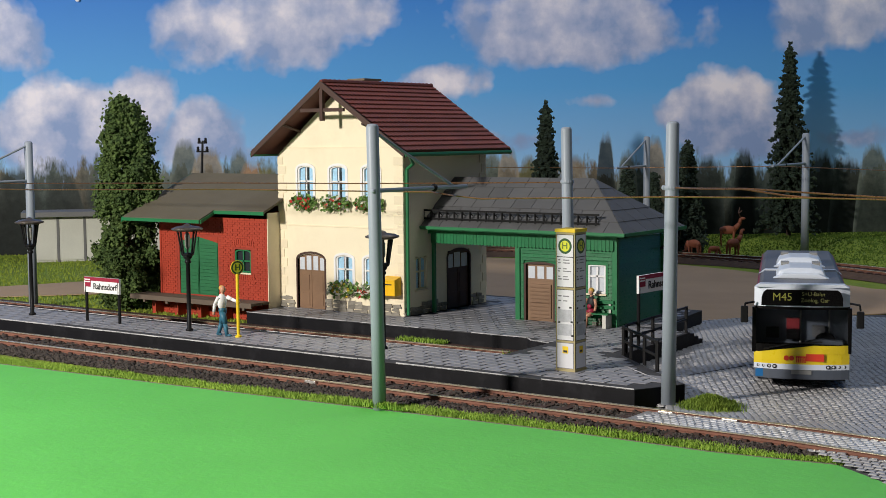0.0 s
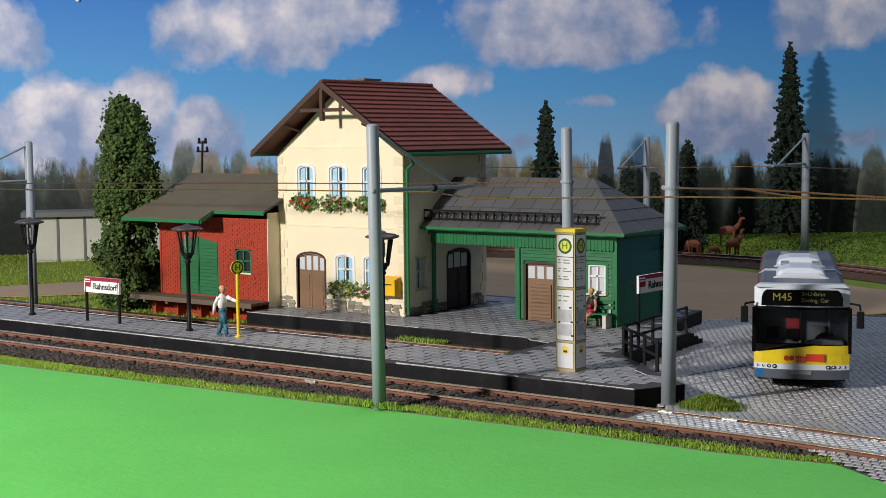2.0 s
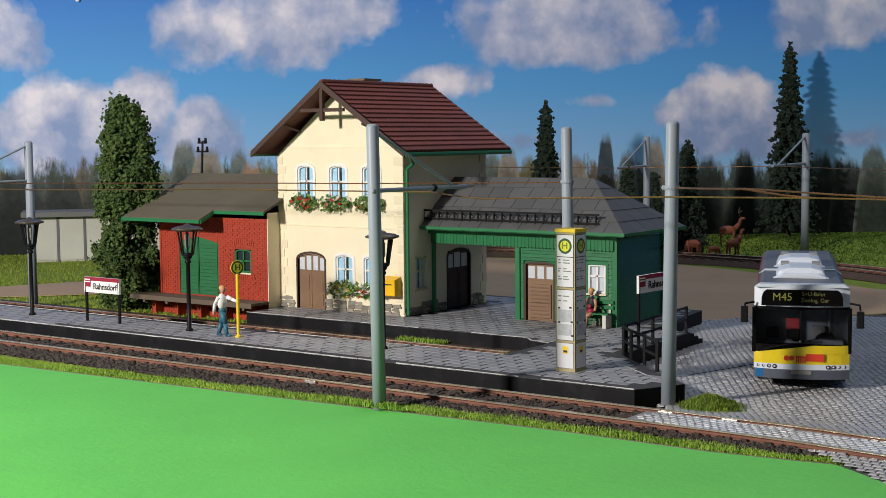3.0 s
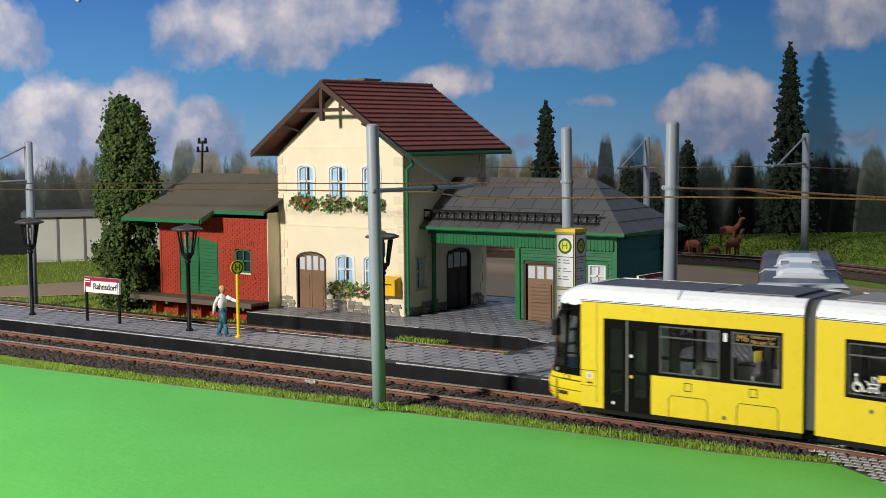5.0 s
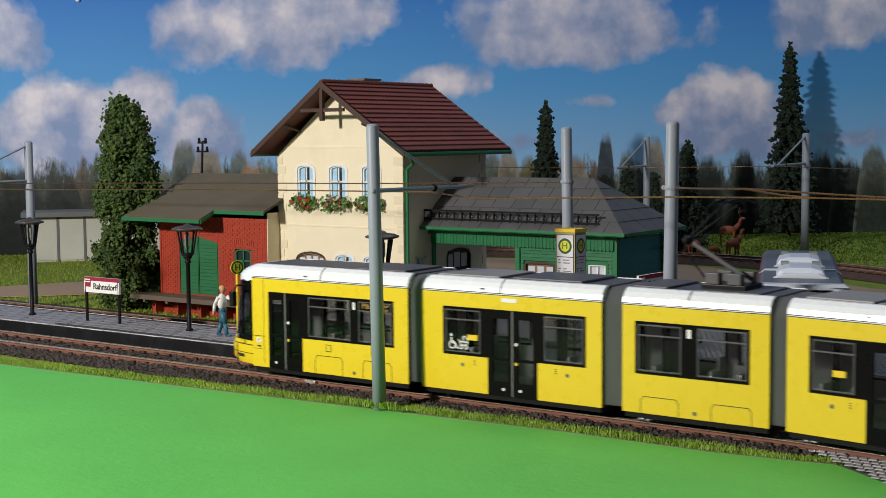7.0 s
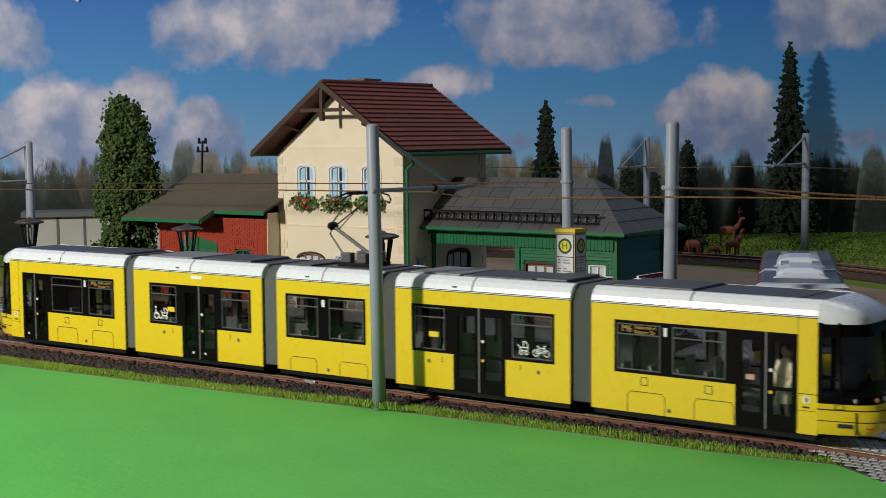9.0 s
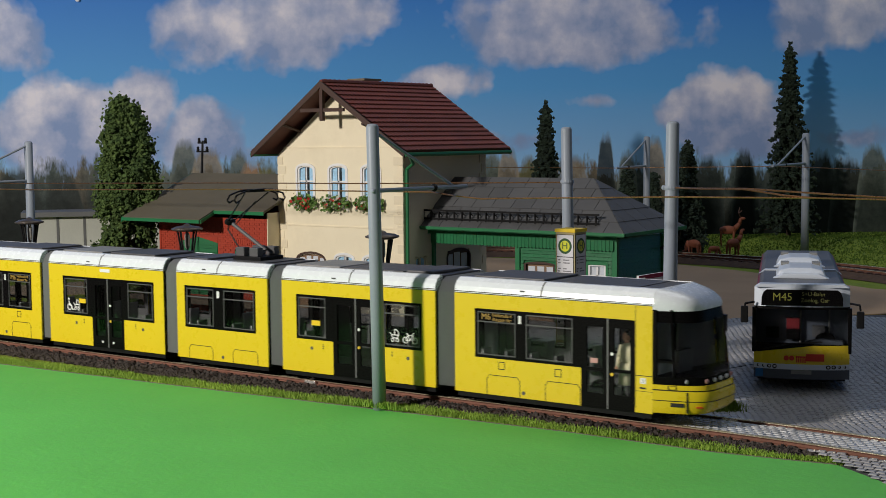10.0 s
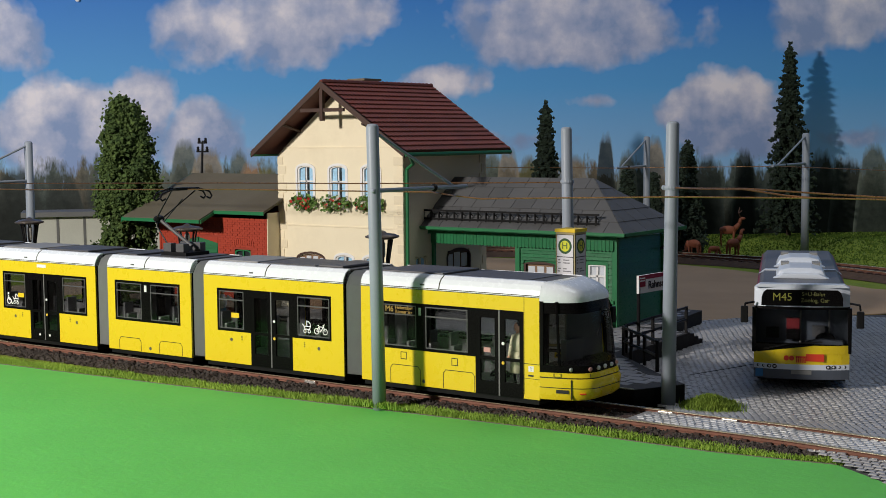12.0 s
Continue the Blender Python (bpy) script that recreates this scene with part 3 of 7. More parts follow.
    part("paved_strip", bm, PALE_BED, tr, "pale grey paving between the rails")


make_tram_track()


def make_siding():
    sd = thing("siding", "rusty siding track sunk between the platforms", "track", kind="structure")
    for y in (35.15, 36.65):
        rail_mesh([(-70 + 2 * i, y) for i in range(24)], sd, -0.06)
    bm = bm_new()
    box(bm, -75, -22.9, 34.1, 37.6, -0.28, -0.16)
    part("ballast_bed", bm, SLEEPER, sd)
    bm = bm_new()
    box(bm, -0.13, 0.13, -1.2, 1.2, -0.06, 0.0)
    me = to_mesh("sleeper", bm, SLEEPER)
    for i in range(80):
        piece("sleeper", me, sd, (-70 + 0.6 * i, 35.9, -0.13))


make_siding()


def make_loop_track():
    """The return loop far behind, seen as a dark bow of ballast with bright rails."""
    lp = thing("loop_track", "return loop of track on brown ballast", "track", kind="structure")
    cx, cy, r = -35.5, 43.0, 27.3
    def arc(rad, z):
        return [(cx + rad * math.cos(a), cy + rad * math.sin(a), z) for a in (math.radians(8 + 3 * i) for i in range(40))]
    bm = bm_new()
    rows = [arc(r - 1.7, -0.24), arc(r - 1.2, 0.02), arc(r + 1.2, 0.02), arc(r + 1.7, -0.24)]
    vs = [[bm.verts.new(p) for p in row] for row in rows]
    for a, b in zip(vs, vs[1:]):
        for i in range(len(a) - 1):
            bm.faces.new((a[i], a[i + 1], b[i + 1], b[i]))
    part("ballast_bed", bm, surface("brown_ballast", (0.075, 0.045, 0.03), 0.9, var=0.4, scale=2, fine=8, bump=0.5, depth=0.04), lp)
    for o in (-0.75, 0.75):
        rail_mesh([p[:2] for p in arc(r + o, 0)], lp, 0.16)
    bm = bm_new()
    box(bm, -1.2, 1.2, -0.13, 0.13, 0, 0.06)
    me = to_mesh("sleeper", bm, SLEEPER)
    for i in range(90):
        a = math.radians(25 + 1.3 * i)
        piece("sleeper", me, lp, (cx + r * math.cos(a), cy + r * math.sin(a), 0.0), math.degrees(a))


make_loop_track()

def make_platform():
    pf = thing("platform", "black-faced station platform paved with grey slabs", "platform", kind="structure")
    bm = bm_new()
    prism(bm, PLAT_1, "z", -0.27, ZP - 0.03)
    part("platform_wall", bm, BLACK, pf, "black painted platform wall")
    bm = bm_new()
    prism(bm, PLAT_1, "z", ZP - 0.029, ZP - 0.012)
    part("paving_bed", bm, PAVING_JOINT, pf)
    # worn white line along the edges
    bm = bm_new()
    for a, b, d in (((-85, 31.2), (-16.68, 31.35), 0.05), ((-36.4, 37.6), (-23.9, 37.6), 0.05), ((-23.9, 37.6), (-23.5, 37.2), 0.05), ((-23.5, 37.2), (-22.7, 37.0), 0.05), ((-85, 33.66), (-22.7, 34.31), 0.04), ((-18.4, 34.22), (-16.9, 33.0), 0.03)):
        n = max(1, int((b[0] - a[0]) / 0.7))
        for i in range(n):
            if rng.random() < 0.05:
                continue
            t0, t1 = i / n, (i + rng.uniform(0.95, 1.0)) / n
            p, q = (a[0] + (b[0] - a[0]) * t0, a[1] + (b[1] - a[1]) * t0), (a[0] + (b[0] - a[0]) * t1, a[1] + (b[1] - a[1]) * t1)
            w = d * rng.uniform(0.35, 0.7)
            prism(bm, [p, q, (q[0], q[1] + w), (p[0], p[1] + w)], "z", ZP - 0.03, ZP + 0.006)
    part("edge_line", bm, EDGE_WHITE, pf, "chipped white edge line")["kind"] = "stuff"
    # slabs
    near, far = [], []
    inner = PLAT_1
    row, y = 0, 31.33
    while y < 47:
        x = -60 + 0.33 * (row % 2)
        while x < -15.5:
            if all(inside(inner, x + dx, y + dy) for dx in (-0.34, 0.34) for dy in (-0.03, 0.4)):
                house = -36.4 < x < -30.2 and 39.5 < y < 45
                annex = -26.4 < x < -22.8 and 41.3 < y < 44.5
                if not house and not annex:
                    (near if (-33 < x and y < 33.6) else far).append((x, y))
            x += 0.66
        y += 0.425
        row += 1
    meshes = []
    for k in range(6):
        bm = bm_new()
        j = [rng.uniform(-0.012, 0.012) for _ in range(8)]
        prism(bm, [(-0.302 + j[0], 0.012 + j[1]), (0.302 + j[2], 0.012 + j[3]), (0.302 + j[4], 0.392 + j[5]), (-0.302 + j[6], 0.392 + j[7])], "z", 0, 0.018 + 0.006 * k / 6)
        meshes.append(to_mesh("slab", bm, PAVING))
    for x, y in near[:300]:
        piece("slab", rng.choice(meshes), pf, (x, y, ZP - 0.02))
    verts, faces = [], []
    for x, y in far + near[300:]:
        k, z = len(verts), ZP - 0.002 + rng.uniform(0, 0.006)
        j = [rng.uniform(-0.012, 0.012) for _ in range(4)]
        pts = [(x - 0.302 + j[0], y + 0.012), (x + 0.302 + j[1], y + 0.012 + j[2]), (x + 0.302, y + 0.392 + j[3]), (x - 0.302, y + 0.392)]
        verts += [(px, py, ZP - 0.025) for px, py in pts] + [(px, py, z) for px, py in pts]
        faces += [(k + 4, k + 5, k + 6, k + 7)] + [(k + i, k + (i + 1) % 4, k + 4 + (i + 1) % 4, k + 4 + i) for i in range(4)]
    raw_mesh("slabs", verts, faces, PAVING, "grey paving slabs", "", pf)


make_platform()


def make_grass(name, label, spots, height, cols, lean=0.35, wide=0.018):
    """Fibres of static grass: thin bent blades in one sheet of stuff."""
    verts, faces = [], []
    for x, y, z in spots:
        h = height * rng.uniform(0.5, 1.2)
        a = rng.uniform(0, math.tau)
        w = wide * rng.uniform(0.7, 1.4)
        dx, dy = rng.uniform(-lean, lean) * h, rng.uniform(-lean, lean) * h
        k = len(verts)
        verts += [(x - w * math.cos(a), y - w * math.sin(a), z), (x + w * math.cos(a), y + w * math.sin(a), z), (x + dx, y + dy, z + h)]
        faces.append((k, k + 1, k + 2))
    return raw_mesh(name, verts, faces, cols, label, "grass")


def blade_material(name, a, b):
    m = bpy.data.materials.new(name)
    m.use_nodes = True
    nt = m.node_tree
    g = nt.nodes.new("ShaderNodeNewGeometry")
    co = tex_coords(nt)
    patch = noise_tex(nt, co, 0.9, 3)
    col = mixed(nt, 0.5, ramp(nt, g.outputs["Random Per Island"], [(0, a), (1, b)]), ramp(nt, patch, [(0.35, a), (0.65, b)]))
    nt.links.new(col, nt.nodes["Principled BSDF"].inputs["Base Color"])
    nt.nodes["Principled BSDF"].inputs["Roughness"].default_value = 0.8
    return m


GRASS_BLADES = blade_material("static_grass", (0.14, 0.26, 0.02), (0.37, 0.55, 0.075))
MEADOW_BLADES = blade_material("meadow_grass", (0.13, 0.20, 0.012), (0.30, 0.36, 0.035))
# blades of the slope, a darker green than the meadow's
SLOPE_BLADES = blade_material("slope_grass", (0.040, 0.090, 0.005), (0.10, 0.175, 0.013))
TUFT_BLADES = blade_material("tuft_grass", (0.07, 0.14, 0.010), (0.26, 0.36, 0.04))


spots = []
for i in range(46000):
    x = rng.uniform(-46, -10.1)
    y0, y1 = card_y(x) + 0.02, max(card_y(x) + 0.3, min(card_y(x) + 0.75, track_point(x)[1] - 1.42))
    if y1 > y0:
        y = rng.uniform(y0, y1 + 0.1 * math.sin(x * 2.3))
        spots.append((x, y, -0.25))
spots += [(rng.gauss(-22.03, 0.32), rng.gauss(27.46, 0.035), -0.10 + rng.uniform(-0.05, 0.02)) for _ in range(900)]
make_grass("grass_strip", "short yellow-green grass along the track", spots, 0.14, GRASS_BLADES)
spots = [(rng.gauss(-15.05, 0.26), rng.gauss(32.35, 0.32), -0.22) for _ in range(9000)]
spots = [(x, y, z) for x, y, z in spots if not inside(PLAT_1, x, y) and y > track_point(x)[1] + 1.2]
make_grass("grass_tuft", "bright grass tuft at the platform's end", [(x, y, z + 0.22 * math.exp(-((x + 15.05) ** 2 + (y - 32.35) ** 2) / 0.2)) for x, y, z in spots], 0.17, TUFT_BLADES)
spots = [(rng.uniform(-29.0, -27.0), rng.uniform(37.2, 37.55), -0.16) for _ in range(700)] + [(rng.gauss(-23.0, 0.35), rng.gauss(36.4, 0.3), -0.16) for _ in range(1500)]
spots = [p for p in spots if not inside(PLAT_1, p[0], p[1])]
make_grass("grass_tuft", "weeds growing in the siding", spots, 0.15, GRASS_BLADES)
spots = []
for i in range(30000):
    x, y = rng.uniform(-75, -36), rng.uniform(33.9, 60)
    if not inside([(-59, 35.5), (-56.2, 41.15), (-54.4, 45.2), (-50, 52), (-46.1, 57), (-45.9, 50), (-47, 45.5), (-49.8, 41.4), (-52.5, 38.4), (-55, 34.9)], x, y) and not (-42.4 < x and y > 38.9):
        if not (34.0 < y < 37.4):
            spots.append((x, y, -0.27))
make_grass("meadow", "green meadow behind the platform", spots, 0.12, MEADOW_BLADES, wide=0.03)

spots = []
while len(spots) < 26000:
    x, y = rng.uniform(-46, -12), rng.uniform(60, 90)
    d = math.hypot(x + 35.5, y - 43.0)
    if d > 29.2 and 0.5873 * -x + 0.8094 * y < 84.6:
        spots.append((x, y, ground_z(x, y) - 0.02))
make_grass("slope_grass", "dark green grass slope behind the loop", spots, 0.12, SLOPE_BLADES, wide=0.05)


# ---- buildings ----
def wall_cells(bm, axis, u0, u1, v0, v1, w0, w1, holes):
    """A wall from u0 to u1 and v0 to v1, w0 to w1 thick, left open at the holes (u0, u1, v0, v1)."""
    us = sorted({u0, u1, *[h[0] for h in holes], *[h[1] for h in holes]})
    vs = sorted({v0, v1, *[h[2] for h in holes], *[h[3] for h in holes]})
    nu, nv, made = len(us) - 1, len(vs) - 1, {}

    def solid(i, j):
        if not (0 <= i < nu and 0 <= j < nv):
            return False
        um, vm = (us[i] + us[i + 1]) / 2, (vs[j] + vs[j + 1]) / 2
        return not any(h[0] < um < h[1] and h[2] < vm < h[3] for h in holes)

    def pt(i, j, w):
        if (i, j, w) not in made:
            made[i, j, w] = bm.verts.new((us[i], w, vs[j]) if axis == "y" else (w, us[i], vs[j]))
        return made[i, j, w]
    for i in range(nu):
        for j in range(nv):
            if not solid(i, j):
                continue
            for w in (w0, w1):
                bm.faces.new((pt(i, j, w), pt(i + 1, j, w), pt(i + 1, j + 1, w), pt(i, j + 1, w)))
            for di, dj, a, b in ((-1, 0, (i, j), (i, j + 1)), (1, 0, (i + 1, j), (i + 1, j + 1)), (0, -1, (i, j), (i + 1, j)), (0, 1, (i, j + 1), (i + 1, j + 1))):
                if not solid(i + di, j + dj):
                    bm.faces.new((pt(*a, w0), pt(*b, w0), pt(*b, w1), pt(*a, w1)))


def arch(u0, u1, v, rise, n=8):
    """Points of a flat arch from (u1, v) over the crown to (u0, v)."""
    c, h = (u0 + u1) / 2, (u1 - u0) / 2
    return [(c + h * math.cos(math.pi * i / n), v + rise * math.sin(math.pi * i / n)) for i in range(n + 1)]


def ring_prism(bm, outer, inner, axis, a, b):
    """A frame between two outlines of the same count."""
    def p(u, v, w):
        return {"x": (w, u, v), "y": (u, w, v)}[axis]
    n = len(outer)
    vs = [[bm.verts.new(p(u, v, w)) for u, v in o] for o, w in ((outer, a), (inner, a), (outer, b), (inner, b))]
    for i in range(n):
        j = (i + 1) % n
        for q, r in ((0, 1), (1, 3), (3, 2), (2, 0)):
            bm.faces.new((vs[q][i], vs[q][j], vs[r][j], vs[r][i]))


def arched_window(parent, axis, u0, u1, v0, v1, w, out, frame_mat, panes=2, curtain=CURTAIN, rise=0.12, cross=0.55, pane_mat=PANE_DARK):
    """Frame with an arched head, mullion, transom and panes; w is the wall's face, out the outward sign."""
    t = 0.065
    win = bm_new()
    outer = [(u0, v0), (u1, v0)] + arch(u0, u1, v1 - rise, rise)
    inner = [(u0 + t, v0 + t), (u1 - t, v0 + t)] + arch(u0 + t, u1 - t, v1 - rise - t * 0.3, rise - t * 0.4)
    ring_prism(win, outer, inner, axis, w - out * 0.02, w - out * 0.12)
    c = (u0 + u1) / 2
    vm = v0 + (v1 - v0) * cross

    def bar(a, b, c0, d0):
        lo, hi = sorted((w - out * 0.035, w - out * 0.10))
        box(win, *((a, b, lo, hi, c0, d0) if axis == "y" else (lo, hi, a, b, c0, d0)))
    for k in range(1, panes):
        uu = u0 + (u1 - u0) * k / panes
        bar(uu - 0.03, uu + 0.03, v0 + t, v1 - t)
    bar(u0 + t, u1 - t, vm - 0.03, vm + 0.03)
    ob = part("window", win, frame_mat, parent)
    g = bm_new()
    lo, hi = sorted((w - out * 0.105, w - out * 0.125))
    box(g, *((u0 + t, u1 - t, lo, hi, v0 + t, v1 - t * 0.6) if axis == "y" else (lo, hi, u0 + t, u1 - t, v0 + t, v1 - t * 0.6)))
    part("pane", g, pane_mat, ob)
    if curtain:
        for s0, s1 in ((u0 + t, u0 + (u1 - u0) * 0.36), (u1 - (u1 - u0) * 0.36, u1 - t)):
            cu = bm_new()
            n = 6
            near = [(s0 + (s1 - s0) * k / n, w - out * (0.094 + 0.006 * (k % 2))) for k in range(n + 1)]
            far = [(a, w - out * 0.104) for a, _ in reversed(near)]
            prism(cu, [q if axis == "y" else (q[1], q[0]) for q in near + far], "z", v0 + t, v1 - t)
            part("curtain", cu, curtain, ob, "pale blue curtain")
    s = bm_new()
    lo, hi = sorted((w + out * 0.06, w - out * 0.10))
    box(s, *((u0 - 0.05, u1 + 0.05, lo, hi, v0 - 0.06, v0) if axis == "y" else (lo, hi, u0 - 0.05, u1 + 0.05, v0 - 0.06, v0)))
    part("window_sill", s, CREAM_PIECE, ob)
    return ob


def panel_door(parent, axis, u0, u1, v0, v1, w, out, mat, lights=4, light_from=0.70, rise=0.22, leaves=2):
    """A panelled door under an arched row of small lights."""
    bm = bm_new()
    d0, d1 = sorted((w - out * 0.08, w - out * 0.16))

    def put(b, a0, a1, c0, c1, p=0.0):
        e0, e1 = (d0 - p, d1) if out < 0 else (d0, d1 + p)
        box(b, *((a0, a1, e0, e1, c0, c1) if axis == "y" else (e0, e1, a0, a1, c0, c1)))
    prism(bm, [(u0, v0), (u1, v0)] + arch(u0, u1, v1 - rise, rise), axis, w - out * 0.08, w - out * 0.16)
    door = part("door", bm, mat, parent)
    vl = v0 + (v1 - v0) * light_from
    lw = (u1 - u0) / leaves
    for k in range(leaves):
        a, b = u0 + lw * k + 0.04, u0 + lw * (k + 1) - 0.04
        p = bm_new()
        put(p, a, b, v0 + 0.05, vl - 0.08, 0.02)
        put(p, a + 0.1, b - 0.1, v0 + 0.15, v0 + (vl - v0) * 0.4, 0.04)
        put(p, a + 0.1, b - 0.1, v0 + (vl - v0) * 0.48, vl - 0.2, 0.04)
        part("door_leaf", p, mat, door)
    g, fr = bm_new(), bm_new()
    for k in range(lights):
        a, b = u0 + (u1 - u0) * k / lights + 0.05, u0 + (u1 - u0) * (k + 1) / lights - 0.05
        top = v1 - rise + rise * math.sin(math.acos(max(-1, min(1, 2 * ((a + b) / 2 - u0) / (u1 - u0) - 1)))) - 0.09
        put(g, a, b, vl, top, 0.012)
    part("door_light", g, MILK, door, "pale glazed door lights")
    ring_prism(fr, [(u0 - 0.07, v0), (u1 + 0.07, v0)] + arch(u0 - 0.07, u1 + 0.07, v1 - rise, rise + 0.08), [(u0, v0), (u1, v0)] + arch(u0, u1, v1 - rise, rise), axis, w + out * 0.03, w - out * 0.1)
    part("door_frame", fr, BROWN, door)
    return door


def rubble(parent, axis, u0, u1, v0, v1, w, out, gaps=()):
    """A plinth of uneven stones against a wall."""
    made = 0
    v, row = v0, 0
    meshes = []
    for k in range(8):
        bm = bm_new()
        j = [rng.uniform(-0.03, 0.03) for _ in range(8)]
        a, b = (-0.17 + j[0], -0.065 + j[1]), (0.17 + j[2], -0.065 + j[3])
        c, d = (0.16 + j[4], 0.065 + j[5]), (-0.16 + j[6], 0.065 + j[7])
        prism(bm, [a, b, c, d], axis, -out * 0.04, out * rng.uniform(0.015, 0.05))
        meshes.append(to_mesh("stone", bm, STONE, bevel=0.0))
    while v < v1 - 0.05:
        u = u0 + rng.uniform(0.1, 0.2)
        while u < u1 - 0.12:
            if not any(g0 < u < g1 for g0, g1 in gaps) and rng.random() < (1.0 if v < v1 - 0.2 else 0.6):
                loc = (u, w, v + 0.07) if axis == "y" else (w, u, v + 0.07)
                piece("stone", rng.choice(meshes), parent, loc)
            u += rng.uniform(0.31, 0.40)
        v += 0.145
        row += 1


def make_house():
    """The two-storey station house, gable to the track."""
    h = thing("station_house", "cream two-storey station house with red tiled gable roof", "house", (-36.5, 39.6, ZP))
    W, D, E, RX, RZ = 6.05, 5.3, 5.87, 3.05, 8.28
    t = 0.18
    front_holes = [(1.0, 1.8, 4.15, 5.45), (2.6, 3.4, 4.15, 5.45), (4.18, 4.98, 4.15, 5.45), (0.93, 2.28, 0, 2.12), (2.84, 3.68, 0.95, 2.12), (4.2, 5.04, 0.95, 2.12)]
    bm = bm_new()
    wall_cells(bm, "y", 0, W, 0, E, 0, t, front_holes)
    v = [bm.verts.new(q) for q in ((0, 0, E), (W, 0, E), (RX, 0, RZ), (0, t, E), (W, t, E), (RX, t, RZ))]
    for f in ((0, 1, 2), (3, 5, 4), (0, 2, 5, 3), (1, 4, 5, 2)):
        bm.faces.new([v[k] for k in f])
    bmesh.ops.remove_doubles(bm, verts=bm.verts, dist=1e-4)
    part("wall", bm, CREAM, h)
    for a, b, c, d in front_holes:
        rise = 0.22 if c == 0 else 0.12
        hb = bm_new()
        prism(hb, [(a, d), (b, d)] + arch(a, b, d - rise, rise - 0.02), "y", 0.002, t)
        part("arch_head", hb, CREAM, h)
    bm = bm_new()
    side_holes = [(0.70, 1.40, 0.90, 2.12), (2.72, 4.15, 0, 2.20)]
    wall_cells(bm, "x", t, D, 0, E, W - t, W, side_holes)
    part("wall", bm, CREAM, h)
    bm = bm_new()
    box(bm, 0, W - t, D - t, D, 0, E)
    box(bm, 0, t, t, D - t, 0, E)
    prism(bm, [(0, E), (W, E), (RX, RZ)], "y", D - t, D)
    part("wall", bm, CREAM, h)
    bm = bm_new()
    box(bm, t, W - t, t, D - t, 2.95, 3.05)
    part("upper_floor", bm, BROWN, h)
    # string courses
    for z, hh in ((3.16, 0.05), (6.12, 0.045)):
        bm = bm_new()
        half = 0.0 if z < 5 else (z - E) / (RZ - E) * RX
        box(bm, half, W - half, -0.025, 0.0, z, z + hh)
        part("string_course", bm, CREAM_PIECE, h)
    # quoins
    q1, q2 = bm_new(), bm_new()
    box(q1, 0, 0.42, -0.022, 0, 0.02, 0.33)
    box(q2, 0, 0.27, -0.022, 0, 0.02, 0.33)
    big, small = to_mesh("quoin", q1, CREAM_PIECE), to_mesh("quoin", q2, CREAM_PIECE)
    s1, s2 = bm_new(), bm_new()
    box(s1, 0, 0.022, 0, 0.42, 0.02, 0.33)
    box(s2, 0, 0.022, 0, 0.27, 0.02, 0.33)
    sbig, ssmall = to_mesh("quoin", s1, CREAM_PIECE), to_mesh("quoin", s2, CREAM_PIECE)
    for i in range(15):
        z = 0.5 + 0.355 * i
        if z > 5.5:
            break
        piece("quoin", big if i % 2 else small, h, (-0.015, 0, z))
        piece("quoin", small if i % 2 else big, h, (W - (0.255 if i % 2 else 0.405), 0, z))
        piece("quoin", sbig if i % 2 else ssmall, h, (W, 0.0, z))
        piece("quoin", ssmall if i % 2 else sbig, h, (W, D - (0.27 if i % 2 else 0.42), z))
    for a, b, c, d in front_holes:
        if c == 0:
            panel_door(h, "y", a, b, 0.0, d, 0, -1, DOOR_BROWN)
        else:
            arched_window(h, "y", a, b, c, d, 0, -1, WHITE)
            bm = bm_new()
            ring_prism(bm, [(a - 0.09, c), (b + 0.09, c)] + arch(a - 0.09, b + 0.09, d - 0.12, 0.22), [(a, c), (b, c)] + arch(a, b, d - 0.12, 0.12), "y", -0.03, 0.0)
            part("window_surround", bm, WHITE, h, "white arched window surround")
    arched_window(h, "x", 0.70, 1.40, 0.90, 2.12, W, 1, CREAM_PIECE)
    panel_door(h, "x", 2.72, 4.15, 0, 2.20, W, 1, BROWN, lights=3)
    rubble(h, "y", 0.02, W, 0.0, 0.36, -0.005, -1, [(0.8, 2.4)])
    rubble(h, "x", 0.02, D, 0.0, 0.36, W + 0.005, 1, [(2.6, 4.3)])
    # roof: boarded slopes with rows of pantiles
    y0, y1 = -0.95, D + 0.52
    for sgn, xe, ze in ((1, 6.85, 5.87), (-1, -0.45, 5.87)):
        bm = bm_new()
        prism(bm, [(RX, RZ + 0.12), (xe, ze), (xe, ze + 0.10), (RX, RZ + 0.22)], "y", y0, y1)
        roof = part("roof", bm, SOFFIT if sgn < 0 else TILE, h, "red-brown boarded soffit" if sgn < 0 else "red pantiled slope")
        n = 15
        run, drop = abs(xe - RX), RZ + 0.24 - (ze + 0.12)
        length = math.hypot(run, drop)
        for i in range(n):
            f0, f1 = i / n, (i + 1.0) / n
            tb = bm_new()
            cols = 58
            rows = []
            for k in range(cols + 1):
                yy = y0 + (y1 - y0) * k / cols
                lift = 0.03 * (0.5 + 0.5 * math.cos(math.pi * k))
                ring = []
                for f, up in ((f0, 0.012), (f1, 0.055), (f1, 0.0)):
                    x = RX + sgn * run * f
                    z = RZ + 0.24 - drop * f
                    ring.append(tb.verts.new((x + sgn * up * 0.55, yy, z + up + (lift if up else 0))))
                rows.append(ring)
            for p, q in zip(rows, rows[1:]):
                tb.faces.new((p[0], q[0], q[1], p[1]))
                tb.faces.new((p[1], q[1], q[2], p[2]))
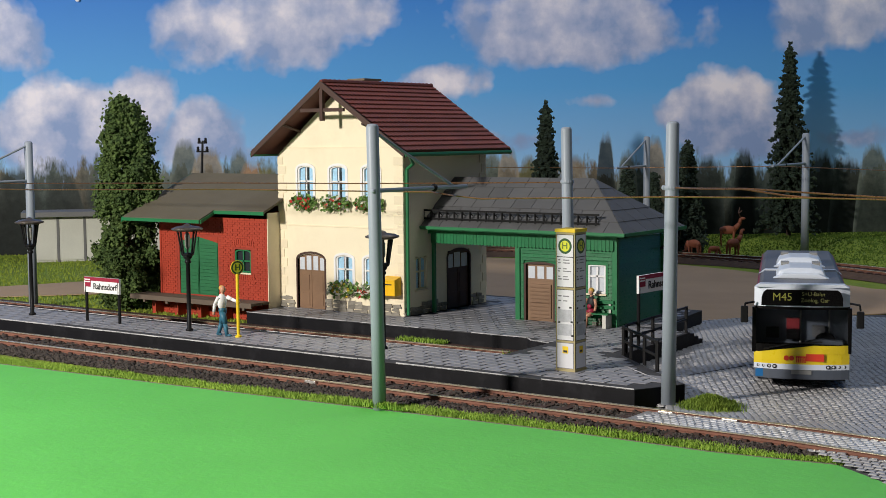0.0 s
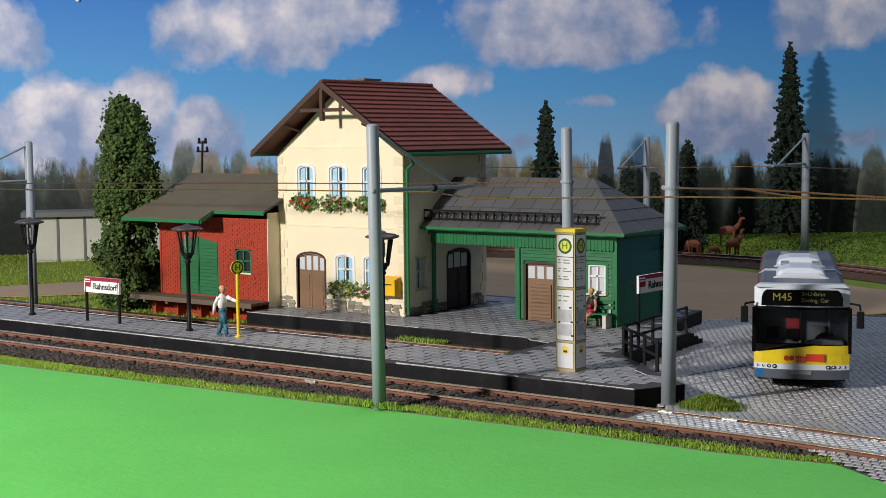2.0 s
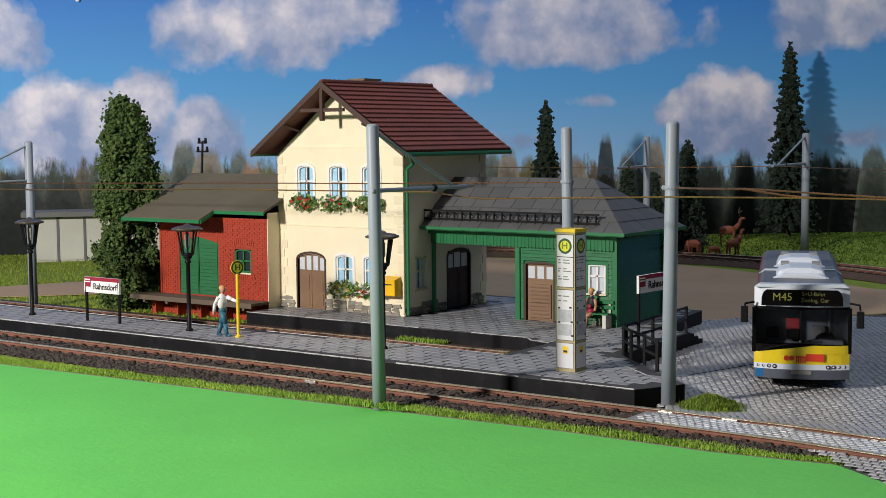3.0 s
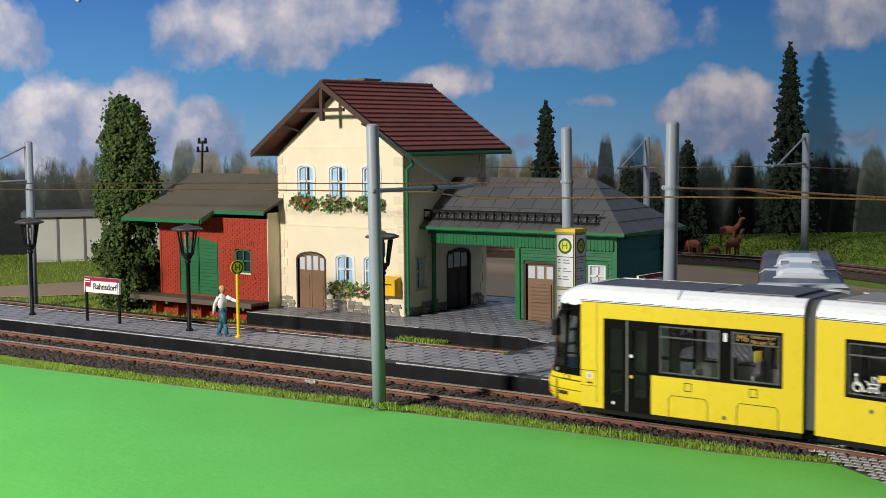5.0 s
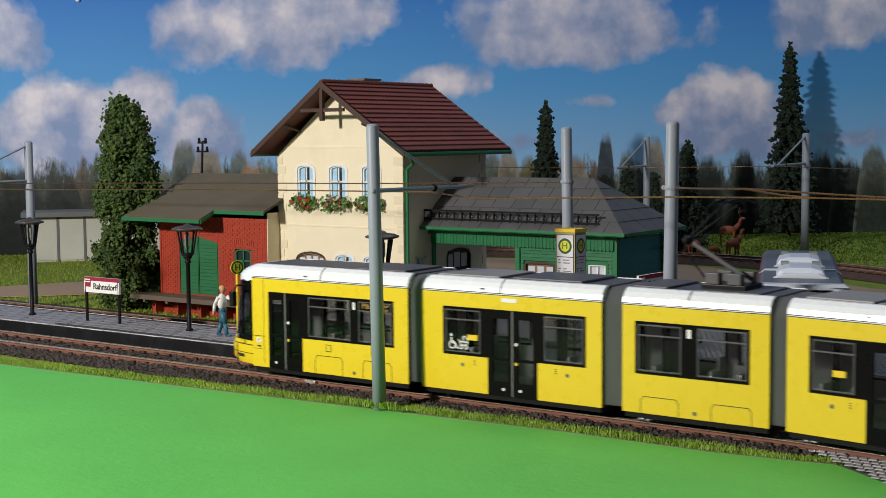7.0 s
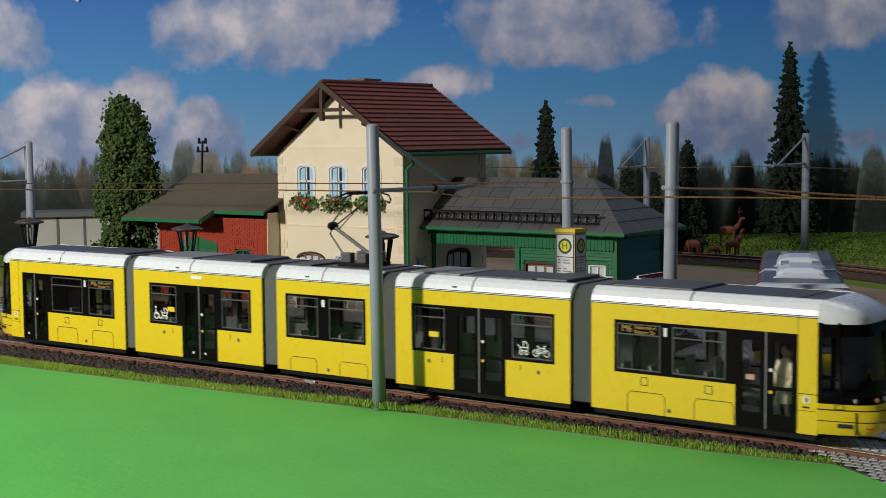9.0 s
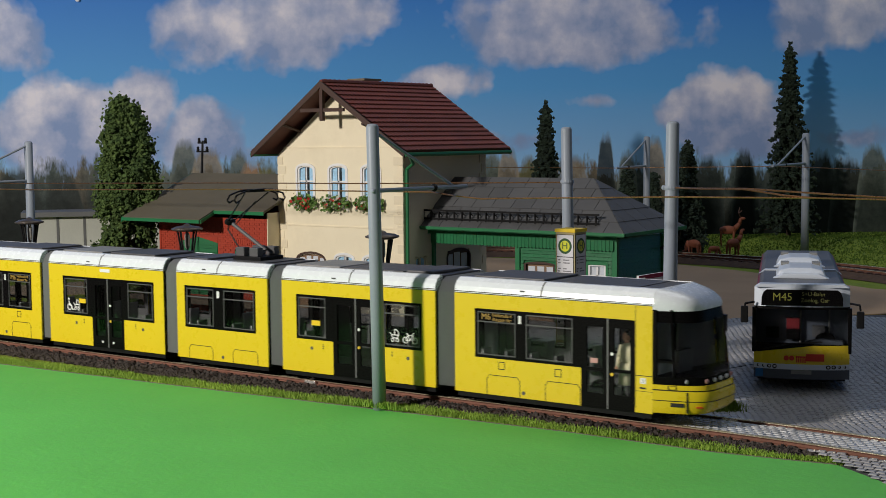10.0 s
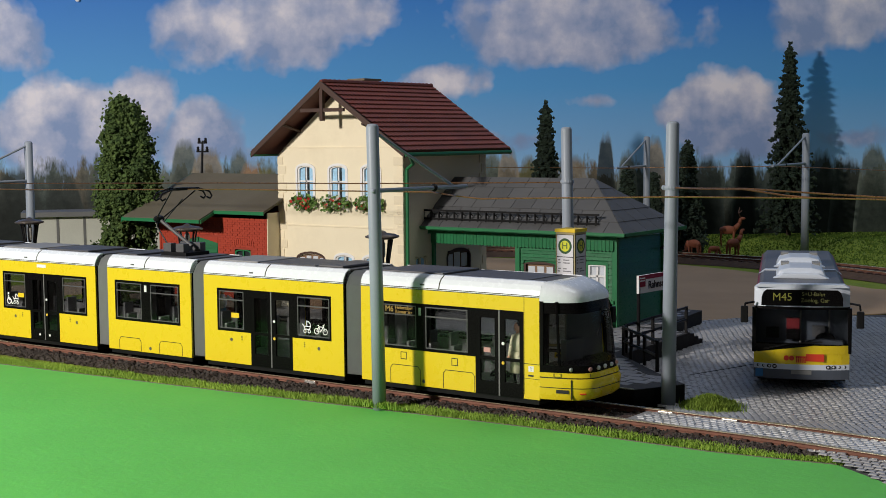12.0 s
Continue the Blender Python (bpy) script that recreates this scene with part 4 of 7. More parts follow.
            part("tile_course", tb, TILE, roof)
        # barge boards on the front and back verge
        for yy in (y0 - 0.06, y1):
            bm = bm_new()
            prism(bm, [(RX, RZ + 0.30), (xe + sgn * 0.03, ze + 0.14), (xe + sgn * 0.03, ze - 0.08), (RX, RZ + 0.06)], "y", yy, yy + 0.06)
            part("barge_board", bm, BROWN, h, "dark brown barge board")
        gut = bm_new()
        pipe(gut, [(xe + sgn * 0.04, y0, ze + 0.02), (xe + sgn * 0.04, y1, ze + 0.02)], 0.075, 8)
        part("gutter", gut, GREEN_TRIM, h, "dark green gutter")
    ridge = bm_new()
    for k in range(26):
        yy = y0 + (y1 - y0) * k / 26
        rod(ridge, (RX, yy, RZ + 0.255), (RX, yy + 0.30, RZ + 0.275), 0.09, 0.105, 8)
    part("ridge_tiles", ridge, TILE, h)
    # gable timbering
    gy = y0 - 0.02
    bm = bm_new()
    box(bm, RX - 0.07, RX + 0.07, gy, gy + 0.14, 7.12, 8.45)
    part("king_post", bm, BROWN, h)
    bm = bm_new()
    box(bm, RX - 1.05, RX + 1.05, gy + 0.02, gy + 0.12, 7.45, 7.58)
    part("collar_beam", bm, BROWN, h)
    for s in (-1, 1):
        bm = bm_new()
        rod(bm, (RX + s * 1.9, 0, 6.75), (RX + s * 1.9, gy + 0.05, 7.0), 0.06, 0.06, 6)
        part("bracket", bm, BROWN, h)
    bm = bm_new()
    box(bm, RX - 0.85, RX - 0.15, 1.75, 2.65, RZ - 0.5, RZ + 0.40)
    box(bm, RX - 0.92, RX - 0.08, 1.68, 2.72, RZ + 0.39, RZ + 0.47)
    part("chimney", bm, surface("chimney_brick", (0.17, 0.13, 0.085), 0.8, var=0.2), h, "low brown brick chimney")
    bm = bm_new()
    pipe(bm, [(W + 0.72, -0.55, 5.85), (W + 0.55, -0.1, 5.55), (W + 0.10, 0.12, 5.35), (W + 0.10, 0.12, 0.05)], 0.06, 8)
    part("downpipe", bm, GREEN_TRIM, h, "green downpipe")
    return h


make_house()


def flower_box(x, y, z, w, blossoms, label):
    """A clump of leaves and blossoms hanging over a sill."""
    f = thing("flower_box", label, "flower box", (x, y, z), group="window flower boxes")
    bm = bm_new()
    box(bm, -w * 0.42, w * 0.42, -0.16, 0.0, -0.1, 0.02)
    part("trough", bm, BROWN, f)
    def leaves(n, size, spread, out=0.0):
        b = bm_new()
        for _ in range(n):
            c = Vector((max(-0.62, min(0.62, rng.gauss(0, w * 0.27))), -0.10 - out - abs(rng.gauss(0, 0.09)), rng.gauss(-0.03, spread)))
            d = Vector((rng.uniform(-1, 1), rng.uniform(-1, 1), rng.uniform(-1, 1))).normalized()
            e = d.orthogonal().normalized() * size * rng.uniform(0.5, 1)
            d = d * size * rng.uniform(0.7, 1.4)
            b.faces.new([b.verts.new(c + v) for v in (-d, e, d, -e)])
        return b
    part("leaves", leaves(420, 0.075, 0.115), FLOWER_GREEN, f)["kind"] = "stuff"
    for mat, n in blossoms:
        part("blossoms", leaves(int(n * 1.5), 0.075, 0.10, 0.08), mat, f)["kind"] = "stuff"


for i, (x, z, bl) in enumerate(((-35.1, 4.42, [(FLOWER_RED, 16), (FLOWER_WHITE, 6)]), (-33.5, 4.42, [(FLOWER_WHITE, 30), (FLOWER_RED, 14)]), (-31.92, 4.42, [(FLOWER_WHITE, 20), (FLOWER_RED, 10)]),
                                (-33.24, 1.22, [(FLOWER_WHITE, 60), (FLOWER_YELLOW, 28)]), (-31.88, 1.22, [(FLOWER_WHITE, 40), (FLOWER_RED, 14)]))):
    flower_box(x, 39.6, z - 0.05, 1.12, bl, ("red", "white and red", "white", "white and yellow", "white")[i] + " flowers in a brown window box")

mb = thing("letter_box", "yellow letter box on the house wall", "letter box", (-30.9, 39.6, 1.05))
bm = bm_new()
prism(bm, [(-0.42, 0), (0, 0), (0, 0.70), (-0.42, 0.58)], "x", -0.34, 0.34)
part("box", bm, MAIL_YELLOW, mb, bevel=0.03)
bm = bm_new()
box(bm, -0.2, 0.2, -0.435, -0.415, 0.40, 0.44)
part("slot", bm, DARK_INK, mb)


def make_shed():
    """The red brick goods shed with its loading deck."""
    s = thing("goods_shed", "red brick goods shed with felt roof and green doors", "shed", (-42.4, 38.92, -0.27))
    W, D, H, t = 5.9, 5.2, 3.95, 0.16
    holes = [(1.06, 3.24, 0.85, 3.18), (4.15, 5.0, 1.85, 2.75)]
    bm = bm_new()
    wall_cells(bm, "y", 0, W, 0, H, 0, t, holes)
    part("wall", bm, BRICK_JOINT, s)
    bm = bm_new()
    z, row = 0.02, 0
    while z < H - 0.05:
        x = 0.02 - 0.13 * (row % 2)
        while x < W - 0.05:
            a, b = max(0.0, x), min(W, x + 0.245)
            if not any(a < hx1 + 0.03 and b > hx0 - 0.03 and z < hz1 + 0.03 and z + 0.075 > hz0 - 0.03 for hx0, hx1, hz0, hz1 in holes) and b - a > 0.05:
                box(bm, a, b, -0.016 - rng.uniform(0, 0.010), 0.0, z, z + 0.072)
            x += 0.262
        z += 0.088
        row += 1
    ob = part("bricks", bm, BRICK, s)
    ob["kind"] = "stuff"
    bm = bm_new()
    box(bm, 0, t, t, D, 0, H + 0.2)
    prism(bm, [(t, H + 0.2), (D, H + 0.2), (2.7, H + 1.35)], "x", 0, t)
    box(bm, t, W, D - t, D, 0, H + 0.2)
    part("wall", bm, BRICK, s)
    bm = bm_new()
    box(bm, W, W + 0.03, -0.012, 0.7, 0, H + 0.25)
    part("wall", bm, CREAM, s, "cream rendered end wall")
    # corner strips
    for x in (-0.05,):
        bm = bm_new()
        box(bm, x, x + 0.09, -0.045, 0.03, 0, H - 0.3)
        part("corner_strip", bm, BRICK, s)
    # double door of green boards
    for k in range(2):
        bm = bm_new()
        x0 = 1.06 + 1.09 * k
        top = [(x0 + 0.02, 0.85), (x0 + 1.07, 0.85)] + ([(x0 + 1.07, 3.17), (x0 + 0.6, 3.10), (x0 + 0.02, 2.95)] if k == 0 else [(x0 + 1.07, 2.95), (x0 + 0.5, 3.10), (x0 + 0.02, 3.17)])
        prism(bm, top, "y", 0.02, 0.08)
        d = part("door", bm, GREEN_DOOR, s, "green boarded door leaf")
        for i in range(15):
            b = bm_new()
            z0 = 0.9 + 0.14 * i
            box(b, x0 + 0.05, x0 + 1.04, -0.005, 0.02, z0, z0 + 0.125)
            part("board", b, GREEN_DOOR, d)
    bm = bm_new()
    prism(bm, [(1.06, 2.95), (2.15, 3.17), (3.24, 2.95), (3.24, 3.18), (1.06, 3.18)], "y", -0.012, 0.1)
    part("lintel", bm, BRICK, s)
    arched_window(s, "y", 4.15, 5.0, 1.85, 2.75, 0, -1, GREEN_TRIM, curtain=None, rise=0.1, cross=0.5)
    for zc, rise in ((2.86, 0.1), (1.58, 0.0)):
        for i in range(11):
            b = bm_new()
            u = -0.5 + i * 0.1
            zz = zc + (0.1 - 0.4 * u * u if rise else 0)
            box(b, 4.575 + u * 1.15 - 0.042, 4.575 + u * 1.15 + 0.042, -0.035, 0.0, zz, zz + 0.22)
            part("soldier_brick", b, BRICK, s)
    # felt roof: the slope reaches further out over the deck
    def zr(y):
        return 3.87 + 0.42 * (y + 1.22)
    for xa, xb, ye in ((-0.9, 3.5, -1.22), (3.5, 6.15, -0.42)):
        bm = bm_new()
        prism(bm, [(ye, zr(ye)), (2.7, zr(2.7)), (2.7, zr(2.7) + 0.09), (ye, zr(ye) + 0.09)], "x", xa, xb)
        part("roof", bm, FELT, s, "grey-brown felt roof")
        bm = bm_new()
        box(bm, xa, xb, ye - 0.05, ye, zr(ye) - 0.07, zr(ye) + 0.06)
        part("fascia", bm, GREEN_TRIM, s, "green eaves board")
    bm = bm_new()
    prism(bm, [(2.7, zr(2.7)), (D + 0.6, zr(2.7) - 1.35), (D + 0.6, zr(2.7) - 1.26), (2.7, zr(2.7) + 0.09)], "x", -0.9, 6.05)
    part("roof", bm, FELT, s, "grey-brown felt roof")
    bm = bm_new()
    prism(bm, [(-1.25, zr(-1.22) - 0.12), (2.7, zr(2.7) - 0.06), (2.7, zr(2.7) + 0.08), (-1.25, zr(-1.22) + 0.06)], "x", -0.95, -0.9)
    part("barge_board", bm, GREEN_TRIM, s, "green verge board")
    bm = bm_new()
    prism(bm, [(-1.2, zr(-1.2) - 0.1), (-0.42, zr(-0.42) - 0.08), (-0.42, zr(-0.42) + 0.02), (-1.2, zr(-1.2) + 0.04)], "x", 3.5, 3.54)
    part("barge_board", bm, GREEN_TRIM, s)
    return s


make_shed()


def make_deck():
    d = thing("loading_deck", "grey-brown plank loading deck of the shed", "deck", (-43.2, 37.95, -0.27))
    for i in range(5):
        bm = bm_new()
        box(bm, 0, 6.75, 0.19 * i, 0.19 * i + 0.175, 0.70, 0.80)
        part("plank", bm, surface("deck_plank", (0.13, 0.10, 0.075), 0.8, var=0.2, scale=1, fine=12) if i == 0 else bpy.data.materials["deck_plank"], d)
    bm = bm_new()
    box(bm, 0, 6.75, -0.05, 0.0, 0.62, 0.81)
    part("edge_beam", bm, bpy.data.materials["deck_plank"], d)
    for x in (0.8, 2.1, 3.4, 4.7, 6.3):
        bm = bm_new()
        box(bm, x - 0.06, x + 0.06, -0.03, 0.1, 0.52, 0.70)
        part("bracket", bm, bpy.data.materials["deck_plank"], d)
        bm = bm_new()
        box(bm, x - 0.1, x + 0.1, 0.5, 0.95, 0.0, 0.70)
        part("pier", bm, BRICK, d)


make_deck()


def make_chimney_pole():
    p = thing("insulator_pole", "dark insulator pole standing on the shed ridge", "pole", (-42.9, 41.75, 5.16))
    bm = bm_new()
    rod(bm, (0, 0, -0.2), (0.12, 0, 1.55), 0.06, 0.045, 8)
    part("post", bm, BLACK_METAL, p)
    for z, w in ((1.42, 0.24), (1.05, 0.32)):
        bm = bm_new()
        box(bm, 0.1 - w, 0.1 + w, -0.05, 0.05, z, z + 0.07)
        part("cross_arm", bm, BLACK_METAL, p)
        for s in (-1, 1):
            b = bm_new()
            lathe(b, [(0.05, z + 0.06), (0.07, z + 0.1), (0.05, z + 0.16), (0.065, z + 0.2), (0.03, z + 0.25)], 8, 0.1 + s * (w - 0.05))
            part("insulator", b, BLACK_METAL, p)


make_chimney_pole()


def make_annex():
    """The green boarded waiting room with its open porch and hipped slate roof."""
    a = thing("waiting_room", "green boarded waiting room with grey slate hip roof", "building", (-30.45, 41.2, ZP))
    x0, x1, D, H, t = 3.9, 7.8, 3.4, 3.0, 0.12
    holes = [(4.22, 5.35, 0, 2.02), (6.75, 7.45, 1.12, 2.10)]
    bm = bm_new()
    wall_cells(bm, "y", x0, x1, 0, H, 0.02, t, holes)
    box(bm, x0, x0 + t, t, D, 0, H)
    box(bm, x1 - t, x1, t, D, 0, H)
    box(bm, x0 + t, x1 - t, D - t, D, 0, H)
    part("wall", bm, GREEN, a)
    # horizontal boards of the front and of the side
    for i in range(24):
        z = 0.06 + 0.122 * i
        spans, cur = [], x0 + 0.12
        for hx0, hx1, hz0, hz1 in holes:
            if hz0 - 0.05 < z + 0.05 < hz1 + 0.1:
                spans.append((cur, hx0 - 0.08))
                cur = hx1 + 0.08
        spans.append((cur, x1 - 0.12))
        for s0, s1 in spans:
            if s1 - s0 > 0.05:
                b = bm_new()
                prism(b, [(0.02, z), (-0.06, z), (-0.015, z + 0.112), (0.02, z + 0.112)], "x", s0, s1)
                part("board", b, GREEN, a)
        b = bm_new()
        prism(b, [(x1 - 0.01, z), (x1 + 0.035, z), (x1 + 0.012, z + 0.115), (x1 - 0.01, z + 0.115)], "y", 0.1, D)
        part("board", b, GREEN, a)
    for xx, yy in ((x0, 0), (x1, 0), (x1, D), (x0 - 0.0, D)):
        bm = bm_new()
        box(bm, xx - 0.09, xx + 0.09, yy - 0.075, yy + 0.09, 0, H)
        part("corner_post", bm, GREEN_TRIM, a)
    bm = bm_new()
    box(bm, 0.12, 0.24, -0.06, 0.06, 0, H)
    part("corner_post", bm, GREEN_TRIM, a)
    # vertical valance boards under the eaves
    for i in range(52):
        bm = bm_new()
        xx = 0.15 + 0.147 * i
        prism(bm, [(xx, 2.62), (xx + 0.07, 2.58), (xx + 0.135, 2.62), (xx + 0.135, 2.98), (xx, 2.98)], "y", -0.14, -0.105)
        part("valance_board", bm, GREEN, a)
    bm = bm_new()
    box(bm, 0.0, 7.9, -0.13, 0.0, 2.94, 3.12)
    part("wall_plate", bm, GREEN_TRIM, a)
    # door and window
    d = panel_door(a, "y", 4.22, 5.35, 0, 2.02, 0.0, -1, DOOR_BROWN, lights=3, light_from=0.74, rise=0.02, leaves=1)
    for i in range(9):
        b = bm_new()
        box(b, 4.34, 5.24, 0.0, 0.06, 0.12 + 0.135 * i, 0.22 + 0.135 * i)
        part("door_board", b, DOOR_BROWN, d)
    w = arched_window(a, "y", 6.75, 7.45, 1.12, 2.10, -0.05, -1, WHITE, curtain=None, rise=0.03, cross=0.6, pane_mat=MILK)
    bm = bm_new()
    ring_prism(bm, [(6.66, 1.04), (7.54, 1.04), (7.54, 2.2), (6.66, 2.2)], [(6.75, 1.12), (7.45, 1.12), (7.45, 2.1), (6.75, 2.1)], "y", -0.06, 0.02)
    part("window_surround", bm, GREEN_TRIM, w)
    # stone footing at the corner
    rubble(a, "y", 6.9, 7.75, 0.0, 0.3, -0.03, -1)
    # hipped roof, eaves all round
    ex0, ex1, ey0, ey1, ze = 0.02, 8.45, -0.6, D + 0.55, 3.22
    rx0, rx1, ry, rz = 0.02, 6.05, D / 2 - 0.1, 4.98
    bm = bm_new()
    v = [bm.verts.new(p) for p in ((ex0, ey0, ze), (ex1, ey0, ze), (ex1, ey1, ze), (ex0, ey1, ze), (rx0, ry, rz), (rx1, ry, rz))]
    for f in ((0, 1, 5, 4), (1, 2, 5), (2, 3, 4, 5), (3, 0, 4), (0, 3, 2, 1)):
        bm.faces.new([v[i] for i in f])
    roof = part("roof", bm, SLATE, a, "grey slate roof")
    # single slates, each a thin plate on the slope
    def slope_plate(p, q, r, s):
        b = bm_new()
        n = (Vector(q) - Vector(p)).cross(Vector(s) - Vector(p)).normalized()
        if n.z < 0:
            n = -n
        lo = [b.verts.new(Vector(c) + n * 0.004) for c in (p, q, r, s)]
        up = [b.verts.new(Vector(c) + n * k) for c, k in ((p, 0.034), (q, 0.034), (r, 0.016), (s, 0.016))]
        b.faces.new(up)
        for i in range(4):
            b.faces.new((lo[i], lo[(i + 1) % 4], up[(i + 1) % 4], up[i]))
        part("slate", b, SLATE, roof)
    rows = 5
    for i in range(rows):
        f0, f1 = i / rows, (i + 1) / rows
        ya, za, yb, zb = ey0 + (ry - ey0) * f0, ze + (rz - ze) * f0, ey0 + (ry - ey0) * f1, ze + (rz - ze) * f1
        xr0, xr1 = ex1 + (rx1 - ex1) * f0, ex1 + (rx1 - ex1) * f1
        x = ex0 - (0.42 if i % 2 else 0.0)
        while x < xr0:
            a0, a1 = max(x, ex0), x + 0.83
            b0, b1 = min(a0, xr1), min(a1, xr1)
            a1c = min(a1, xr0)
            if a1c - a0 > 0.05:
                slope_plate((a0, ya, za), (a1c, ya, za), (max(b1, b0 + 0.005), yb, zb), (b0, yb, zb))
            x += 0.85
    for i in range(rows):
        f0, f1 = i / rows, (i + 1) / rows
        xa, za, xb, zb = ex1 + (rx1 - ex1) * f0, ze + (rz - ze) * f0, ex1 + (rx1 - ex1) * f1, ze + (rz - ze) * f1
        lo0, hi0, lo1, hi1 = ey0 + (ry - ey0) * f0, ey1 + (ry - ey1) * f0, ey0 + (ry - ey0) * f1, ey1 + (ry - ey1) * f1
        y = lo0 - (0.42 if i % 2 else 0)
        while y < hi0:
            a0, a1 = max(y, lo0), min(y + 0.83, hi0)
            b0, b1 = max(a0, lo1), min(a1, hi1)
            if a1 - a0 > 0.05:
                slope_plate((xa, a0, za), (xa, a1, za), (xb, max(b1, b0 + 0.005) if b1 > b0 else min(max(a0, lo1), hi1) + 0.005, zb), (xb, min(b0, hi1), zb))
            y += 0.85
    bm = bm_new()
    box(bm, ex0, ex1 + 0.04, ey0 - 0.06, ey0, ze - 0.07, ze + 0.03)
    part("gutter", bm, GREEN_TRIM, a, "green gutter")
    bm = bm_new()
    box(bm, ex1, ex1 + 0.06, ey0, ey1, ze - 0.07, ze + 0.03)
    part("gutter", bm, GREEN_TRIM, a, "green gutter")
    bm = bm_new()
    box(bm, ex0, ex1 - 0.02, ey0, 0.0, ze - 0.1, ze - 0.06)
    box(bm, x1, ex1, 0.0, ey1 - 0.05, ze - 0.1, ze - 0.06)
    part("soffit", bm, GREEN_TRIM, a)
    bm = bm_new()
    pipe(bm, [(ex1 - 0.1, ey1 - 0.2, ze - 0.1), (ex1 - 0.15, ey1 - 0.3, ze - 0.5), (x1 + 0.1, D - 0.3, ze - 0.75)], 0.05, 6)
    part("downpipe", bm, BLACK_METAL, a)
    # snow guard: two rails and posts
    yb = ey0 + 0.28
    zb = ze + (rz - ze) * 0.28 / (ry - ey0) + 0.04
    for dz in (0.0, 0.3):
        bm = bm_new()
        box(bm, -0.1, 7.35, yb - 0.035, yb + 0.02, zb + dz, zb + dz + 0.07)
        part("snow_guard_rail", bm, BLACK_METAL, a, "black snow guard rail")
    for i in range(22):
        bm = bm_new()
        xx = -0.05 + 0.345 * i
        box(bm, xx, xx + 0.05, yb - 0.03, yb + 0.03, zb - 0.05, zb + 0.36)
        rod(bm, (xx + 0.02, yb, zb + 0.28), (xx + 0.02, yb + 0.26, zb + 0.12), 0.018, 0.018, 5)
        part("snow_guard_post", bm, BLACK_METAL, a)


make_annex()


# ---- masts, wires, platform furniture ----
def blob(bm, c, r, seg=10, rings=6, mat=0):
    c = Vector(c)
    rows = []
    for i in range(rings + 1):
        a = math.pi * i / rings
        rows.append([bm.verts.new(c + Vector((r[0] * math.sin(a) * math.cos(math.tau * k / seg), r[1] * math.sin(a) * math.sin(math.tau * k / seg), r[2] * math.cos(a)))) for k in range(seg)])
    for p, q in zip(rows, rows[1:]):
        for k in range(seg):
            f = bm.faces.new((p[k], p[(k + 1) % seg], q[(k + 1) % seg], q[k]))
            f.material_index = mat


def limb(bm, pts, r, mat=0, seg=8):
    n0 = len(bm.faces)
    for (a, ra), (b, rb) in zip(zip(pts, r), list(zip(pts, r))[1:]):
        rod(bm, a, b, ra, rb, seg)
    bm.faces.ensure_lookup_table()
    for f in bm.faces[n0:]:
        f.material_index = mat


def mast(x, y, z0, top, r, label, arm=None, lean=(0, 0), ring=None):
    """A round grey mast with a rounded cap; arm: (direction, length, height, brace)."""
    m = thing("catenary_mast", label, "mast", (x, y, z0), group="catenary masts")
    h = top - z0
    bm = bm_new()
    prof = [(r * 1.12, 0.0), (r * 1.06, h * 0.5), (r, h - 0.08), (r * 0.8, h - 0.02), (r * 0.3, h)]
    lathe(bm, prof, 20)
    for v in bm.verts:
        v.co.x += lean[0] * v.co.z / h
        v.co.y += lean[1] * v.co.z / h
    part("pole", bm, MAST, m, smooth=True)
    if ring:
        bm = bm_new()
        lathe(bm, [(r * 1.2, ring - z0 - 0.05), (r * 1.25, ring - z0), (r * 1.2, ring - z0 + 0.05)], 16, lean[0] * (ring - z0) / h, lean[1] * (ring - z0) / h)
        part("clamp", bm, MAST, m)
        bm = bm_new()
        blob(bm, (-r * 0.9 + lean[0] * 0.7, -r * 0.7, ring - z0), (0.07, 0.07, 0.07), 8, 5)
        part("bolt", bm, MAST, m)
    if arm:
        (dx, dy), length, za, zb = arm
        za, zb = za - z0, zb - z0
        bm = bm_new()
        pipe(bm, [(0, 0, za), (dx * length, dy * length, za - 0.04)], r * 0.36, 10)
        part("bracket_arm", bm, MAST, m)
        bm = bm_new()
        pipe(bm, [(dx * r * 0.8, dy * r * 0.8, zb), (dx * length * 0.84, dy * length * 0.84, za)], r * 0.26, 8)
        part("tie_bar", bm, MAST, m)
        bm = bm_new()
        c = Vector((dx, dy, 0)) * length * 0.62
        blob(bm, (c.x, c.y, za - 0.02), (0.10, 0.10, 0.11), 10, 6)
        part("insulator", bm, BLACK_METAL, m)
        bm = bm_new()
        blob(bm, (0, -r * 0.95, za), (0.06, 0.05, 0.06), 8, 5)
        part("bolt", bm, MAST, m)
    return m


mast(-22.03, 27.56, -0.25, 7.134, 0.160, "grey painted tram mast with a bracket arm over the track", ((-0.065, 0.998), 4.38, 5.435, 6.85), (-0.12, 0))
mast(-16.1, 32.1, -0.22, 7.13, 0.17, "grey painted mast beside the platform end", None, (0.1, 0), 5.44)
mast(-21.45, 36.15, ZP, 7.05, 0.165, "grey painted mast between the platforms", None, (-0.05, -0.1), 5.4)
mast(-48.1, 36.9, -0.27, 6.75, 0.17, "grey painted mast with a bracket arm over the siding", ((0, -1), 4.6, 5.1, 6.55))
mast(-28.3, 72.8, ground_z(-28.3, 72.8) - 0.05, 6.8, 0.20, "far grey mast with a bracket arm", ((0, -1), 4.6, 5.15, 6.6))
mast(-35.2, 67.5, -0.27, 6.7, 0.17, "far grey mast with a bracket arm", ((0, -1), 3.4, 5.1, 6.5))


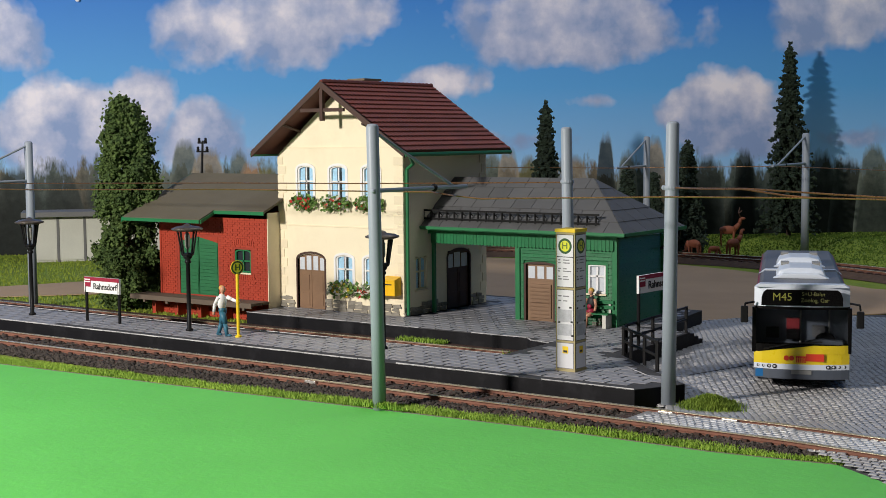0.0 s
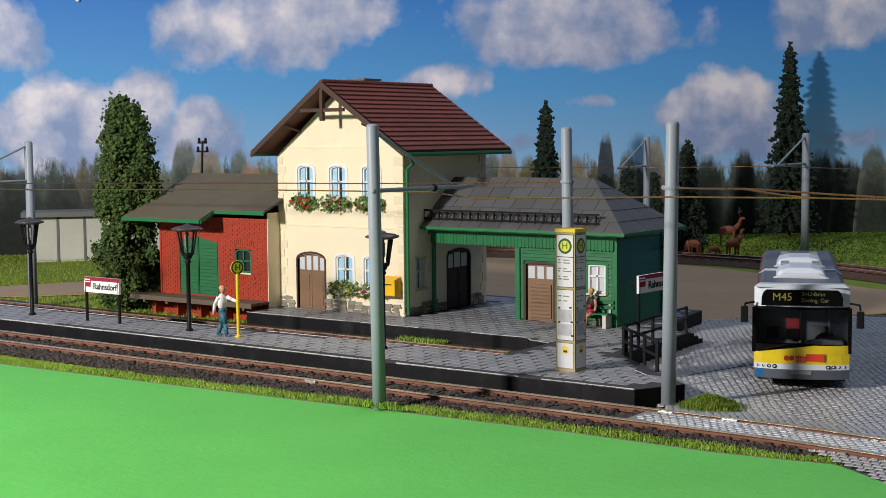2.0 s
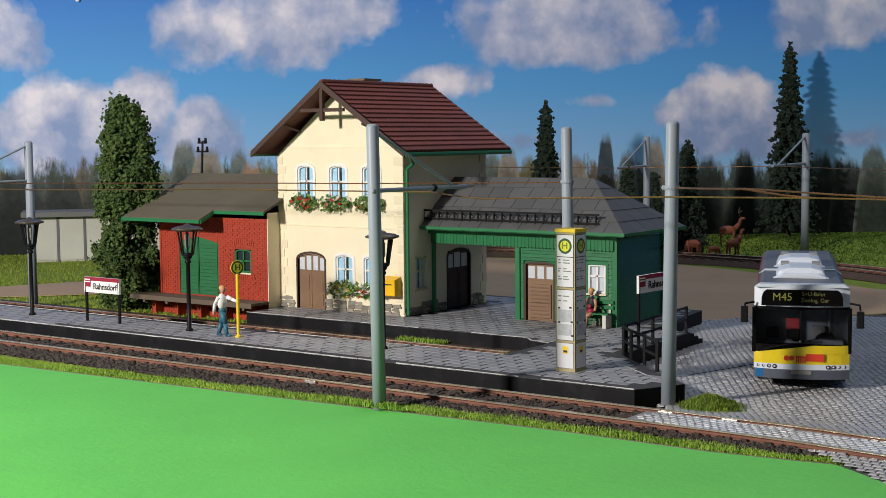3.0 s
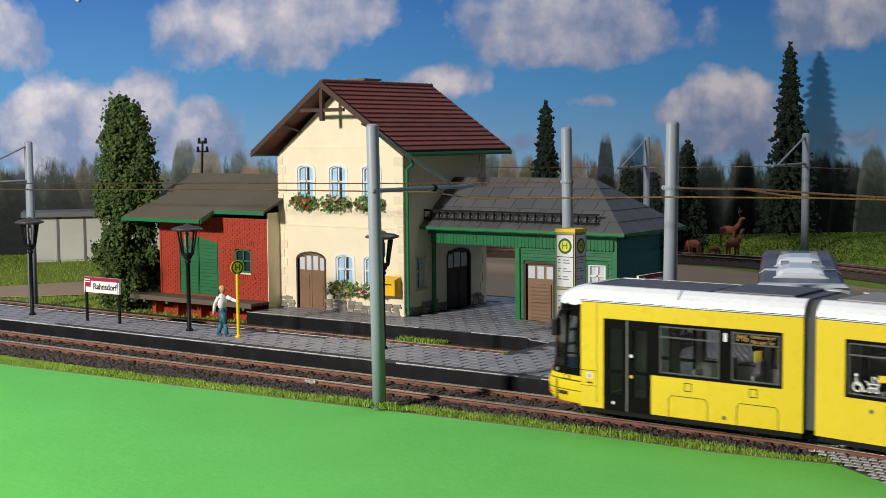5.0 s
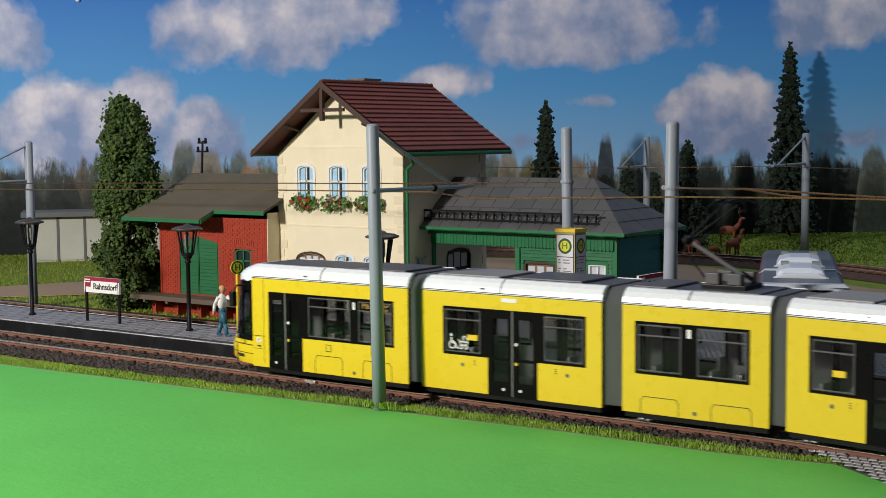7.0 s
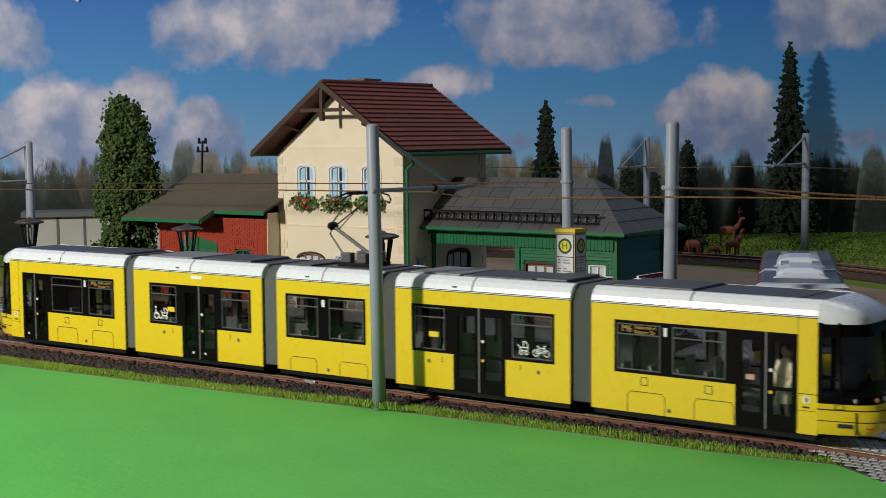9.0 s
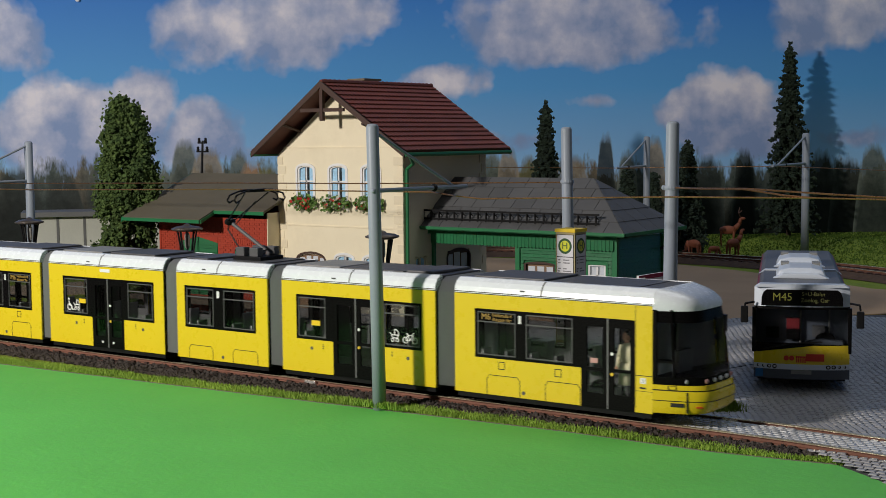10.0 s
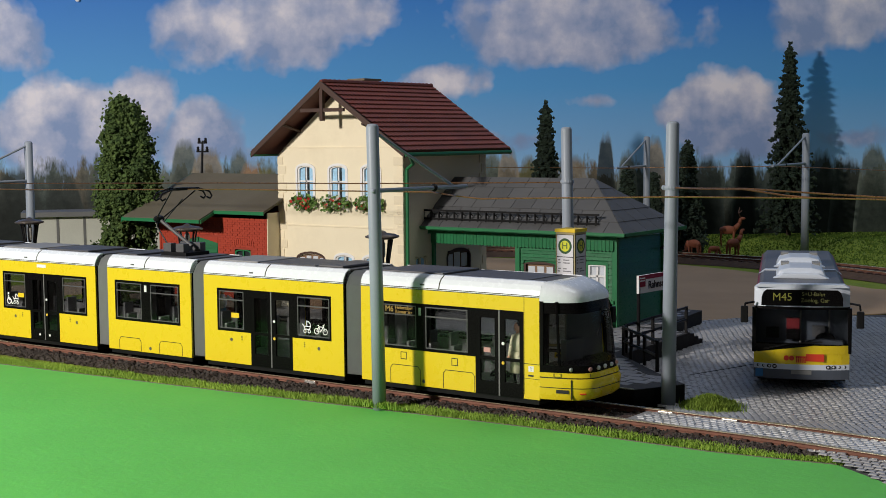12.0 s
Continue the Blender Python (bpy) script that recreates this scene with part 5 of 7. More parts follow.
def wire(name, pts, r, label):
    w = thing(name, label, "wire", pts[0] + (0, 0, 0), group="overhead wires")
    bm = bm_new()
    o = Vector(pts[0])
    pipe(bm, [Vector(p) - o for p in pts], r, 6)
    part("wire_strand", bm, COPPER, w)


wire("contact_wire", [(-75, 29.9, 5.02), (-38.7, 29.9, 5.12), (-29.7, 29.9, 5.27), (-22.45, 30.5, 5.28), (-21.2, 29.9, 5.22), (-20.4, 29.9, 5.16), (-19.5, 29.9, 5.19), (-14.9, 29.9, 5.31), (-11.5, 29.9, 5.35), (-5, 28.5, 5.4), (20, 17, 5.4)], 0.021, "copper contact wire over the tram track")
wire("contact_wire", [(-75, 36.0, 4.85), (-48.1, 35.9, 5.02), (-35.7, 36.0, 5.19), (-29.2, 36.0, 5.25), (-21.5, 36.1, 5.38)], 0.021, "copper contact wire over the siding")
wire("feeder_wire", [(-16.0, 32.1, 5.44), (-14.76, 31.2, 5.46), (-13.3, 30.4, 5.50), (-12.1, 29.95, 5.39), (-11.4, 29.9, 5.35)], 0.024, "thin wire joining the contact wire")
wire("feeder_wire", [(-16.0, 32.2, 5.42), (-13.6, 31.2, 5.48), (-11.0, 30.2, 5.42), (-8, 29.2, 5.36), (10, 21, 5.4)], 0.024, "thin copper wire running from a mast")
wire("contact_wire", [(-60, 66, 5.0), (-34.9, 64.5, 5.05), (-28.3, 69.0, 5.08), (-15, 60, 5.0)], 0.02, "far copper wire over the loop")


def platform_lamp(x, y, copies=()):
    l = thing("platform_lamp", "black lantern lamp on a slim post", "lamp", (x, y, ZP), group="platform lamps")
    bm = bm_new()
    lathe(bm, [(0.13, 0), (0.13, 0.06), (0.075, 0.1), (0.07, 2.3), (0.11, 2.32), (0.11, 2.38), (0.08, 2.42), (0.15, 2.5), (0.16, 2.58)], 14)
    part("post", bm, BLACK_METAL, l, smooth=True)
    bm = bm_new()
    lathe(bm, [(0.16, 2.55), (0.22, 2.59), (0.22, 2.64), (0.17, 2.66)], 14)
    part("collar", bm, BLACK_METAL, l)
    for k in range(8):
        a = math.tau * k / 8
        bm = bm_new()
        pipe(bm, [(0.19 * math.cos(a), 0.19 * math.sin(a), 2.62), (0.32 * math.cos(a), 0.32 * math.sin(a), 3.44)], 0.032, 5)
        part("lantern_bar", bm, BLACK_METAL, l)
    bm = bm_new()
    lathe(bm, [(0.05, 2.8), (0.09, 2.9), (0.09, 3.25), (0.04, 3.36)], 12)
    part("bulb", bm, surface("lamp_bulb_glass", (0.45, 0.45, 0.42), 0.2, var=0.1) if "lamp_bulb_glass" not in bpy.data.materials else bpy.data.materials["lamp_bulb_glass"], l)
    bm = bm_new()
    lathe(bm, [(0.36, 3.40), (0.52, 3.45), (0.53, 3.48), (0.40, 3.55), (0.14, 3.59), (0.1, 3.63), (0.03, 3.66)], 24)
    hood = part("hood", bm, surface("lamp_hood_bronze", (0.12, 0.10, 0.085), 0.35, metal=0.5, var=0.3) if "lamp_hood_bronze" not in bpy.data.materials else bpy.data.materials["lamp_hood_bronze"], l, smooth=True)
    for k in range(26):
        a = math.tau * k / 26
        bm = bm_new()
        blob(bm, (0.50 * math.cos(a), 0.50 * math.sin(a), 3.485), (0.03, 0.03, 0.02), 6, 4)
        part("bead", bm, bpy.data.materials["lamp_hood_bronze"], hood)
    for cx, cy in copies:
        copy_thing(l, at(cx, cy, ZP))


platform_lamp(-34.45, 32.8, [(-42.65, 32.65), (-26.35, 33.2)])


def name_board(x, y, length, angle, lift, label):
    b = thing("station_sign", label, "sign", (x, y, ZP, 0, 0, angle), group="station signs")
    for xx in (0.06, length - 0.06):
        bm = bm_new()
        rod(bm, (xx, 0, 0), (xx, 0, lift + 0.5), 0.055, 0.055, 10)
        part("post", bm, BLACK_METAL, b)
    bm = bm_new()
    box(bm, 0, length, -0.05, 0.03, lift, lift + 0.55)
    part("board", bm, WHITE, b, "white name board")
    bm = bm_new()
    box(bm, 0.0, length, -0.058, -0.05, lift + 0.42, lift + 0.55)
    part("band", bm, RED_INK, b, "maroon top band")
    bm = bm_new()
    box(bm, 0.06, 0.36, -0.062, -0.05, lift + 0.2, lift + 0.42)
    part("emblem", bm, RED_INK, b)
    for k in range(2):
        bm = bm_new()
        box(bm, 0.04, 0.34, -0.066, -0.058, lift + 0.36 + 0.08 * k, lift + 0.40 + 0.08 * k)
        part("print_bar", bm, WHITE, b)
    words("station_name", "Rahnsdorf", length * 0.163, DARK_INK, b, at(length * 0.60, -0.056, lift + 0.22, 90, 0, 0), 0.006, bold=0.005)


name_board(-39.65, 32.7, 1.86, 0, 1.05, "white and maroon station name board on black posts")
name_board(-19.75, 37.3, 2.0, 86, 1.70, "white and maroon station name board on black posts beside the railing")


DARK_GREEN = surface("sign_dark_green", (0.02, 0.075, 0.02), 0.4, var=0.05)


def h_sign(parent, name, m, r, rim):
    """The round green and yellow stop sign with its letter."""
    bm = bm_new()
    lathe(bm, [(r, -0.03), (r, 0.0)], 28)
    d = part(name, bm, rim, parent)
    d.matrix_basis = m
    bm = bm_new()
    lathe(bm, [(r * 0.92, 0.0), (r * 0.92, 0.003)], 28)
    part("sign_ring", bm, DARK_GREEN, d)
    bm = bm_new()
    lathe(bm, [(r * 0.70, 0.0), (r * 0.70, 0.006)], 28)
    p = part("sign_face", bm, surface("sign_lime", (0.60, 0.62, 0.03), 0.4, var=0.05) if "sign_lime" not in bpy.data.materials else bpy.data.materials["sign_lime"], d)
    words("letter", "H", r * 1.25, DARK_GREEN, d, at(0, 0, 0.008))
    return d


stop = thing("stop_post", "yellow stop post with a round green sign", "stop sign", (-31.95, 32.6, ZP))
bm = bm_new()
lathe(bm, [(0.11, 0), (0.11, 0.05), (0.055, 0.08), (0.055, 2.1)], 12)
part("post", bm, STOP_YELLOW, stop)
d = h_sign(stop, "sign_disc", at(0.02, -0.01, 2.30, 90, 0, 72), 0.235, STOP_YELLOW)


def make_pillar():
    p = thing("info_pillar", "white square stop information pillar with yellow cap", "pillar", (-19.86, 32.72, ZP))
    w, h = 0.61, 3.86
    trim = surface("pillar_brass_edge", (0.38, 0.32, 0.16), 0.5, var=0.12)
    bm = bm_new()
    box(bm, 0, w, 0, w, 0, h)
    part("body", bm, trim, p)
    bm = bm_new()
    box(bm, -0.02, w + 0.02, -0.02, w + 0.02, h, h + 0.09)
    part("cap", bm, STOP_YELLOW, p, "yellow cap")
    bm = bm_new()
    box(bm, -0.015, w + 0.015, -0.015, w + 0.015, 0, 0.05)
    part("foot", bm, trim, p)
    for face in (0, 1):
        m = at(0, 0, 0) if face == 0 else at(w, 0, 0, 0, 0, 90)
        def flat(name, mat, a, b, c, d, dep, par=p):
            b_ = bm_new()
            box(b_, a, b, -dep, 0.0, c, d)
            o = part(name, b_, mat, par)
            o.matrix_basis = m
            return o
        for z0, z1 in ((0.08, 0.80), (0.86, 2.28), (2.34, 3.80)):
            flat("frame_panel", DARK_INK if z0 > 0.5 else GREY_INK, 0.035, w - 0.035, z0, z1, 0.006)
            flat("panel", WHITE_PANEL, 0.05, w - 0.05, z0 + 0.015, z1 - 0.015, 0.012)
        flat("divider", DARK_INK, 0.05, w - 0.05, 3.17, 3.19, 0.016)
        flat("notice", STOP_YELLOW, 0.22, 0.40, 0.50, 0.70, 0.018)
        flat("notice_bar", DARK_INK, 0.25, 0.37, 0.53, 0.59, 0.022)
        rr = random.Random(3)
        for z in (3.08, 3.0, 2.84, 2.77, 2.62, 2.55, 2.08, 1.95):
            flat("print_bar", GREY_INK, 0.08, 0.08 + rr.uniform(0.06, 0.12), z, z + 0.035, 0.015)
            flat("print_bar", GREY_INK, 0.24, 0.30 + rr.uniform(0.05, 0.22), z, z + 0.03, 0.015)
        pale = surface("map_print", (0.42, 0.43, 0.47), 0.5, var=0.3, scale=3, fine=10) if "map_print" not in bpy.data.materials else bpy.data.materials["map_print"]
        for z0, z1 in ((1.38, 1.72), (1.0, 1.32)):
            flat("map_print", pale, 0.08, w - 0.10, z0, z1, 0.015)
        for z, x in ((1.74, 0.08), (1.34, 0.08), (1.36, 0.48), (0.98, 0.5), (1.76, 0.44)):
            flat("print_bar", DARK_INK, x, x + 0.07, z, z + 0.05, 0.018)
        h_sign(p, "stop_disc", m @ at(w / 2, -0.014, 3.48, 90, 0, 0), 0.215, DARK_GREEN)


make_pillar()


def railing(pts, label):
    r = thing("railing", label, "railing", (*pts[0], ZP), group="black railings")
    o = pts[0]
    loc = [(x - o[0], y - o[1]) for x, y in pts]
    for x, y in loc:
        bm = bm_new()
        box(bm, x - 0.04, x + 0.04, y - 0.04, y + 0.04, -0.02, 0.86)
        part("post", bm, BLACK_METAL, r)
    for (xa, ya), (xb, yb) in zip(loc, loc[1:]):
        for z in (0.42, 0.82):
            bm = bm_new()
            pipe(bm, [(xa, ya, z), (xb, yb, z)], 0.042, 6)
            part("rail", bm, BLACK_METAL, r)


railing([(-17.45, 34.12), (-18.25, 34.9), (-19.05, 35.6), (-19.6, 36.15), (-19.75, 36.6)], "black wooden railing along the platform edge")
railing([(-19.75, 36.6), (-19.9, 38.6), (-20.12, 41.4)], "black wooden railing beside the steps")

st = thing("steps", "short flight of dark steps down to the square", "steps", (-21.35, 41.55, -0.22))
for i in range(3):
    bm = bm_new()
    box(bm, 0, 1.3, 0.32 * i, 0.32 * (i + 1), 0, 0.42 - 0.13 * i)
    part("step", bm, BLACK, st)


def bench(x, y):
    b = thing("bench", "small green and white platform bench", "bench", (x, y, ZP))
    for i in range(3):
        bm = bm_new()
        box(bm, -0.7, 0.7, -0.5 + 0.13 * i, -0.39 + 0.13 * i, 0.46, 0.50)
        part("seat_slat", bm, GREEN_TRIM, b)
    for i in range(2):
        bm = bm_new()
        box(bm, -0.7, 0.7, -0.1, -0.06, 0.62 + 0.18 * i, 0.74 + 0.18 * i)
        part("back_slat", bm, GREEN_TRIM, b)
    for s in (-0.55, 0.55):
        bm = bm_new()
        box(bm, s - 0.07, s + 0.07, -0.48, -0.08, 0, 0.46)
        box(bm, s - 0.04, s + 0.04, -0.08, -0.05, 0.46, 0.9)
        part("leg", bm, CONCRETE, b, "cream bench leg")


bench(-23.35, 41.15)


def standing_doll(name, label, m, shirt, trousers, hair, reach=None, coat=False, parent=None, s=0.93):
    bm = bm_new()
    # 0 skin, 1 shirt, 2 trousers, 3 hair
    if reach:
        limb(bm, [(-0.24, 0.05, 0.03), (-0.10, 0.05, 0.45), (0, 0.04, 0.86)], [0.07, 0.085, 0.12], 2)
        limb(bm, [(0.20, -0.05, 0.0), (0.13, -0.06, 0.45), (0, -0.04, 0.86)], [0.07, 0.085, 0.12], 2)
        blob(bm, (-0.20, 0.05, 0.05), (0.13, 0.06, 0.05), 8, 5, 2)
        blob(bm, (0.26, -0.05, 0.04), (0.14, 0.06, 0.05), 8, 5, 2)
        blob(bm, (0, 0, 0.92), (0.14, 0.17, 0.16), 10, 6, 2)
        blob(bm, (-0.02, 0, 1.22), (0.16, 0.21, 0.31), 12, 7, 1)
    else:
        limb(bm, [(-0.12, 0.05, 0.0), (-0.11, 0.0, 0.45), (-0.08, 0, 0.86)], [0.075, 0.085, 0.11], 2)
        limb(bm, [(0.20, -0.05, 0.0), (0.12, -0.06, 0.45), (0.08, 0, 0.86)], [0.075, 0.085, 0.11], 2)
        blob(bm, (-0.12, -0.06, 0.04), (0.07, 0.14, 0.05), 8, 5, 2)
        blob(bm, (0.21, -0.14, 0.04), (0.07, 0.14, 0.05), 8, 5, 2)
        blob(bm, (0, 0, 0.9), (0.19, 0.13, 0.16), 10, 6, 1 if coat else 2)
        blob(bm, (0, 0, 1.2), (0.22, 0.15, 0.32), 12, 7, 1)
    if coat:
        limb(bm, [(0, 0, 0.45), (0, 0, 1.0)], [0.24, 0.19], 1, 10)
    hang = [(-0.05, -0.17, 1.40), (-0.20, -0.20, 1.14), (-0.24, -0.2, 0.88)] if reach else [(-0.2, 0, 1.40), (-0.31, -0.02, 1.12), (-0.27, -0.1, 0.86)]
    limb(bm, hang, [0.075, 0.06, 0.05], 1)
    blob(bm, (hang[2][0], hang[2][1] - 0.02, 0.82), (0.05, 0.05, 0.07), 8, 5, 0)
    if reach:
        limb(bm, [(0.2, 0, 1.40), (0.42, -0.02, 1.32), (0.66, -0.02, 1.24)], [0.075, 0.065, 0.05], 1)
        blob(bm, (0.70, -0.02, 1.23), (0.06, 0.05, 0.05), 8, 5, 0)
    else:
        limb(bm, [(0.2, 0, 1.40), (0.28, -0.03, 1.12), (0.25, -0.12, 0.88)], [0.075, 0.06, 0.05], 1)
    limb(bm, [(0, 0, 1.45), (0, 0, 1.56)], [0.06, 0.06], 0)
    fx = 0.03 if reach else 0.0
    blob(bm, (fx, -0.01, 1.66), (0.10, 0.115, 0.135), 10, 7, 0)
    blob(bm, (-fx, 0.02, 1.71), (0.11, 0.115, 0.10), 10, 6, 3)
    bmesh.ops.scale(bm, vec=(s, s, s), verts=bm.verts)
    ob = part(name, bm, [SKIN, shirt, trousers, hair], parent, smooth=True)
    ob.matrix_basis = m
    if parent is None:
        tagged(ob, label, "figurine")
    return ob


standing_doll("standing_figurine", "painted model figurine in white top and teal trousers", at(-32.6, 32.55, ZP, 0, 0, 12), WHITE, BLUE_JEANS, BLOND, reach=True)
bm = bm_new()
limb(bm, [(-0.1, -0.42, 0.02), (-0.1, -0.4, 0.46), (-0.09, 0, 0.55)], [0.06, 0.07, 0.1], 0)
limb(bm, [(0.06, -0.45, 0.02), (0.08, -0.4, 0.46), (0.09, 0, 0.55)], [0.06, 0.07, 0.1], 0)
blob(bm, (0, 0, 0.62), (0.2, 0.2, 0.15), 10, 6, 2)
blob(bm, (0, 0.03, 0.95), (0.21, 0.14, 0.3), 10, 7, 1)
blob(bm, (0, -0.12, 0.82), (0.12, 0.06, 0.1), 8, 5, 2)
limb(bm, [(-0.2, 0, 1.12), (-0.27, -0.1, 0.86), (-0.1, -0.3, 0.74)], [0.07, 0.06, 0.05], 0)
limb(bm, [(0.2, 0, 1.12), (0.29, -0.05, 0.86), (0.3, -0.15, 0.66)], [0.07, 0.06, 0.05], 0)
limb(bm, [(0, 0.02, 1.18), (0, 0.02, 1.3)], [0.06, 0.06], 0)
blob(bm, (0, 0, 1.40), (0.10, 0.11, 0.13), 10, 7, 0)
blob(bm, (0, 0.03, 1.46), (0.125, 0.125, 0.12), 10, 6, 3)
bmesh.ops.scale(bm, vec=(0.84, 0.84, 0.84), verts=bm.verts)
ob = part("seated_figurine", bm, [SKIN, DARK_INK, RED_INK, BLOND], smooth=True)
ob.matrix_basis = at(-23.38, 40.82, ZP + 0.03, 0, 0, -8)
tagged(ob, "painted model figurine in black sitting on the bench", "figurine")


# ---- trees, deer, garages ----
def clumps(spots, size, mat, name, parent):
    """Foam flock: ragged little lumps."""
    verts, faces = [], []
    for x, y, z in spots:
        r = size * rng.uniform(0.5, 1.35)
        k = len(verts)
        for dx, dy, dz in ((1, 0, 0), (-1, 0, 0), (0, 1, 0), (0, -1, 0), (0, 0, 1), (0, 0, -1)):
            j = [rng.uniform(-0.6, 0.6) * r for _ in range(3)]
            verts.append((x + dx * r + j[0], y + dy * r + j[1], z + dz * r + j[2]))
        faces += [(k + a, k + b, k + c) for a, b, c in ((0, 2, 4), (2, 1, 4), (1, 3, 4), (3, 0, 4), (2, 0, 5), (1, 2, 5), (3, 1, 5), (0, 3, 5))]
    return raw_mesh(name, verts, faces, mat, "", "", parent)


def flock_material(name, a, b):
    m = bpy.data.materials.new(name)
    m.use_nodes = True
    nt = m.node_tree
    g = nt.nodes.new("ShaderNodeNewGeometry")
    co = tex_coords(nt)
    col = mixed(nt, 0.5, ramp(nt, g.outputs["Random Per Island"], [(0, a), (1, b)]), ramp(nt, noise_tex(nt, co, 1.5, 4), [(0.35, a), (0.65, b)]))
    nt.links.new(col, nt.nodes["Principled BSDF"].inputs["Base Color"])
    nt.nodes["Principled BSDF"].inputs["Roughness"].default_value = 0.9
    return m


FLOCK = flock_material("green_flock", (0.018, 0.046, 0.010), (0.110, 0.170, 0.040))
DARK_FLOCK = flock_material("dark_spruce_flock", (0.006, 0.014, 0.009), (0.028, 0.050, 0.028))


def conifer(x, y, z, h, r, label, count=7000):
    t = thing("tree", label, "tree", (x, y, z))
    bm = bm_new()
    rod(bm, (0, 0, 0), (0, 0, h * 0.92), 0.16, 0.03, 8)
    part("trunk", bm, BARK, t)
    lumps = [(rng.uniform(0, math.tau), rng.uniform(0.04, 0.97), rng.uniform(0.45, 0.95)) for _ in range(105)]
    spots = []
    for a, f, k in lumps:
        prof = min(1.0, 0.72 + f * 1.0) * (1 - max(0, f - 0.42) / 0.60) ** 0.62 if f < 1 else 0
        rr = r * prof * rng.uniform(0.70, 1.04)
        cx, cy, cz = rr * math.cos(a), rr * math.sin(a), f * h
        for _ in range(count // 105):
            spots.append((cx + rng.gauss(0, 0.17), cy + rng.gauss(0, 0.17), max(0.1, cz + rng.gauss(0, 0.20))))
    for _ in range(count // 6):
        f = rng.uniform(0.02, 1.0)
        prof = (1 - max(0, f - 0.42) / 0.60) ** 0.7 * min(1.0, 0.72 + f)
        a, k = rng.uniform(0, math.tau), r * prof * rng.uniform(0.3, 0.85)
        spots.append((k * math.cos(a), k * math.sin(a), f * h))
    clumps(spots, 0.064, FLOCK, "crown", t)
    for a, f, k in lumps[:14]:
        bm = bm_new()
        rod(bm, (0, 0, f * h * 0.9), (r * 0.6 * math.cos(a), r * 0.6 * math.sin(a), f * h * 0.9 + 0.2), 0.05, 0.02, 5)
        part("limb", bm, BARK, t)
    return t


def spruce(x, y, z, h, r, label, tiers=24):
    t = thing("spruce_tree", label, "tree", (x, y, z), group="dark spruces")
    bm = bm_new()
    rod(bm, (0, 0, 0), (0, 0, h * 0.97), 0.15, 0.02, 8)
    part("trunk", bm, BARK, t)
    spots = []
    for i in range(tiers):
        f = 0.07 + 0.9 * i / tiers
        rr = r * (1 - f) ** 0.85 + 0.1
        n = int(6 + 8 * (1 - f))
        off = rng.uniform(0, 6)
        for k in range(n):
            a = off + math.tau * k / n + rng.uniform(-0.2, 0.2)
            ln = rr * rng.uniform(0.55, 1.2)
            bz = f * h
            for j in range(9):
                q = (j + 0.6) / 9
                for _ in range(5):
                    spots.append((q * ln * math.cos(a) + rng.gauss(0, 0.07), q * ln * math.sin(a) + rng.gauss(0, 0.07), bz - 0.35 * q * q * ln + rng.gauss(0, 0.06) + 0.1))
            if k % 3 == 0 and i % 2 == 0:
                bm = bm_new()
                rod(bm, (0, 0, bz), (ln * 0.9 * math.cos(a), ln * 0.9 * math.sin(a), bz - 0.28 * ln), 0.035, 0.012, 5)
                part("limb", bm, BARK, t)
    for k in range(1500):
        f = rng.uniform(0.05, 0.97)
        a, q = rng.uniform(0, math.tau), rng.uniform(0.2, 0.8) * (r * (1 - f) ** 0.85 + 0.08)
        spots.append((q * math.cos(a), q * math.sin(a), f * h))
    for k in range(40):
        spots.append((rng.gauss(0, 0.05), rng.gauss(0, 0.05), h * rng.uniform(0.9, 1.0)))
    clumps(spots, 0.085, DARK_FLOCK, "crown", t)
    return t


conifer(-44.5, 39.05, -0.27, 8.75, 1.38, "dense dark green conifer beside the shed", 34000)
spruce(-31.55, 78.55, ground_z(-31.55, 78.55), 11.45, 1.75, "tall dark spruce at the loop")
spruce(-40.2, 65.2, -0.25, 8.9, 1.25, "slender dark spruce behind the waiting room")
spruce(-35.8, 69.5, -0.25, 4.9, 0.8, "small dark spruce behind the waiting room")
spruce(-37.2, 69.0, -0.25, 5.2, 0.9, "small dark spruce behind the waiting room")
spruce(-35.2, 72.5, ground_z(-35.2, 72.5), 6.6, 1.2, "dark spruce behind the mast")


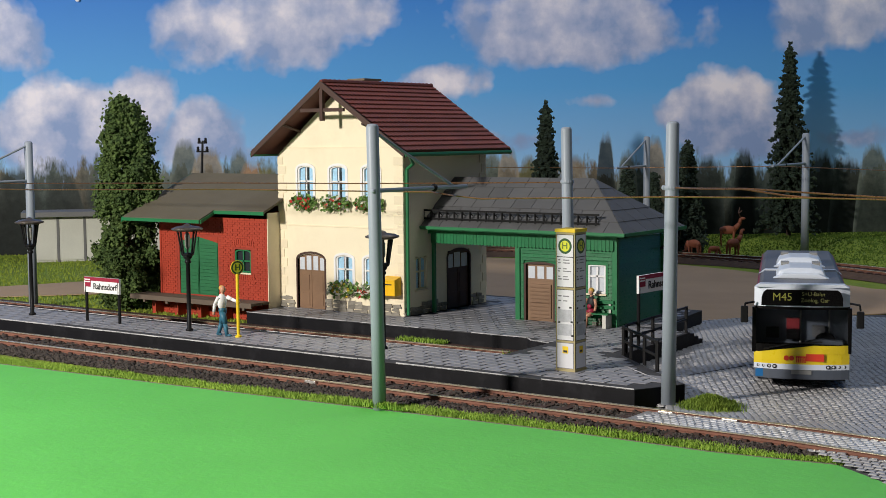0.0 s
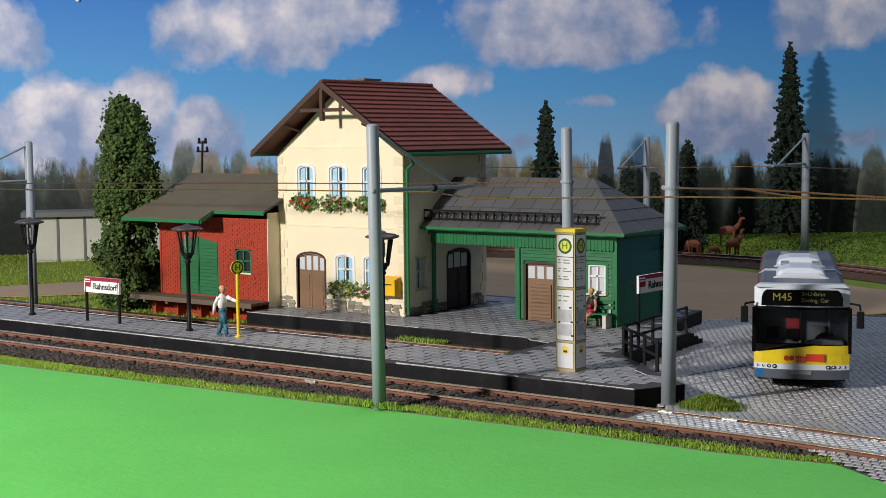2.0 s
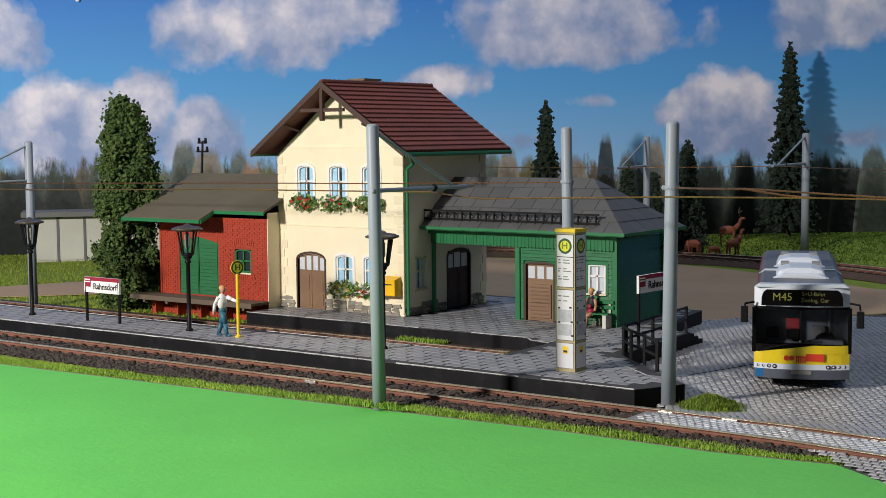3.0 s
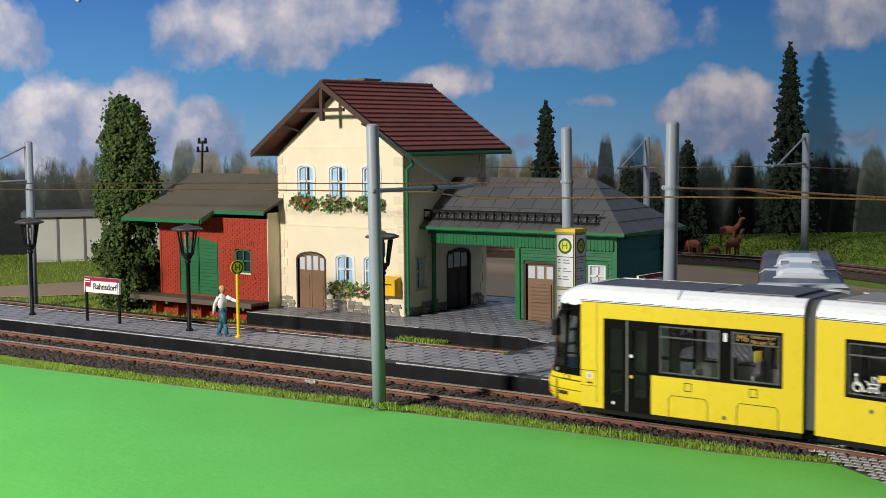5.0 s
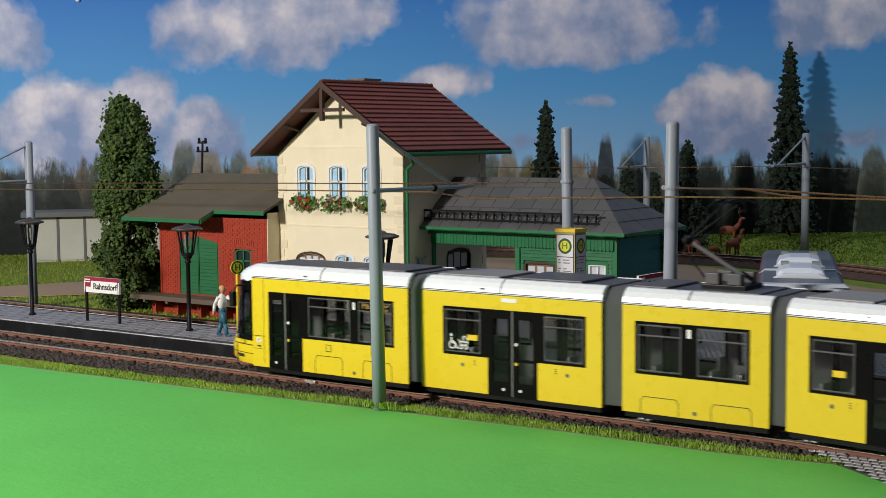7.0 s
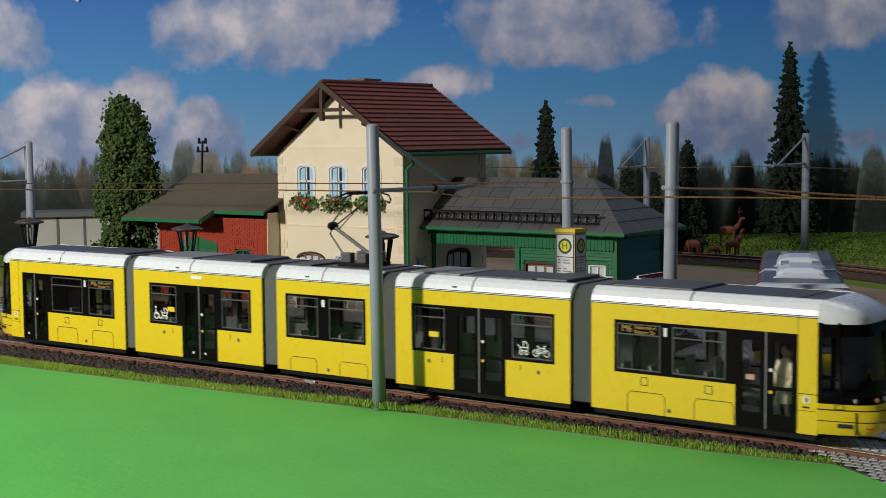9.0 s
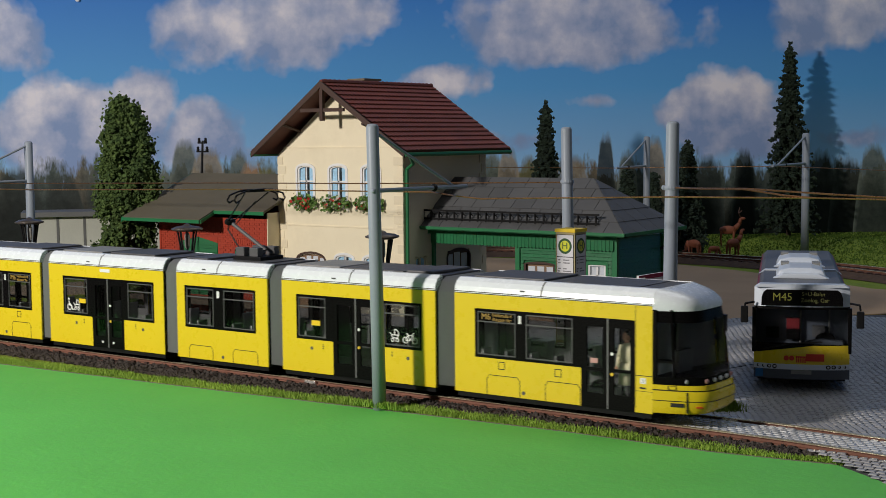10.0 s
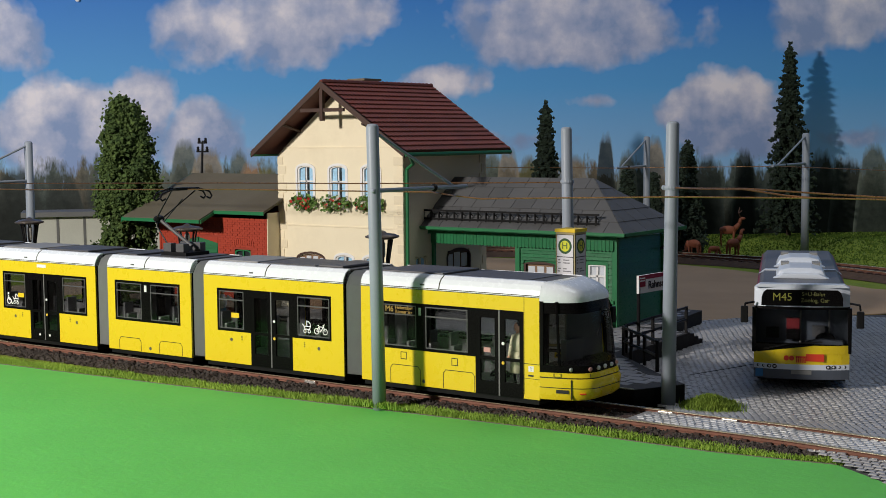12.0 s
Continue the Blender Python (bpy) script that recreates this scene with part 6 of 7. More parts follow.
def deer(x, y, z, s, turn, antlers, label, grazing=False):
    d = thing("deer", label, "deer", (x, y, z, 0, 0, turn), group="deer on the slope")
    bm = bm_new()
    blob(bm, (0, 0, 1.15 * s), (0.62 * s, 0.24 * s, 0.30 * s), 12, 7)
    part("body", bm, DEER, d, smooth=True)
    for lx in (-0.45, 0.42):
        for ly in (-0.12, 0.12):
            bm = bm_new()
            limb(bm, [(lx * s, ly * s, 1.05 * s), ((lx - 0.05) * s, ly * s, 0.55 * s), (lx * s, ly * s, 0)], [0.11 * s, 0.06 * s, 0.045 * s])
            part("leg", bm, DEER, d)
    hz = 0.55 if grazing else 1.95
    bm = bm_new()
    limb(bm, [(0.5 * s, 0, 1.25 * s), (0.78 * s, 0, (1.25 + hz) / 2 * s), (0.86 * s, 0, hz * s)], [0.2 * s, 0.14 * s, 0.10 * s])
    blob(bm, (0.98 * s, 0, hz * s), (0.22 * s, 0.09 * s, 0.10 * s), 8, 6)
    part("head", bm, DEER, d, smooth=True)
    if antlers:
        for sy in (-1, 1):
            bm = bm_new()
            pipe(bm, [(0.85 * s, sy * 0.05 * s, (hz + 0.08) * s), (0.7 * s, sy * 0.25 * s, (hz + 0.4) * s), (0.8 * s, sy * 0.3 * s, (hz + 0.75) * s)], 0.03 * s, 5)
            pipe(bm, [(0.72 * s, sy * 0.23 * s, (hz + 0.36) * s), (0.95 * s, sy * 0.3 * s, (hz + 0.55) * s)], 0.025 * s, 5)
            part("antler", bm, BROWN, d)


deer(-33.9, 75.2, ground_z(-33.9, 75.2), 0.84, 25, True, "brown model stag on the grass slope")
deer(-32.16, 72.04, ground_z(-32.16, 72.04), 0.85, 75, False, "brown model deer facing the track")
deer(-34.16, 71.24, ground_z(-34.16, 71.24), 0.80, 160, False, "brown grazing model deer", True)
deer(-33.28, 71.87, ground_z(-33.28, 71.87), 0.55, 60, False, "small brown model fawn", True)


def garages():
    g = thing("garage_row", "pale concrete panel garages with flat dark roof", "garage", (-66.0, 50.6, -0.27, 0, 0, 50))
    bm = bm_new()
    box(bm, 0, 11.5, 0.05, 2.4, 0, 2.62)
    part("wall", bm, CONCRETE, g)
    for i in range(7):
        b = bm_new()
        box(b, 0.10 + 1.5 * i, 1.44 + 1.5 * i, -0.02, 0.06, 0.12, 2.5)
        part("panel", b, CONCRETE, g)
        b = bm_new()
        box(b, -0.05 + 1.5 * i, 0.08 + 1.5 * i, -0.06, 0.06, 0, 2.66)
        part("pier", b, CONCRETE_ROOF, g)
    b = bm_new()
    box(b, -0.5, 11.8, -0.5, 2.6, 2.64, 2.92)
    part("roof", b, CONCRETE_ROOF, g, "dark grey flat roof")


garages()


# ---- the parked bus ----
def make_bus():
    b = thing("bus", "white and yellow city bus with dark windscreen, parked on cobbles", "bus", (-14.05, 36.0, -0.20, 0, 0, 22.2))
    W = 1.27
    bm = bm_new()
    prof = [(-W, 0.30), (W, 0.30), (W, 2.35), (W - 0.06, 2.68), (W - 0.22, 2.84), (-W + 0.22, 2.84), (-W + 0.06, 2.68), (-W, 2.35)]
    prism(bm, prof, "y", 1.0, 12.0)
    part("body", bm, BUS_GREY, b, "grey bus body")
    for s in (-1, 1):
        bm = bm_new()
        box(bm, *sorted((s * W, s * (W - 0.06))), 0.36, 1.0, 0.30, 2.70)
        part("cab_side", bm, BUS_GREY, b)
    bm = bm_new()
    prism(bm, [(-W + 0.06, 2.70), (W - 0.06, 2.70), (W - 0.22, 2.84), (-W + 0.22, 2.84)], "y", 0.36, 1.0)
    part("cab_roof", bm, BUS_GREY, b)
    bm = bm_new()
    box(bm, -W + 0.06, W - 0.06, 0.36, 1.0, 0.32, 0.9)
    part("dashboard", bm, TRAM_BLACK, b)
    # front: bowed in plan, built in bands from skirt to roof
    def bow(y, k=0.22, n=12):
        pts = [(-W + 2 * W * i / n, y - k * (1 - (2 * i / n - 1) ** 2) ** 0.8 if abs(2 * i / n - 1) < 1 else y) for i in range(n + 1)]
        return pts
    def band(name, mat, z0, z1, y0, y1, label="", par=b, dx=0.0):
        bm = bm_new()
        lo, hi = bow(y0), bow(y1)
        vl = [bm.verts.new((x * (1 + dx), y, z0)) for x, y in lo]
        vh = [bm.verts.new((x * (1 + dx), y, z1)) for x, y in hi]
        bl = [bm.verts.new((x * (1 + dx), 0.40, z0)) for x, y in (lo[0], lo[-1])]
        bh = [bm.verts.new((x * (1 + dx), 0.40, z1)) for x, y in (hi[0], hi[-1])]
        for i in range(len(lo) - 1):
            bm.faces.new((vl[i], vl[i + 1], vh[i + 1], vh[i]))
        bm.faces.new((bl[0], vl[0], vh[0], bh[0]))
        bm.faces.new((vl[-1], bl[1], bh[1], vh[-1]))
        bm.faces.new(vh + [bh[1], bh[0]])
        bm.faces.new([bl[0], bl[1]] + vl[::-1])
        return part(name, bm, mat, par, label, smooth=False)
    band("skirt", BUS_SKIRT, 0.30, 0.56, 0.20, 0.20, "slate grey skirt")
    band("lamp_strip", BUS_WHITE, 0.56, 0.71, 0.20, 0.20, "white strip between the headlights")
    y = TRAM_YELLOW
    band("nose_panel", y, 0.71, 1.02, 0.20, 0.21, "yellow nose panel")
    band("windscreen_base", TRAM_BLACK, 1.02, 1.24, 0.21, 0.22)
    # the yellow panel rises in a flat bow under the windscreen
    bm = bm_new()
    n = 24
    lo, hi = [], []
    for i in range(n + 1):
        u = -1 + 2 * i / n
        x = u * W * 0.985
        yy = 0.21 - 0.22 * max(0, 1 - u * u) ** 0.8 - 0.012
        top = 1.00 + 0.23 * min(1, (u + 1) / 1.25) ** 0.9
        lo.append(bm.verts.new((x, yy, 1.0)))
        hi.append(bm.verts.new((x, yy + 0.002, top)))
    for i in range(n):
        bm.faces.new((lo[i], lo[i + 1], hi[i + 1], hi[i]))
    part("nose_bow", bm, y, b, "yellow bow under the windscreen")
    ws = band("windscreen", BUS_GLASS, 1.24, 2.20, 0.22, 0.297, "dark windscreen")
    ws.visible_shadow = False
    bm = bm_new()
    box(bm, -W + 0.07, W - 0.07, 0.93, 0.99, 0.9, 2.68)
    part("cab_partition", bm, BUS_SKIRT, b)
    for sx in (-0.02, 0.72):
        bm = bm_new()
        rod(bm, (sx, 0.86, 0.9), (sx, 0.86, 2.66), 0.025, 0.025, 8)
        part("cab_pole", bm, ROOF_LIGHT, b)
    bm = bm_new()
    prism(bm, [(0.08, 1.18), (W - 0.15, 1.18), (W - 0.2, 1.33), (0.5, 1.38), (0.1, 1.30)], "y", 0.22, 0.55)
    part("instrument_hood", bm, BUS_SKIRT, b)
    for sx, zz, mat in ((-0.22, 1.80, BUS_RED), (-0.22, 1.52, TRAM_BLACK), (0.45, 1.60, SEAT_GREY), (-0.75, 1.55, TRAM_BLACK)):
        bm = bm_new()
        box(bm, sx - 0.17, sx + 0.17, 0.75, 0.9, zz - 0.22, zz + 0.08)
        part("cab_seat", bm, mat, b)
    bm = bm_new()
    lathe(bm, [(0.24, 0), (0.27, 0.02), (0.24, 0.04)], 16)
    sw = part("steering_wheel", bm, BLACK_METAL, b)
    sw.matrix_basis = at(0.62, 0.5, 1.30, 50, 0, 0)
    for s in (-1, 1):
        bm = bm_new()
        box(bm, s * W - 0.05, s * W + 0.05, 0.19, 0.34, 1.0, 2.24)
        part("screen_pillar", bm, TRAM_BLACK, b)
    band("screen_top", TRAM_BLACK, 2.20, 2.27, 0.297, 0.305)
    band("front_frame", BUS_WHITE, 2.27, 2.80, 0.303, 0.36, "white destination surround")
    bm = bm_new()
    prism(bm, [(-W + 0.02, 2.80), (W - 0.02, 2.80), (W - 0.14, 2.88), (-W + 0.14, 2.88)], "y", 0.18, 0.6)
    part("roof_edge", bm, BUS_WHITE, b)
    bm = bm_new()
    prism(bm, [(-1.08, 2.31), (1.08, 2.31), (1.07, 2.55), (1.02, 2.68), (0.94, 2.745), (-0.94, 2.745), (-1.02, 2.68), (-1.07, 2.55)], "y", 0.045, 0.09)
    dp = part("display", bm, TRAM_BLACK, b, "black destination display")
    words("route_number", "M45", 0.30, LED_YELLOW, dp, at(-0.52, 0.04, 2.54, 90, 0, 0))
    words("destination", "S+U-Bahn", 0.15, LED_DIM, dp, at(0.30, 0.04, 2.63, 90, 0, 0))
    words("destination", "Zoolog. Gar", 0.15, LED_DIM, dp, at(0.34, 0.04, 2.46, 90, 0, 0))
    # headlights, four lenses a side
    for s in (-1, 1):
        for i in range(4):
            bm = bm_new()
            blob(bm, (s * (1.13 - 0.14 * i), 0.17 - 0.05 * i, 0.64), (0.062, 0.03, 0.058), 10, 6)
            hl = part("headlight", bm, TRAM_BLACK, b)
            bm = bm_new()
            blob(bm, (s * (1.13 - 0.14 * i), 0.145 - 0.05 * i, 0.645), (0.033, 0.022, 0.03), 8, 5)
            part("lens", bm, LENS, hl)
    # plain emblem shapes
    def flat(name, mat, x0, x1, z0, z1, yy=-0.03):
        bm = bm_new()
        box(bm, x0, x1, yy, yy + 0.04, z0, z1)
        return part(name, bm, mat, b)
    flat("emblem", LIGHT_RED, 0.12, 0.60, 0.80, 1.0, -0.025)
    for i in range(5):
        flat("emblem_bar", LIGHT_RED, -0.14 + 0.055 * i, -0.105 + 0.055 * i, 0.76, 0.90, -0.03)
    flat("emblem_bar", LIGHT_RED, -0.15, 0.13, 0.90, 0.935, -0.03)
    for x in (-0.40, -0.26):
        bm = bm_new()
        lathe(bm, [(0.07, 0), (0.07, 0.02)], 14)
        o = part("emblem", bm, LIGHT_RED, b)
        o.matrix_basis = at(x, -0.02, 0.88, 90, 0, 0)
    flat("number_plate", ROOF_LIGHT, -0.27, 0.27, 0.44, 0.55, -0.035)
    flat("access_sign", BLUE_SIGN, -1.22, -1.02, 0.34, 0.55, 0.10)
    # wiper
    bm = bm_new()
    pipe(bm, [(-1.0, -0.0, 1.12), (-0.3, -0.04, 1.28), (0.55, -0.03, 1.34)], 0.022, 5)
    part("wiper", bm, BLACK_METAL, b)
    for s, zz in ((-1, 2.05), (1, 1.95)):
        bm = bm_new()
        pipe(bm, [(s * W, 0.2, 2.38), (s * (W + 0.24), 0.02, 2.36), (s * (W + 0.26), 0.02, 2.2)], 0.03, 6)
        m = part("mirror_arm", bm, BLACK_METAL, b)
        bm = bm_new()
        box(bm, s * (W + 0.26) - 0.1, s * (W + 0.26) + 0.1, -0.05, 0.07, zz - 0.22, zz + 0.24)
        part("mirror", bm, BLACK_METAL, m, bevel=0.03)
    # red upper sides and roof details
    for s in (-1, 1):
        bm = bm_new()
        prism(bm, [(s * (W + 0.004), 2.36), (s * (W - 0.056), 2.69), (s * (W - 0.10), 2.73), (s * (W - 0.02), 2.36)], "y", 0.7, 11.9)
        part("roof_flank", bm, BUS_RED, b, "dark red roof flank")
        bm = bm_new()
        box(bm, s * W - 0.02, s * W + 0.012, 1.0, 11.7, 1.3, 2.3)
        part("side_window", bm, PANE_DARK, b)
    for yy in (2.1, 5.6):
        bm = bm_new()
        prism(bm, [(-0.72, 2.84), (0.72, 2.84), (0.60, 3.06), (0.3, 3.13), (-0.3, 3.13), (-0.60, 3.06)], "y", yy + 0.3, yy + 2.0)
        pod = part("roof_pod", bm, BUS_WHITE, b, "white roof unit", bevel=0.06)
        bm = bm_new()
        prism(bm, [(-0.8, 2.84), (0.8, 2.84), (0.5, 2.98), (-0.5, 2.98)], "y", yy, yy + 0.4)
        part("pod_nose", bm, BUS_WHITE, pod, bevel=0.04)
        for sx in (-0.45, 0.45):
            bm = bm_new()
            box(bm, sx - 0.12, sx + 0.12, yy + 1.7, yy + 2.2, 3.0, 3.16)
            part("vent", bm, ROOF_LIGHT, pod)
    bm = bm_new()
    prism(bm, [(-W + 0.05, 2.74), (-W + 0.24, 2.88), (W - 0.24, 2.88), (W - 0.05, 2.74), (W - 0.2, 2.80), (-W + 0.2, 2.80)], "y", 4.5, 4.75)
    part("roof_rib", bm, BUS_WHITE, b)
    for sx in (-1.08, 1.08):
        for yy in (2.6, 8.6):
            bm = bm_new()
            rod(bm, (sx - 0.14, yy, 0.48), (sx + 0.14, yy, 0.48), 0.48, 0.48, 20)
            w = part("wheel", bm, BLACK_METAL, b)
            bm = bm_new()
            rod(bm, (sx - 0.15, yy, 0.48), (sx + 0.15, yy, 0.48), 0.27, 0.27, 16)
            part("rim", bm, ROOF_LIGHT, w)
    bm = bm_new()
    box(bm, -W + 0.1, W - 0.1, 0.5, 11.8, 0.2, 0.32)
    part("underframe", bm, BLACK_METAL, b)


make_bus()

# ---- the tram ----
TRAM = thing("tram", "long yellow articulated tram with white roof edges", "tram", (40.4, RAIL_Y, 0))
SECTIONS = []      # part, its ends along the track behind the tram's leading mark


def tram_section(ends, windows, doors, cab=0, boxes=(), hatches=()):
    """One car body, centred on its own origin. windows: (x0, x1); doors: (x0, x1); cab: -1 or 1 for the driver's end."""
    xa, xb = ends[0], ends[1]
    mid = (xa + xb) / 2
    L0, L1 = xa - mid, xb - mid
    win = [(a - mid, b - mid) for a, b in windows]
    drs = [(a - mid, b - mid) for a, b in doors]
    Wd, zb, zw0, zw1, zt = 1.2, 0.29, 1.22, 2.46, 2.82
    bm = bm_new()
    holes = [(a, b, zw0, zw1) for a, b in win] + [(a, b, zb, zw1) for a, b in drs]
    wall_cells(bm, "y", L0, L1, zb, zt, -Wd, -Wd + 0.06, holes)
    body = part("car_body", bm, TRAM_YELLOW, TRAM, "yellow tram car body")
    bm = bm_new()
    wall_cells(bm, "y", L0, L1, zb, zt, Wd - 0.06, Wd, holes)
    part("far_side_wall", bm, TRAM_YELLOW, body)
    SECTIONS.append((body, xa, xb))
    for s in (-1, 1):
        bm = bm_new()
        y0, y1 = sorted((s * (Wd - 0.065), s * (Wd - 0.08)))
        wall_cells(bm, "y", L0 + 0.02, L1 - 0.02, zb + 0.08, zt - 0.02, y0, y1, [(a, b, zw0, zw1) for a, b in win] + [(a, b, zb + 0.08, zw1) for a, b in drs])
        part("inner_lining", bm, INTERIOR, body)
    # white roof edge, curved, and grey roof deck
    for s in (-1, 1):
        bm = bm_new()
        pts = [(s * 1.2, zt), (s * 1.2, zt + 0.06), (s * 1.168, zt + 0.18), (s * 1.09, zt + 0.30), (s * 0.96, zt + 0.385), (s * 0.88, zt + 0.395), (s * 0.88, zt + 0.30), (s * 1.1, zt)]
        prism(bm, pts, "x", L0, L1)
        rail = part("roof_edge", bm, TRAM_WHITE, body, "white curved roof edge")
        for z in (zt + 0.012, zt + 0.05):
            bm = bm_new()
            box(bm, L0, L1, *sorted((s * 1.2, s * 1.205)), z - 0.009, z + 0.009)
            part("trim_line", bm, TRAM_LINE, body)
        bm = bm_new()
        xs = L0 + (L1 - L0) * 0.46
        prism(bm, [(s * 1.206, zt + 0.06), (s * 1.175, zt + 0.18), (s * 1.095, zt + 0.307), (s * 0.96, zt + 0.393), (s * 0.95, zt + 0.37), (s * 1.08, zt + 0.285), (s * 1.155, zt + 0.17), (s * 1.19, zt + 0.06)], "x", xs - 0.015, xs + 0.015)
        part("seam", bm, TRAM_LINE, body)
        bm = bm_new()
        box(bm, xs - 0.62, xs - 0.48, *sorted((s * 1.175, s * 1.19)), zt + 0.12, zt + 0.16)
        part("roof_lamp", bm, ROOF_GREY, body)
    bm = bm_new()
    box(bm, L0, L1, -0.9, 0.9, zt + 0.27, zt + 0.375)
    part("roof_deck", bm, ROOF_GREY, body, "dark grey roof deck")
    for x0, x1, hgt, mat in boxes:
        bm = bm_new()
        box(bm, x0 - mid, x1 - mid, -0.84, 0.84, zt + 0.374, zt + 0.374 + 0.6 * hgt)
        part("roof_box", bm, mat, body, bevel=0.05)
    # windows with frames, glass and an inner line for the hinged light
    for a, b in win:
        for s in (-1, 1):
            w = s * Wd
            f = bm_new()
            ring_prism(f, [(a, zw0), (b, zw0), (b, zw1), (a, zw1)], [(a + 0.06, zw0 + 0.06), (b - 0.06, zw0 + 0.06), (b - 0.06, zw1 - 0.06), (a + 0.06, zw1 - 0.06)], "y", w + s * 0.006, w - s * 0.07)
            fr = part("window", f, TRAM_BLACK, body, "black framed window")
            g = bm_new()
            box(g, a + 0.06, b - 0.06, *sorted((w - s * 0.02, w - s * 0.03)), zw0 + 0.06, zw1 - 0.06)
            ob = part("pane", g, GLASS, fr)
            ob.visible_shadow = False
    for i, (a, b) in enumerate(win):
        for s in (-1, 1):
            w = s * Wd
            f = bm_new()
            box(f, a + 0.06, b - 0.06, *sorted((w, w - s * 0.03)), 2.12, 2.15)
            ring_prism(f, [(a + 0.075, zw0 + 0.075), (b - 0.075, zw0 + 0.075), (b - 0.075, zw1 - 0.075), (a + 0.075, zw1 - 0.075)], [(a + 0.10, zw0 + 0.10), (b - 0.10, zw0 + 0.10), (b - 0.10, zw1 - 0.10), (a + 0.10, zw1 - 0.10)], "y", w + s * 0.001, w - s * 0.02)
            part("window_line", f, surface("window_grey_line", (0.10, 0.10, 0.105), 0.4, var=0.05) if "window_grey_line" not in bpy.data.materials else bpy.data.materials["window_grey_line"], body)
    # panels between two windows in a pair are black
    spans = sorted(win + drs)
    for (a0, b0), (a1, b1) in zip(spans, spans[1:]):
        if a1 - b0 < 0.5:
            for s in (-1, 1):
                f = bm_new()
                box(f, b0, a1, *sorted((s * 1.2, s * 1.207)), zw0, zw1)
                part("window_pillar", f, TRAM_BLACK, body)
    for a, b in drs:
        c = (a + b) / 2
        for s in (-1, 1):
            w = s * Wd
            for p, q in ((a, c - 0.015), (c + 0.015, b)):
                f = bm_new()
                ring_prism(f, [(p, zb), (q, zb), (q, zw1), (p, zw1)], [(p + 0.15, zb + 0.35), (q - 0.12, zb + 0.35), (q - 0.12, zw1 - 0.22), (p + 0.15, zw1 - 0.22)], "y", w + s * 0.004, w - s * 0.05)
                box(f, p + 0.1, q - 0.1, *sorted((w, w - s * 0.04)), 1.18, 1.26)
                d = part("door", f, TRAM_BLACK, body, "black glazed door leaf")
                g = bm_new()
                box(g, p + 0.13, q - 0.10, *sorted((w - s * 0.02, w - s * 0.03)), zb + 0.33, zw1 - 0.2)
                ob = part("pane", g, GLASS, d)
                ob.visible_shadow = False
            f = bm_new()
            box(f, c - 0.02, c + 0.02, *sorted((w, w + s * 0.008)), zb, zw1)
            part("door_seal", f, surface("door_grey_line", (0.16, 0.16, 0.165), 0.4, var=0.05) if "door_grey_line" not in bpy.data.materials else bpy.data.materials["door_grey_line"], body)
            for z, mt in ((1.62, WHITE), (1.13, FLOWER_YELLOW)):
                f = bm_new()
                rod(f, (c + 0.12, w, z), (c + 0.12, w + s * 0.02, z), 0.042, 0.042, 12)
                part("door_button", f, mt, body)
    # hatches, flaps and round caps drawn as thin raised lines
    for kind, x, z in hatches:
        x -= mid
        for s in (-1, 1):
            y0, y1 = sorted((s * 1.2, s * 1.204))
            f = bm_new()
            if kind == "arch":
                t = 0.018
                o = [(x - 0.5, zb + 0.01), (x + 0.5, zb + 0.01), (x + 0.5, z - 0.1), (x + 0.42, z), (x - 0.42, z), (x - 0.5, z - 0.1)]
                n_ = [(x - 0.5 + t, zb + 0.01), (x + 0.5 - t, zb + 0.01), (x + 0.5 - t, z - 0.105), (x + 0.415, z - t), (x - 0.415, z - t), (x - 0.5 + t, z - 0.105)]
                ring_prism(f, o, n_, "y", s * 1.204, s * 1.199)
            elif kind == "flap":
                ring_prism(f, [(x - 0.1, z - 0.1), (x + 0.1, z - 0.1), (x + 0.1, z + 0.1), (x - 0.1, z + 0.1)], [(x - 0.08, z - 0.08), (x + 0.08, z - 0.08), (x + 0.08, z + 0.08), (x - 0.08, z + 0.08)], "y", s * 1.204, s * 1.199)
            else:
                rod(f, (x, s * 1.195, z), (x, s * 1.206, z), 0.05, 0.05, 12)
            part("hatch_line" if kind != "cap" else "cap", f, TRAM_LINE if kind != "cap" else ROOF_GREY, body)
    # end walls, floor, skirt
    for x, isend in ((L0, cab == -1), (L1, cab == 1)):
        if not isend:
            f = bm_new()
            d = 0.06 if x < 0 else -0.06
            ring_prism(f, [(-1.19, zb), (1.19, zb), (1.19, zt + 0.1), (1.0, zt + 0.34), (-1.0, zt + 0.34), (-1.19, zt + 0.1)], [(-0.8, zb + 0.1), (0.8, zb + 0.1), (0.8, 2.5), (0.7, 2.6), (-0.7, 2.6), (-0.8, 2.5)], "x", x, x + d)
            part("end_frame", f, TRAM_BLACK, body)
    f = bm_new()
    box(f, L0, L1, -1.14, 1.14, zb, zb + 0.08)
    part("floor", f, INTERIOR, body)
    f = bm_new()
    box(f, L0 + 0.05, L1 - 0.05, -1.14, 1.14, 0.16, zb)
    part("skirt", f, BLACK_METAL, body, "black under-skirt")
    f = bm_new()
    box(f, L0, L1, -1.1, 1.1, zt - 0.12, zt - 0.06)
    part("ceiling_panel", f, SEAT_GREY, body)
    x = L0 + 0.6
